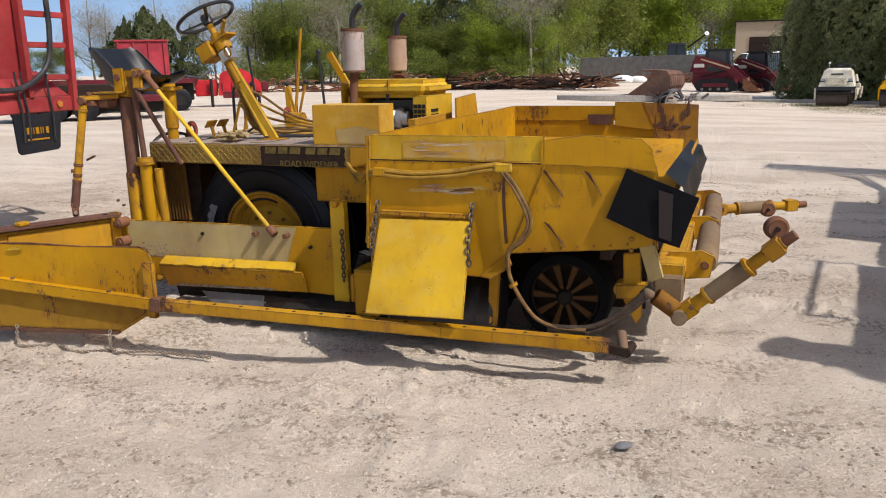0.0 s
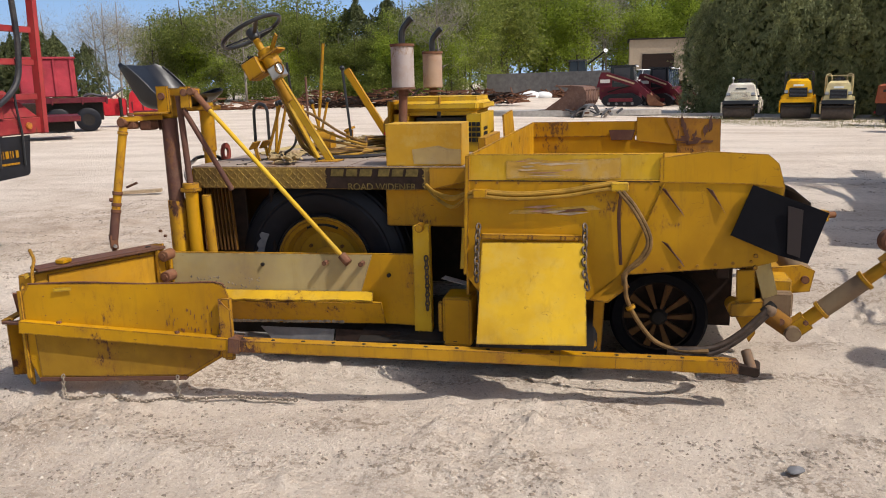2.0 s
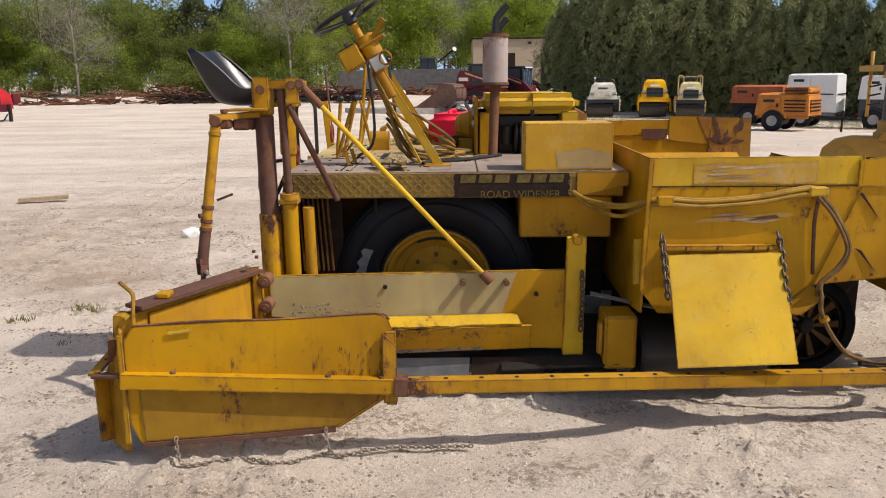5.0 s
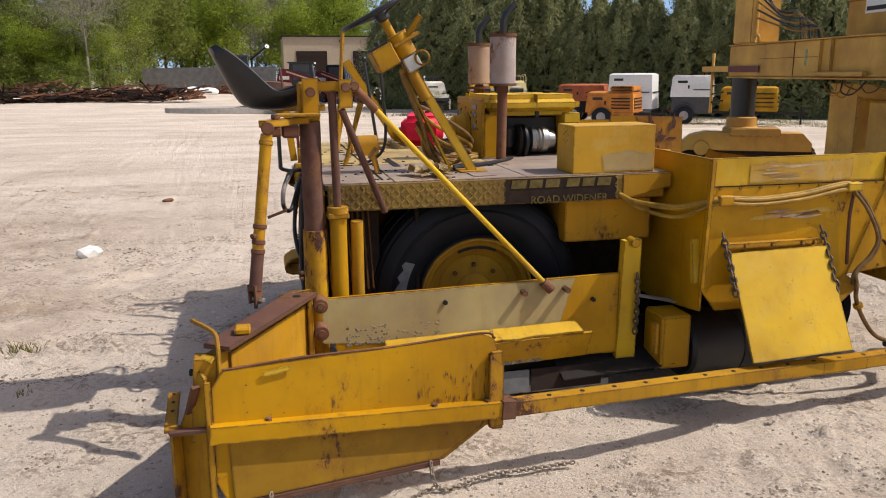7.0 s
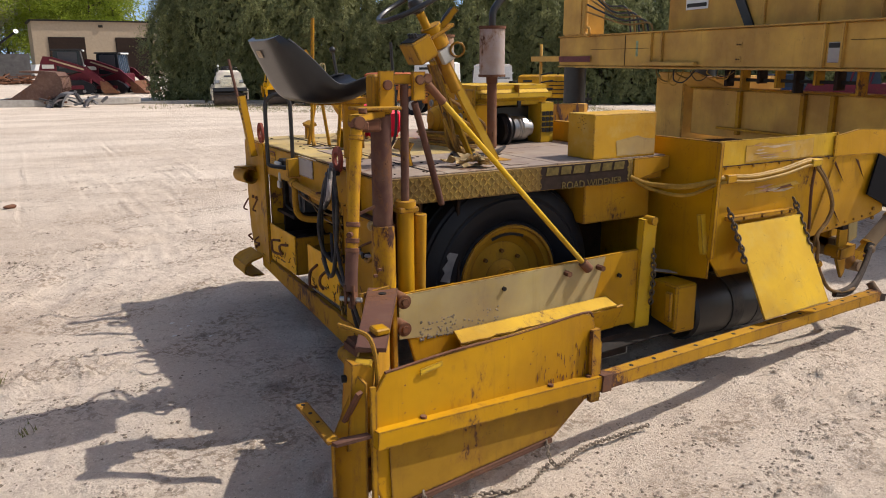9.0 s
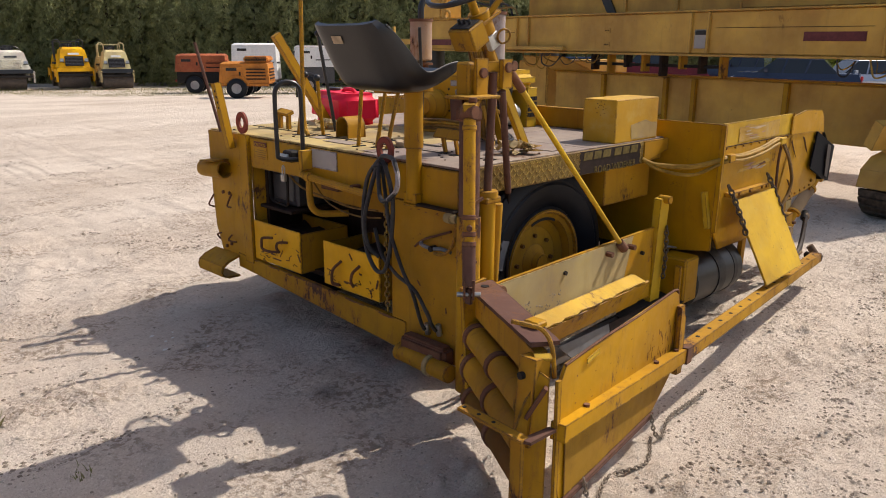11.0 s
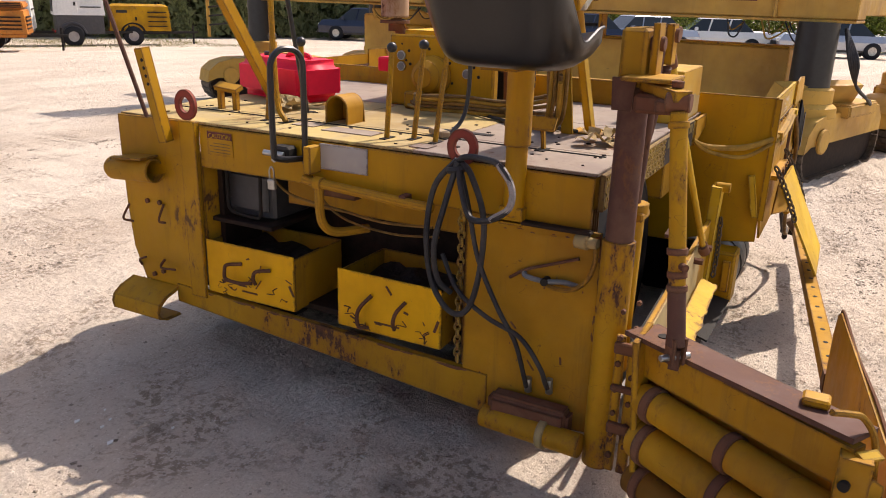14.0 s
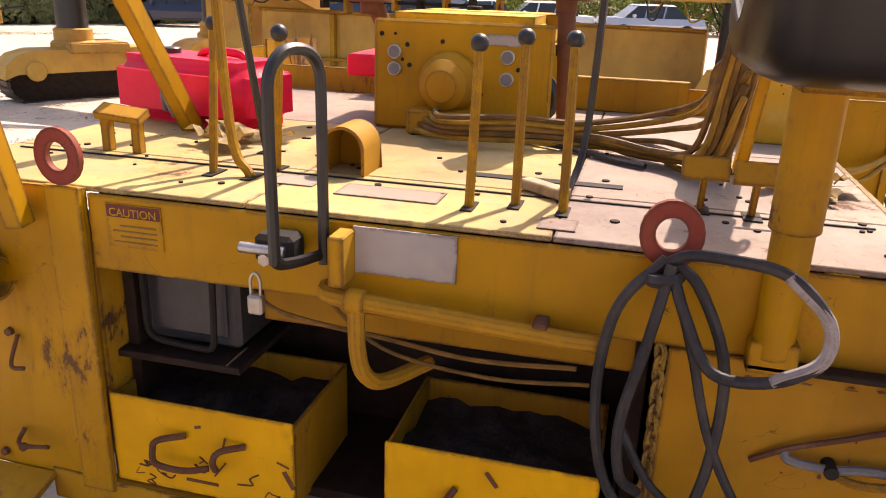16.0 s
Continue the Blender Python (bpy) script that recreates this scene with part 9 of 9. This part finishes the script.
# loose gravel, one sheet of many stones
def stones(name, count, area, lo, hi, mat, label, seed, power=2.2, spots=None):
    rg = np.random.default_rng(seed)
    x, y = spots if spots else (rg.uniform(area[0], area[1], count), rg.uniform(area[2], area[3], count))
    s = lo + (hi - lo) * rg.random(count) ** power
    base = np.array([(1, 0, 0), (0, 1, 0), (-1, 0, 0), (0, -1, 0), (0, 0, 0.8), (0, 0, -0.5)], float)
    tri = np.array([(0, 1, 4), (1, 2, 4), (2, 3, 4), (3, 0, 4), (1, 0, 5), (2, 1, 5), (3, 2, 5), (0, 3, 5)])
    vs = base[None] * (1 + rg.uniform(-0.35, 0.35, (count, 6, 3))) * s[:, None, None]
    a = rg.uniform(0, 6.28, count)
    ca, sa = np.cos(a)[:, None], np.sin(a)[:, None]
    px, py = vs[..., 0] * ca - vs[..., 1] * sa, vs[..., 0] * sa + vs[..., 1] * ca
    hz = np.array([ground_height(p, q) for p, q in zip(x, y)])
    co = np.stack((px + x[:, None], py + y[:, None], vs[..., 2] * 0.65 + hz[:, None] + s[:, None] * 0.1), -1).reshape(-1, 3)
    fs = (tri[None] + 6 * np.arange(count)[:, None, None]).reshape(-1, 3)
    me = bpy.data.meshes.new(name)
    me.from_pydata(co.tolist(), [], fs.tolist())
    return tagged(link_mesh(name, me, mat, smooth=10), label, "gravel", kind="stuff")


def stone_material(name, a, b):
    m, nt, bs = material(name)
    rnd = nt.nodes.new("ShaderNodeNewGeometry").outputs["Random Per Island"]
    c = mix(nt, rnd, a, b)
    c = mix(nt, times(nt, noise_tex(nt, 60, 4), 0.5), c, tuple(v * 0.6 for v in a))
    nt.links.new(c, bs.inputs["Base Color"])
    bs.inputs["Roughness"].default_value = 0.9
    return m


GRAVEL = stone_material("loose_gravel", (0.32, 0.26, 0.20), (0.64, 0.57, 0.48))
stones("gravel", 16000, (-9, 3, 1.0, 9), 0.003, 0.012, GRAVEL, "scattered loose gravel", 5, 2.5)
stones("gravel", 6000, (-6, 3, 1.2, 4.2), 0.004, 0.013, GRAVEL, "scattered loose gravel", 6, 2.0)
stones("gravel", 2500, (-12, 8, 9, 22), 0.008, 0.022, GRAVEL, "scattered loose gravel", 7, 3.0)
CLOD = stone_material("dry_earth_clods", (0.17, 0.13, 0.095), (0.46, 0.385, 0.31))


def clusters(count, each, area, seed):
    """Crumbs of earth in drifts, as tyres leave them."""
    rg = np.random.default_rng(seed)
    cx, cy = rg.uniform(area[0], area[1], count), rg.uniform(area[2], area[3], count)
    n = count * each
    x = np.repeat(cx, each) + rg.normal(0, 0.16, n) * np.repeat(rg.uniform(0.4, 1.4, count), each)
    y = np.repeat(cy, each) + rg.normal(0, 0.05, n) * np.repeat(rg.uniform(0.4, 1.4, count), each)
    return x, y


stones("earth_clods", 12600, (-8, 2.5, 1.0, 3.6), 0.003, 0.015, CLOD, "crumbly dry earth clods", 8, 2.2, clusters(280, 45, (-8, 2.5, 1.0, 3.6), 8))
stones("earth_clods", 6075, (-9, -4.6, 3.0, 9), 0.003, 0.015, CLOD, "crumbly dry earth clods", 10, 2.2, clusters(135, 45, (-9, -4.6, 3.0, 9), 10))
stones("earth_clods", 4275, (-9, 4, 8, 14), 0.004, 0.018, CLOD, "crumbly dry earth clods", 12, 2.6, clusters(95, 45, (-9, 4, 8, 14), 12))
chips = plain("white_chip", (0.75, 0.74, 0.70), 0.7, vary=0.1)
for x, y, s in ((-4.435, 6.216, 0.018), (-4.40, 6.108, 0.012), (-4.35, 6.12, 0.010), (-4.265, 5.845, 0.011), (-4.465, 5.98, 0.020), (-4.31, 6.2, 0.008)):
    z = ground_height(x, y)
    ob = part("paper_chip", slab(B(), [(x - s, y - s * 0.4, z + 0.006), (x + s * 0.2, y - s * 0.6, z + 0.008), (x + s, y + s * 0.3, z + 0.006), (x - s * 0.3, y + s * 0.6, z + 0.007)], 0.004), chips)
    tagged(ob, "small white scrap lying on gravel", "scrap", "white scraps on the gravel")


# grass tufts
def grass(spots, seed):
    rg = random.Random(seed)
    verts, faces = [], []
    for cx, cy, r, n, h in spots:
        for k in range(n):
            a, d = rg.uniform(0, 6.28), r * rg.random() ** 0.7
            x, y = cx + d * math.cos(a), cy + d * math.sin(a)
            b, l = rg.uniform(0, 6.28), h * rg.uniform(0.5, 1.2)
            w = 0.004 + h * 0.02
            lx, ly = rg.uniform(-0.5, 0.5) * l, rg.uniform(-0.5, 0.5) * l
            z = ground_height(x, y)
            i = len(verts)
            verts += [(x - w * math.cos(b), y - w * math.sin(b), z), (x + w * math.cos(b), y + w * math.sin(b), z), (x + lx * 0.4, y + ly * 0.4, z + l * 0.6), (x + lx, y + ly, z + l)]
            faces += [(i, i + 1, i + 2), (i + 1, i + 3, i + 2)]
    me = bpy.data.meshes.new("grass")
    me.from_pydata(verts, [], faces)
    tagged(link_mesh("grass", me, GRASS, smooth=180), "sparse dry grass tufts", "grass", kind="stuff")


tufts = [(-5.55, 5.65, 0.12, 60, 0.06), (-5.9, 5.4, 0.10, 40, 0.05), (-5.35, 4.9, 0.06, 20, 0.04)]
rg = random.Random(77)
for k in range(160):
    f = rg.random()
    tufts.append((2 + 16 * f + rg.gauss(0, 1.0), 40 - 12 * f + rg.gauss(0, 1.6), 0.6, 22, 0.12))
for k in range(420):
    x = rg.uniform(3, 17)
    tufts.append((x, 33.5 - 0.62 * (x - 4) + rg.uniform(-4.0, 2.5), 0.55, 20, 0.07))
grass(tufts, 9)


# trees
def leaf_cards(c, leaf, nr, out, droop=0.0, thin=0.55, loose=0.6):
    """One small three-cornered leaf at each place, its face turned roughly outward."""
    n = len(c)
    face = out + nr.normal(0, loose, (n, 3))
    face /= np.linalg.norm(face, axis=1)[:, None]
    u = np.cross(face, nr.normal(0, 1, (n, 3)))
    if droop:
        u = u * (1 - droop) + np.cross(face, np.cross(face, np.array([0, 0, -1.0]))) * droop * 1.5
    u /= np.linalg.norm(u, axis=1)[:, None]
    v = np.cross(u, face)
    size = (leaf * nr.uniform(0.55, 1.35, n))[:, None]
    return np.stack((c - u * size - v * size * thin, c + v * size * thin * 1.2, c + u * size - v * size * thin * 0.6), 1).reshape(-1, 3)


def crown_mesh(*sets):
    co = np.concatenate(sets)
    me = bpy.data.meshes.new("crown")
    me.from_pydata(co.tolist(), [], np.arange(len(co)).reshape(-1, 3).tolist())
    return me


def limb(bm, a, b, r0, r1, bend, rg, n=5):
    """A tapering limb in three bent pieces; gives its points."""
    pts = [a]
    for k in (1, 2, 3):
        pts.append(a.lerp(b, k / 3) + (Vector((rg.uniform(-1, 1), rg.uniform(-1, 1), rg.uniform(-0.4, 0.4))) * bend if k < 3 else Vector((0, 0, 0))))
    for k, (p, q) in enumerate(zip(pts, pts[1:])):
        cyl(bm, p, q, r0 + (r1 - r0) * k / 3, n, r0 + (r1 - r0) * (k + 1) / 3)
    return pts


def tall_tree(seed, height, spread_r, leaves, leaf, low=0.12, twigs=0, lump=0.5):
    """A slender tree of rising leaders: limbs carry ragged clumps of leaves, twigs between them."""
    rg, nr = random.Random(seed), np.random.default_rng(seed)
    bm, tips = B(), []
    r0 = height * 0.012
    lean = Vector((rg.uniform(-0.5, 0.5), rg.uniform(-0.5, 0.5), 0))
    trunk = limb(bm, Vector((0, 0, -0.2)), lean + Vector((0, 0, height * 0.9)), r0, r0 * 0.25, 0.18, rg, 7)
    tips += [(trunk[3], 0.7), (trunk[2], 0.9)]
    for k in range(rg.randint(7, 10)):
        f = rg.uniform(low, 0.72)
        a = trunk[min(2, int(f * 3))].lerp(trunk[min(3, int(f * 3) + 1)], f * 3 % 1)
        ang = k * 2.4 + rg.uniform(-0.5, 0.5)
        reach = spread_r * rg.uniform(0.5, 1.0) * (1.1 - 0.5 * f)
        b = a + Vector((math.cos(ang) * reach, math.sin(ang) * reach, height * rg.uniform(0.14, 0.34) * (1.1 - f)))
        pts = limb(bm, a, b, r0 * 0.42, r0 * 0.12, 0.16, rg)
        tips += [(b, 0.8), (pts[2], 1.0), (pts[1], 0.7)]
        for j in range(4):
            p = pts[1].lerp(b, rg.uniform(0.1, 0.95))
            q = p + Vector((rg.gauss(0, 0.5), rg.gauss(0, 0.5), rg.uniform(-0.1, 0.8))) * spread_r * 0.5
            cyl(bm, p, q, r0 * 0.10, 4, r0 * 0.03)
            tips.append((q, rg.uniform(0.4, 0.9)))
    trunk_me = bpy.data.meshes.new("trunk")
    bmesh.ops.recalc_face_normals(bm, faces=bm.faces)
    bm.to_mesh(trunk_me)
    bm.free()
    base = np.array([tuple(p) for p, _ in tips])
    size = np.array([w for _, w in tips])
    lumps = len(tips) * 5
    at = nr.integers(0, len(tips), lumps)
    mid = base[at] + nr.normal(0, 1, (lumps, 3)) * (size[at] * spread_r * 0.20)[:, None]
    grow = nr.uniform(0.25, 1.0, lumps) ** 1.5
    idx = nr.choice(lumps, leaves, p=grow / grow.sum())
    off = nr.normal(0, 1, (leaves, 3)) * (lump * (0.35 + 0.65 * grow[idx]))[:, None] * np.array([1, 1, 0.7])
    c = mid[idx] + off
    c[:, 2] = np.abs(c[:, 2] - 0.1) + 0.1
    sets = [leaf_cards(c, leaf, nr, off * 0.5 + np.array([0.3, -0.15, 0.6]))]
    if twigs:
        idx = nr.integers(0, len(tips), twigs)
        w = nr.normal(0, 1, (twigs, 3)) * spread_r * 0.22
        at = base[idx] + w
        at[:, 2] = np.abs(at[:, 2] - 0.2) + 0.2
        sets.append(leaf_cards(at, 0.5, nr, nr.normal(0, 1, (twigs, 3)), 0.55, 0.014))
    return trunk_me, crown_mesh(*sets)


def cedar(seed, height, r, leaves, leaf, top=0.62):
    """A cedar clothed to the ground: plumes of fine upright sprays over a dark inner mass."""
    rg, nr = random.Random(seed), np.random.default_rng(seed)
    bm = cyl(B(), (0, 0, -0.1), (0, 0, height * 0.95), 0.13, 7, 0.02)
    for k in range(22):
        f = rg.uniform(0.05, 0.92)
        ang = k * 2.4
        rad = r * 0.9 * min(1, ((1 - f) / 0.6) ** 0.8)
        cyl(bm, (0, 0, f * height), (math.cos(ang) * rad, math.sin(ang) * rad, f * height + rad * 0.35), 0.03, 4, 0.006)
    trunk_me = bpy.data.meshes.new("trunk")
    bmesh.ops.recalc_face_normals(bm, faces=bm.faces)
    bm.to_mesh(trunk_me)
    bm.free()
    plumes = 120
    f = nr.random(plumes) ** 0.9
    ang = nr.uniform(0, 6.283, plumes)
    rad = r * np.minimum(1, (np.maximum(1.0 - f, 0.02) / top) ** 0.85) * nr.uniform(0.66, 1.16, plumes)
    lift = nr.uniform(0.25, 0.75, plumes)
    idx = nr.integers(0, plumes, leaves)
    s = nr.uniform(-1, 1, leaves)
    slim = 0.45 + 0.55 * np.minimum(1, (1.02 - f[idx]) / 0.5)
    w = nr.normal(0, 1, (leaves, 2)) * (0.19 * slim * (1.05 - 0.65 * np.abs(s)))[:, None]
    c = np.stack((np.cos(ang[idx]) * (rad[idx] - 0.16 * s) + w[:, 0], np.sin(ang[idx]) * (rad[idx] - 0.16 * s) + w[:, 1],
                  f[idx] * height * 0.97 + 0.1 + s * lift[idx]), 1)
    c[:, 2] = np.abs(c[:, 2]) + 0.03
    way = np.stack((0.7 * np.cos(ang[idx]) + w[:, 0] * 2, 0.7 * np.sin(ang[idx]) + w[:, 1] * 2, 0.5 + 0 * s), 1)
    n = 1100
    fi, ai = nr.random(n), nr.uniform(0, 6.283, n)
    ri = r * 0.74 * np.minimum(1, (np.maximum(1.0 - fi, 0.02) / top) ** 0.85)
    ci = np.stack((np.cos(ai) * ri, np.sin(ai) * ri, fi * height * 0.93 + 0.1), 1)
    wi = np.stack((np.cos(ai), np.sin(ai), 0.3 + 0 * ai), 1)
    return trunk_me, crown_mesh(leaf_cards(c, leaf, nr, way, 0.6, 0.34), leaf_cards(ci, 0.21, nr, wi, 0.3, 0.6, 0.35))


def plant(kinds, leaf_mats, spots, name, label, category, group, bark=BARK):
    for k, (x, y, s, turn) in enumerate(spots):
        if y > 60 and x < 14:
            far = min(1.0, max(0.0, (x + 17) / 5))
            x, y, s = -3 + (x + 3) * (1 + 0.95 * far), 0.5 + (y - 0.5) * (1 + 0.95 * far), s * (1 + 0.95 * far)
        tm, cm = kinds[k % len(kinds)]
        t = thing(name, (x, y, 0), label, category, group)
        for nm, me, mat in (("trunk", tm, bark), ("crown", cm, leaf_mats[k % len(leaf_mats)])):
            if not me.materials:
                me.materials.append(mat)
                me.polygons.foreach_set("use_smooth", [nm == "trunk"] * len(me.polygons))
            ob = new(nm, me)
            ob.parent = t
        t.matrix_basis = Matrix.Translation((x, y, 0)) @ Matrix.Rotation(turn, 4, "Z") @ Matrix.Diagonal((s, s, s * (0.93 + 0.14 * ((k * 7) % 5) / 5), 1))


def row(x0, x1, step, y, depth, lo, hi, rg):
    """Places along a ragged line; y is a function of x."""
    spots, x = [], x0
    while x < x1:
        spots.append((x + rg.uniform(-0.35, 0.35) * step, y(x) + rg.uniform(0, depth), rg.uniform(lo, hi), rg.uniform(0, 6.28)))
        x += step
    return spots


rg = random.Random(55)
GREEN = "spring trees behind the yard"
belt_y = lambda x: 66 + 14 * math.sin(max(0.0, min(1.0, (x + 82) / 84)) * 2.6)
olive = [tall_tree(100 + k, 10.5, 3.1, 11000, 0.085, 0.08) for k in range(4)]
lime = [tall_tree(120 + k, 10.0, 3.0, 11500, 0.085, 0.05, 0, 0.45) for k in range(3)]
behind = [tall_tree(140 + k, 12.0, 4.0, 6500, 0.16, 0.06, 0, 0.8) for k in range(3)]
spots = row(-90, -62, 3.0, belt_y, 4, 0.52, 0.66, rg) + row(-52, -34, 2.0, belt_y, 5, 0.95, 1.25, rg) + row(-33, -25, 1.8, belt_y, 4, 0.66, 0.80, rg)
spots += row(-24, -11, 1.9, belt_y, 5, 1.0, 1.3, rg)
plant(olive, [LEAF_OLIVE] * 4, spots, "tree", "slender tree in olive-green spring leaf behind the yard", "tree", GREEN)
spots = row(-47, -35, 3.4, lambda x: belt_y(x) - 2, 3, 0.7, 0.95, rg) + row(-24, -12, 2.0, lambda x: belt_y(x) - 3, 3, 0.75, 1.05, rg) + row(-11.5, -5, 1.4, lambda x: 76, 4, 0.95, 1.25, rg) + row(-1.5, 9, 2.8, lambda x: 80, 4, 0.95, 1.2, rg)
plant(lime, [LEAF] * 3, spots, "tree", "leafy tree in bright lime-green spring leaf", "tree", GREEN)
spots = row(-60, -34, 2.6, lambda x: 90, 5, 0.95, 1.2, rg) + row(-34, -24, 2.6, lambda x: 96, 4, 0.62, 0.75, rg) + row(-23, 9, 2.3, lambda x: 92, 6, 1.0, 1.3, rg)
plant(behind, [LEAF_OLIVE] * 3, spots, "tree", "tall tree in the second row behind the yard", "tree", GREEN)
bushes = [tall_tree(300 + k, 3.4, 1.9, 4200, 0.085, 0.05, 0, 0.4) for k in range(3)]
spots = row(-50, -13, 2.1, lambda x: belt_y(x) - 5, 2, 0.65, 1.15, rg)
spots += [(39 + rg.uniform(-1, 1), 30 - 1.9 * k, rg.uniform(0.8, 1.1), rg.uniform(0, 6.28)) for k in range(18)]
plant(bushes, [LEAF_SHRUB, LEAF_OLIVE, LEAF_SHRUB], spots, "shrub", "leafy shrub at the foot of the trees", "shrub", "shrubs under the trees")
bare = [tall_tree(400 + k, 12.0, 4.2, 1300, 0.07, 0.2, 3400, 0.6) for k in range(3)]
spots = row(-76, -48, 2.0, lambda x: belt_y(x) + 6, 6, 0.8, 1.1, rg) + [(-46.0, 64.0, 0.85, 1.0), (-36.5, 70.0, 0.95, 2.0), (-18.5, 75.0, 0.95, 0.4), (-3.4, 82.0, 1.0, 4.0), (-4.8, 79.0, 0.95, 5.5)]
plant(bare, [TWIG] * 3, spots, "tree", "grey-brown tree just budding behind the yard", "tree", "budding trees behind the yard", BARK_PALE)
dark_firs = [cedar(220 + k, 8.0, 2.5, 11000, 0.13, 0.38) for k in range(2)]
plant(dark_firs, [LEAF_FIR] * 2, [(-61.5, 67.5, 0.72, 0.3), (-59.3, 66.5, 0.88, 1.4), (-57.0, 66.8, 0.97, 2.9), (-54.8, 67.0, 0.90, 4.0), (-52.3, 68.0, 0.74, 5.0), (-31.8, 90.0, 1.5, 1.0), (-28.2, 91.0, 1.42, 2.0)],
      "fir_tree", "dark broad fir standing among bare trees", "tree", "dark firs behind the yard")
cedars = [cedar(200 + k, 7.0, (1.6, 1.45, 1.65, 1.5)[k], 15000, 0.07, 0.42) for k in range(4)]
plain_cedars = [cedar(210 + k, 7.0, 1.7, 4500, 0.13, 0.42) for k in range(2)]
spots, second = [], []
LINE = [Vector((3.5, 47.8, 0)), Vector((9.2, 42.0, 0)), Vector((15.5, 36, 0)), Vector((22, 30.5, 0)), Vector((31, 25, 0)), Vector((42, 18, 0))]
last = Vector((0, 0, 0))
for p in smooth_path(LINE, 60):
    if (p - last).length < 1.45:
        continue
    last = p
    tall = 1.05 if p.x < 9 else 0.90
    spots.append((p.x + rg.uniform(-0.15, 0.15), p.y + rg.uniform(-0.4, 0.4), rg.uniform(0.90, 1.12) * tall, rg.uniform(0, 6.28)))
    second.append((p.x + 1.9 + rg.uniform(-0.4, 0.4), p.y + 1.7 + rg.uniform(-0.4, 0.4), rg.uniform(0.98, 1.12) * tall, rg.uniform(0, 6.28)))
plant(cedars, [LEAF_CEDAR] * 4, spots, "cedar_tree", "dense dark green cedar in a windbreak row", "tree", "cedar windbreak row")
plant(plain_cedars, [LEAF_CEDAR] * 2, second, "cedar_tree", "dense dark green cedar in the row's second line", "tree", "cedar windbreak row")
spots = [(48 + rg.uniform(-4, 6), 12 - k * 5.0, rg.uniform(0.7, 1.0), rg.uniform(0, 6.28)) for k in range(9)]
spots += [(46 + rg.uniform(-3, 4), 15 + 3.2 * k, rg.uniform(0.6, 0.9), rg.uniform(0, 6.28)) for k in range(6)]
plant(lime, [LEAF], spots, "tree", "broad tree in fresh spring leaf beyond the cars", "tree", "trees beyond the cars")


# far sky behind the trees
def sky_backdrop():
    m, nt, bs = material("clear_sky")
    nt.nodes.remove(bs)
    geo = nt.nodes.new("ShaderNodeNewGeometry")
    sep = nt.nodes.new("ShaderNodeSeparateXYZ")
    nt.links.new(geo.outputs["Position"], sep.inputs[0])
    c = mix(nt, ramp(nt, sep.outputs["Z"], 0.0, 140.0), (0.36, 0.52, 0.72), (0.13, 0.30, 0.62))
    em = node(nt, "Emission", Strength=1.0)
    nt.links.new(c, em.inputs["Color"])
    nt.links.new(em.outputs[0], nt.nodes["Material Output"].inputs["Surface"])
    rad, verts, faces = 700.0, [], []
    for k in range(41):
        a = radians(-20 + 170 * k / 40)
        for z in (-2.0, 60.0, 135.0):
            verts.append((rad * math.cos(a), rad * math.sin(a), z))
    for k in range(40):
        for j in range(2):
            faces.append((k * 3 + j, k * 3 + j + 1, k * 3 + j + 4, k * 3 + j + 3))
    me = bpy.data.meshes.new("backdrop")
    me.from_pydata(verts, [], faces)
    return tagged(link_mesh("backdrop", me, m, smooth=180), "clear blue sky low over the trees", "sky", kind="structure")


sky_backdrop()

# what stands far off rests on the sloping ground
for ob in list(bpy.data.objects):
    if ob.parent or ob.type not in ("MESH", "EMPTY") or ob.name.split(".")[0] in ("ground", "backdrop", "gravel", "earth_clods", "grass", "asphalt_paver", "concrete_paver", "red_trailer"):
        continue
    if ob.type == "MESH":
        at = sum((Vector(c) for c in ob.bound_box), Vector()) / 8
    else:
        at = ob.matrix_basis.translation
    drop = fall(at.x, at.y)
    if drop > 0.001:
        ob.matrix_basis = Matrix.Translation((0, 0, -drop)) @ ob.matrix_basis
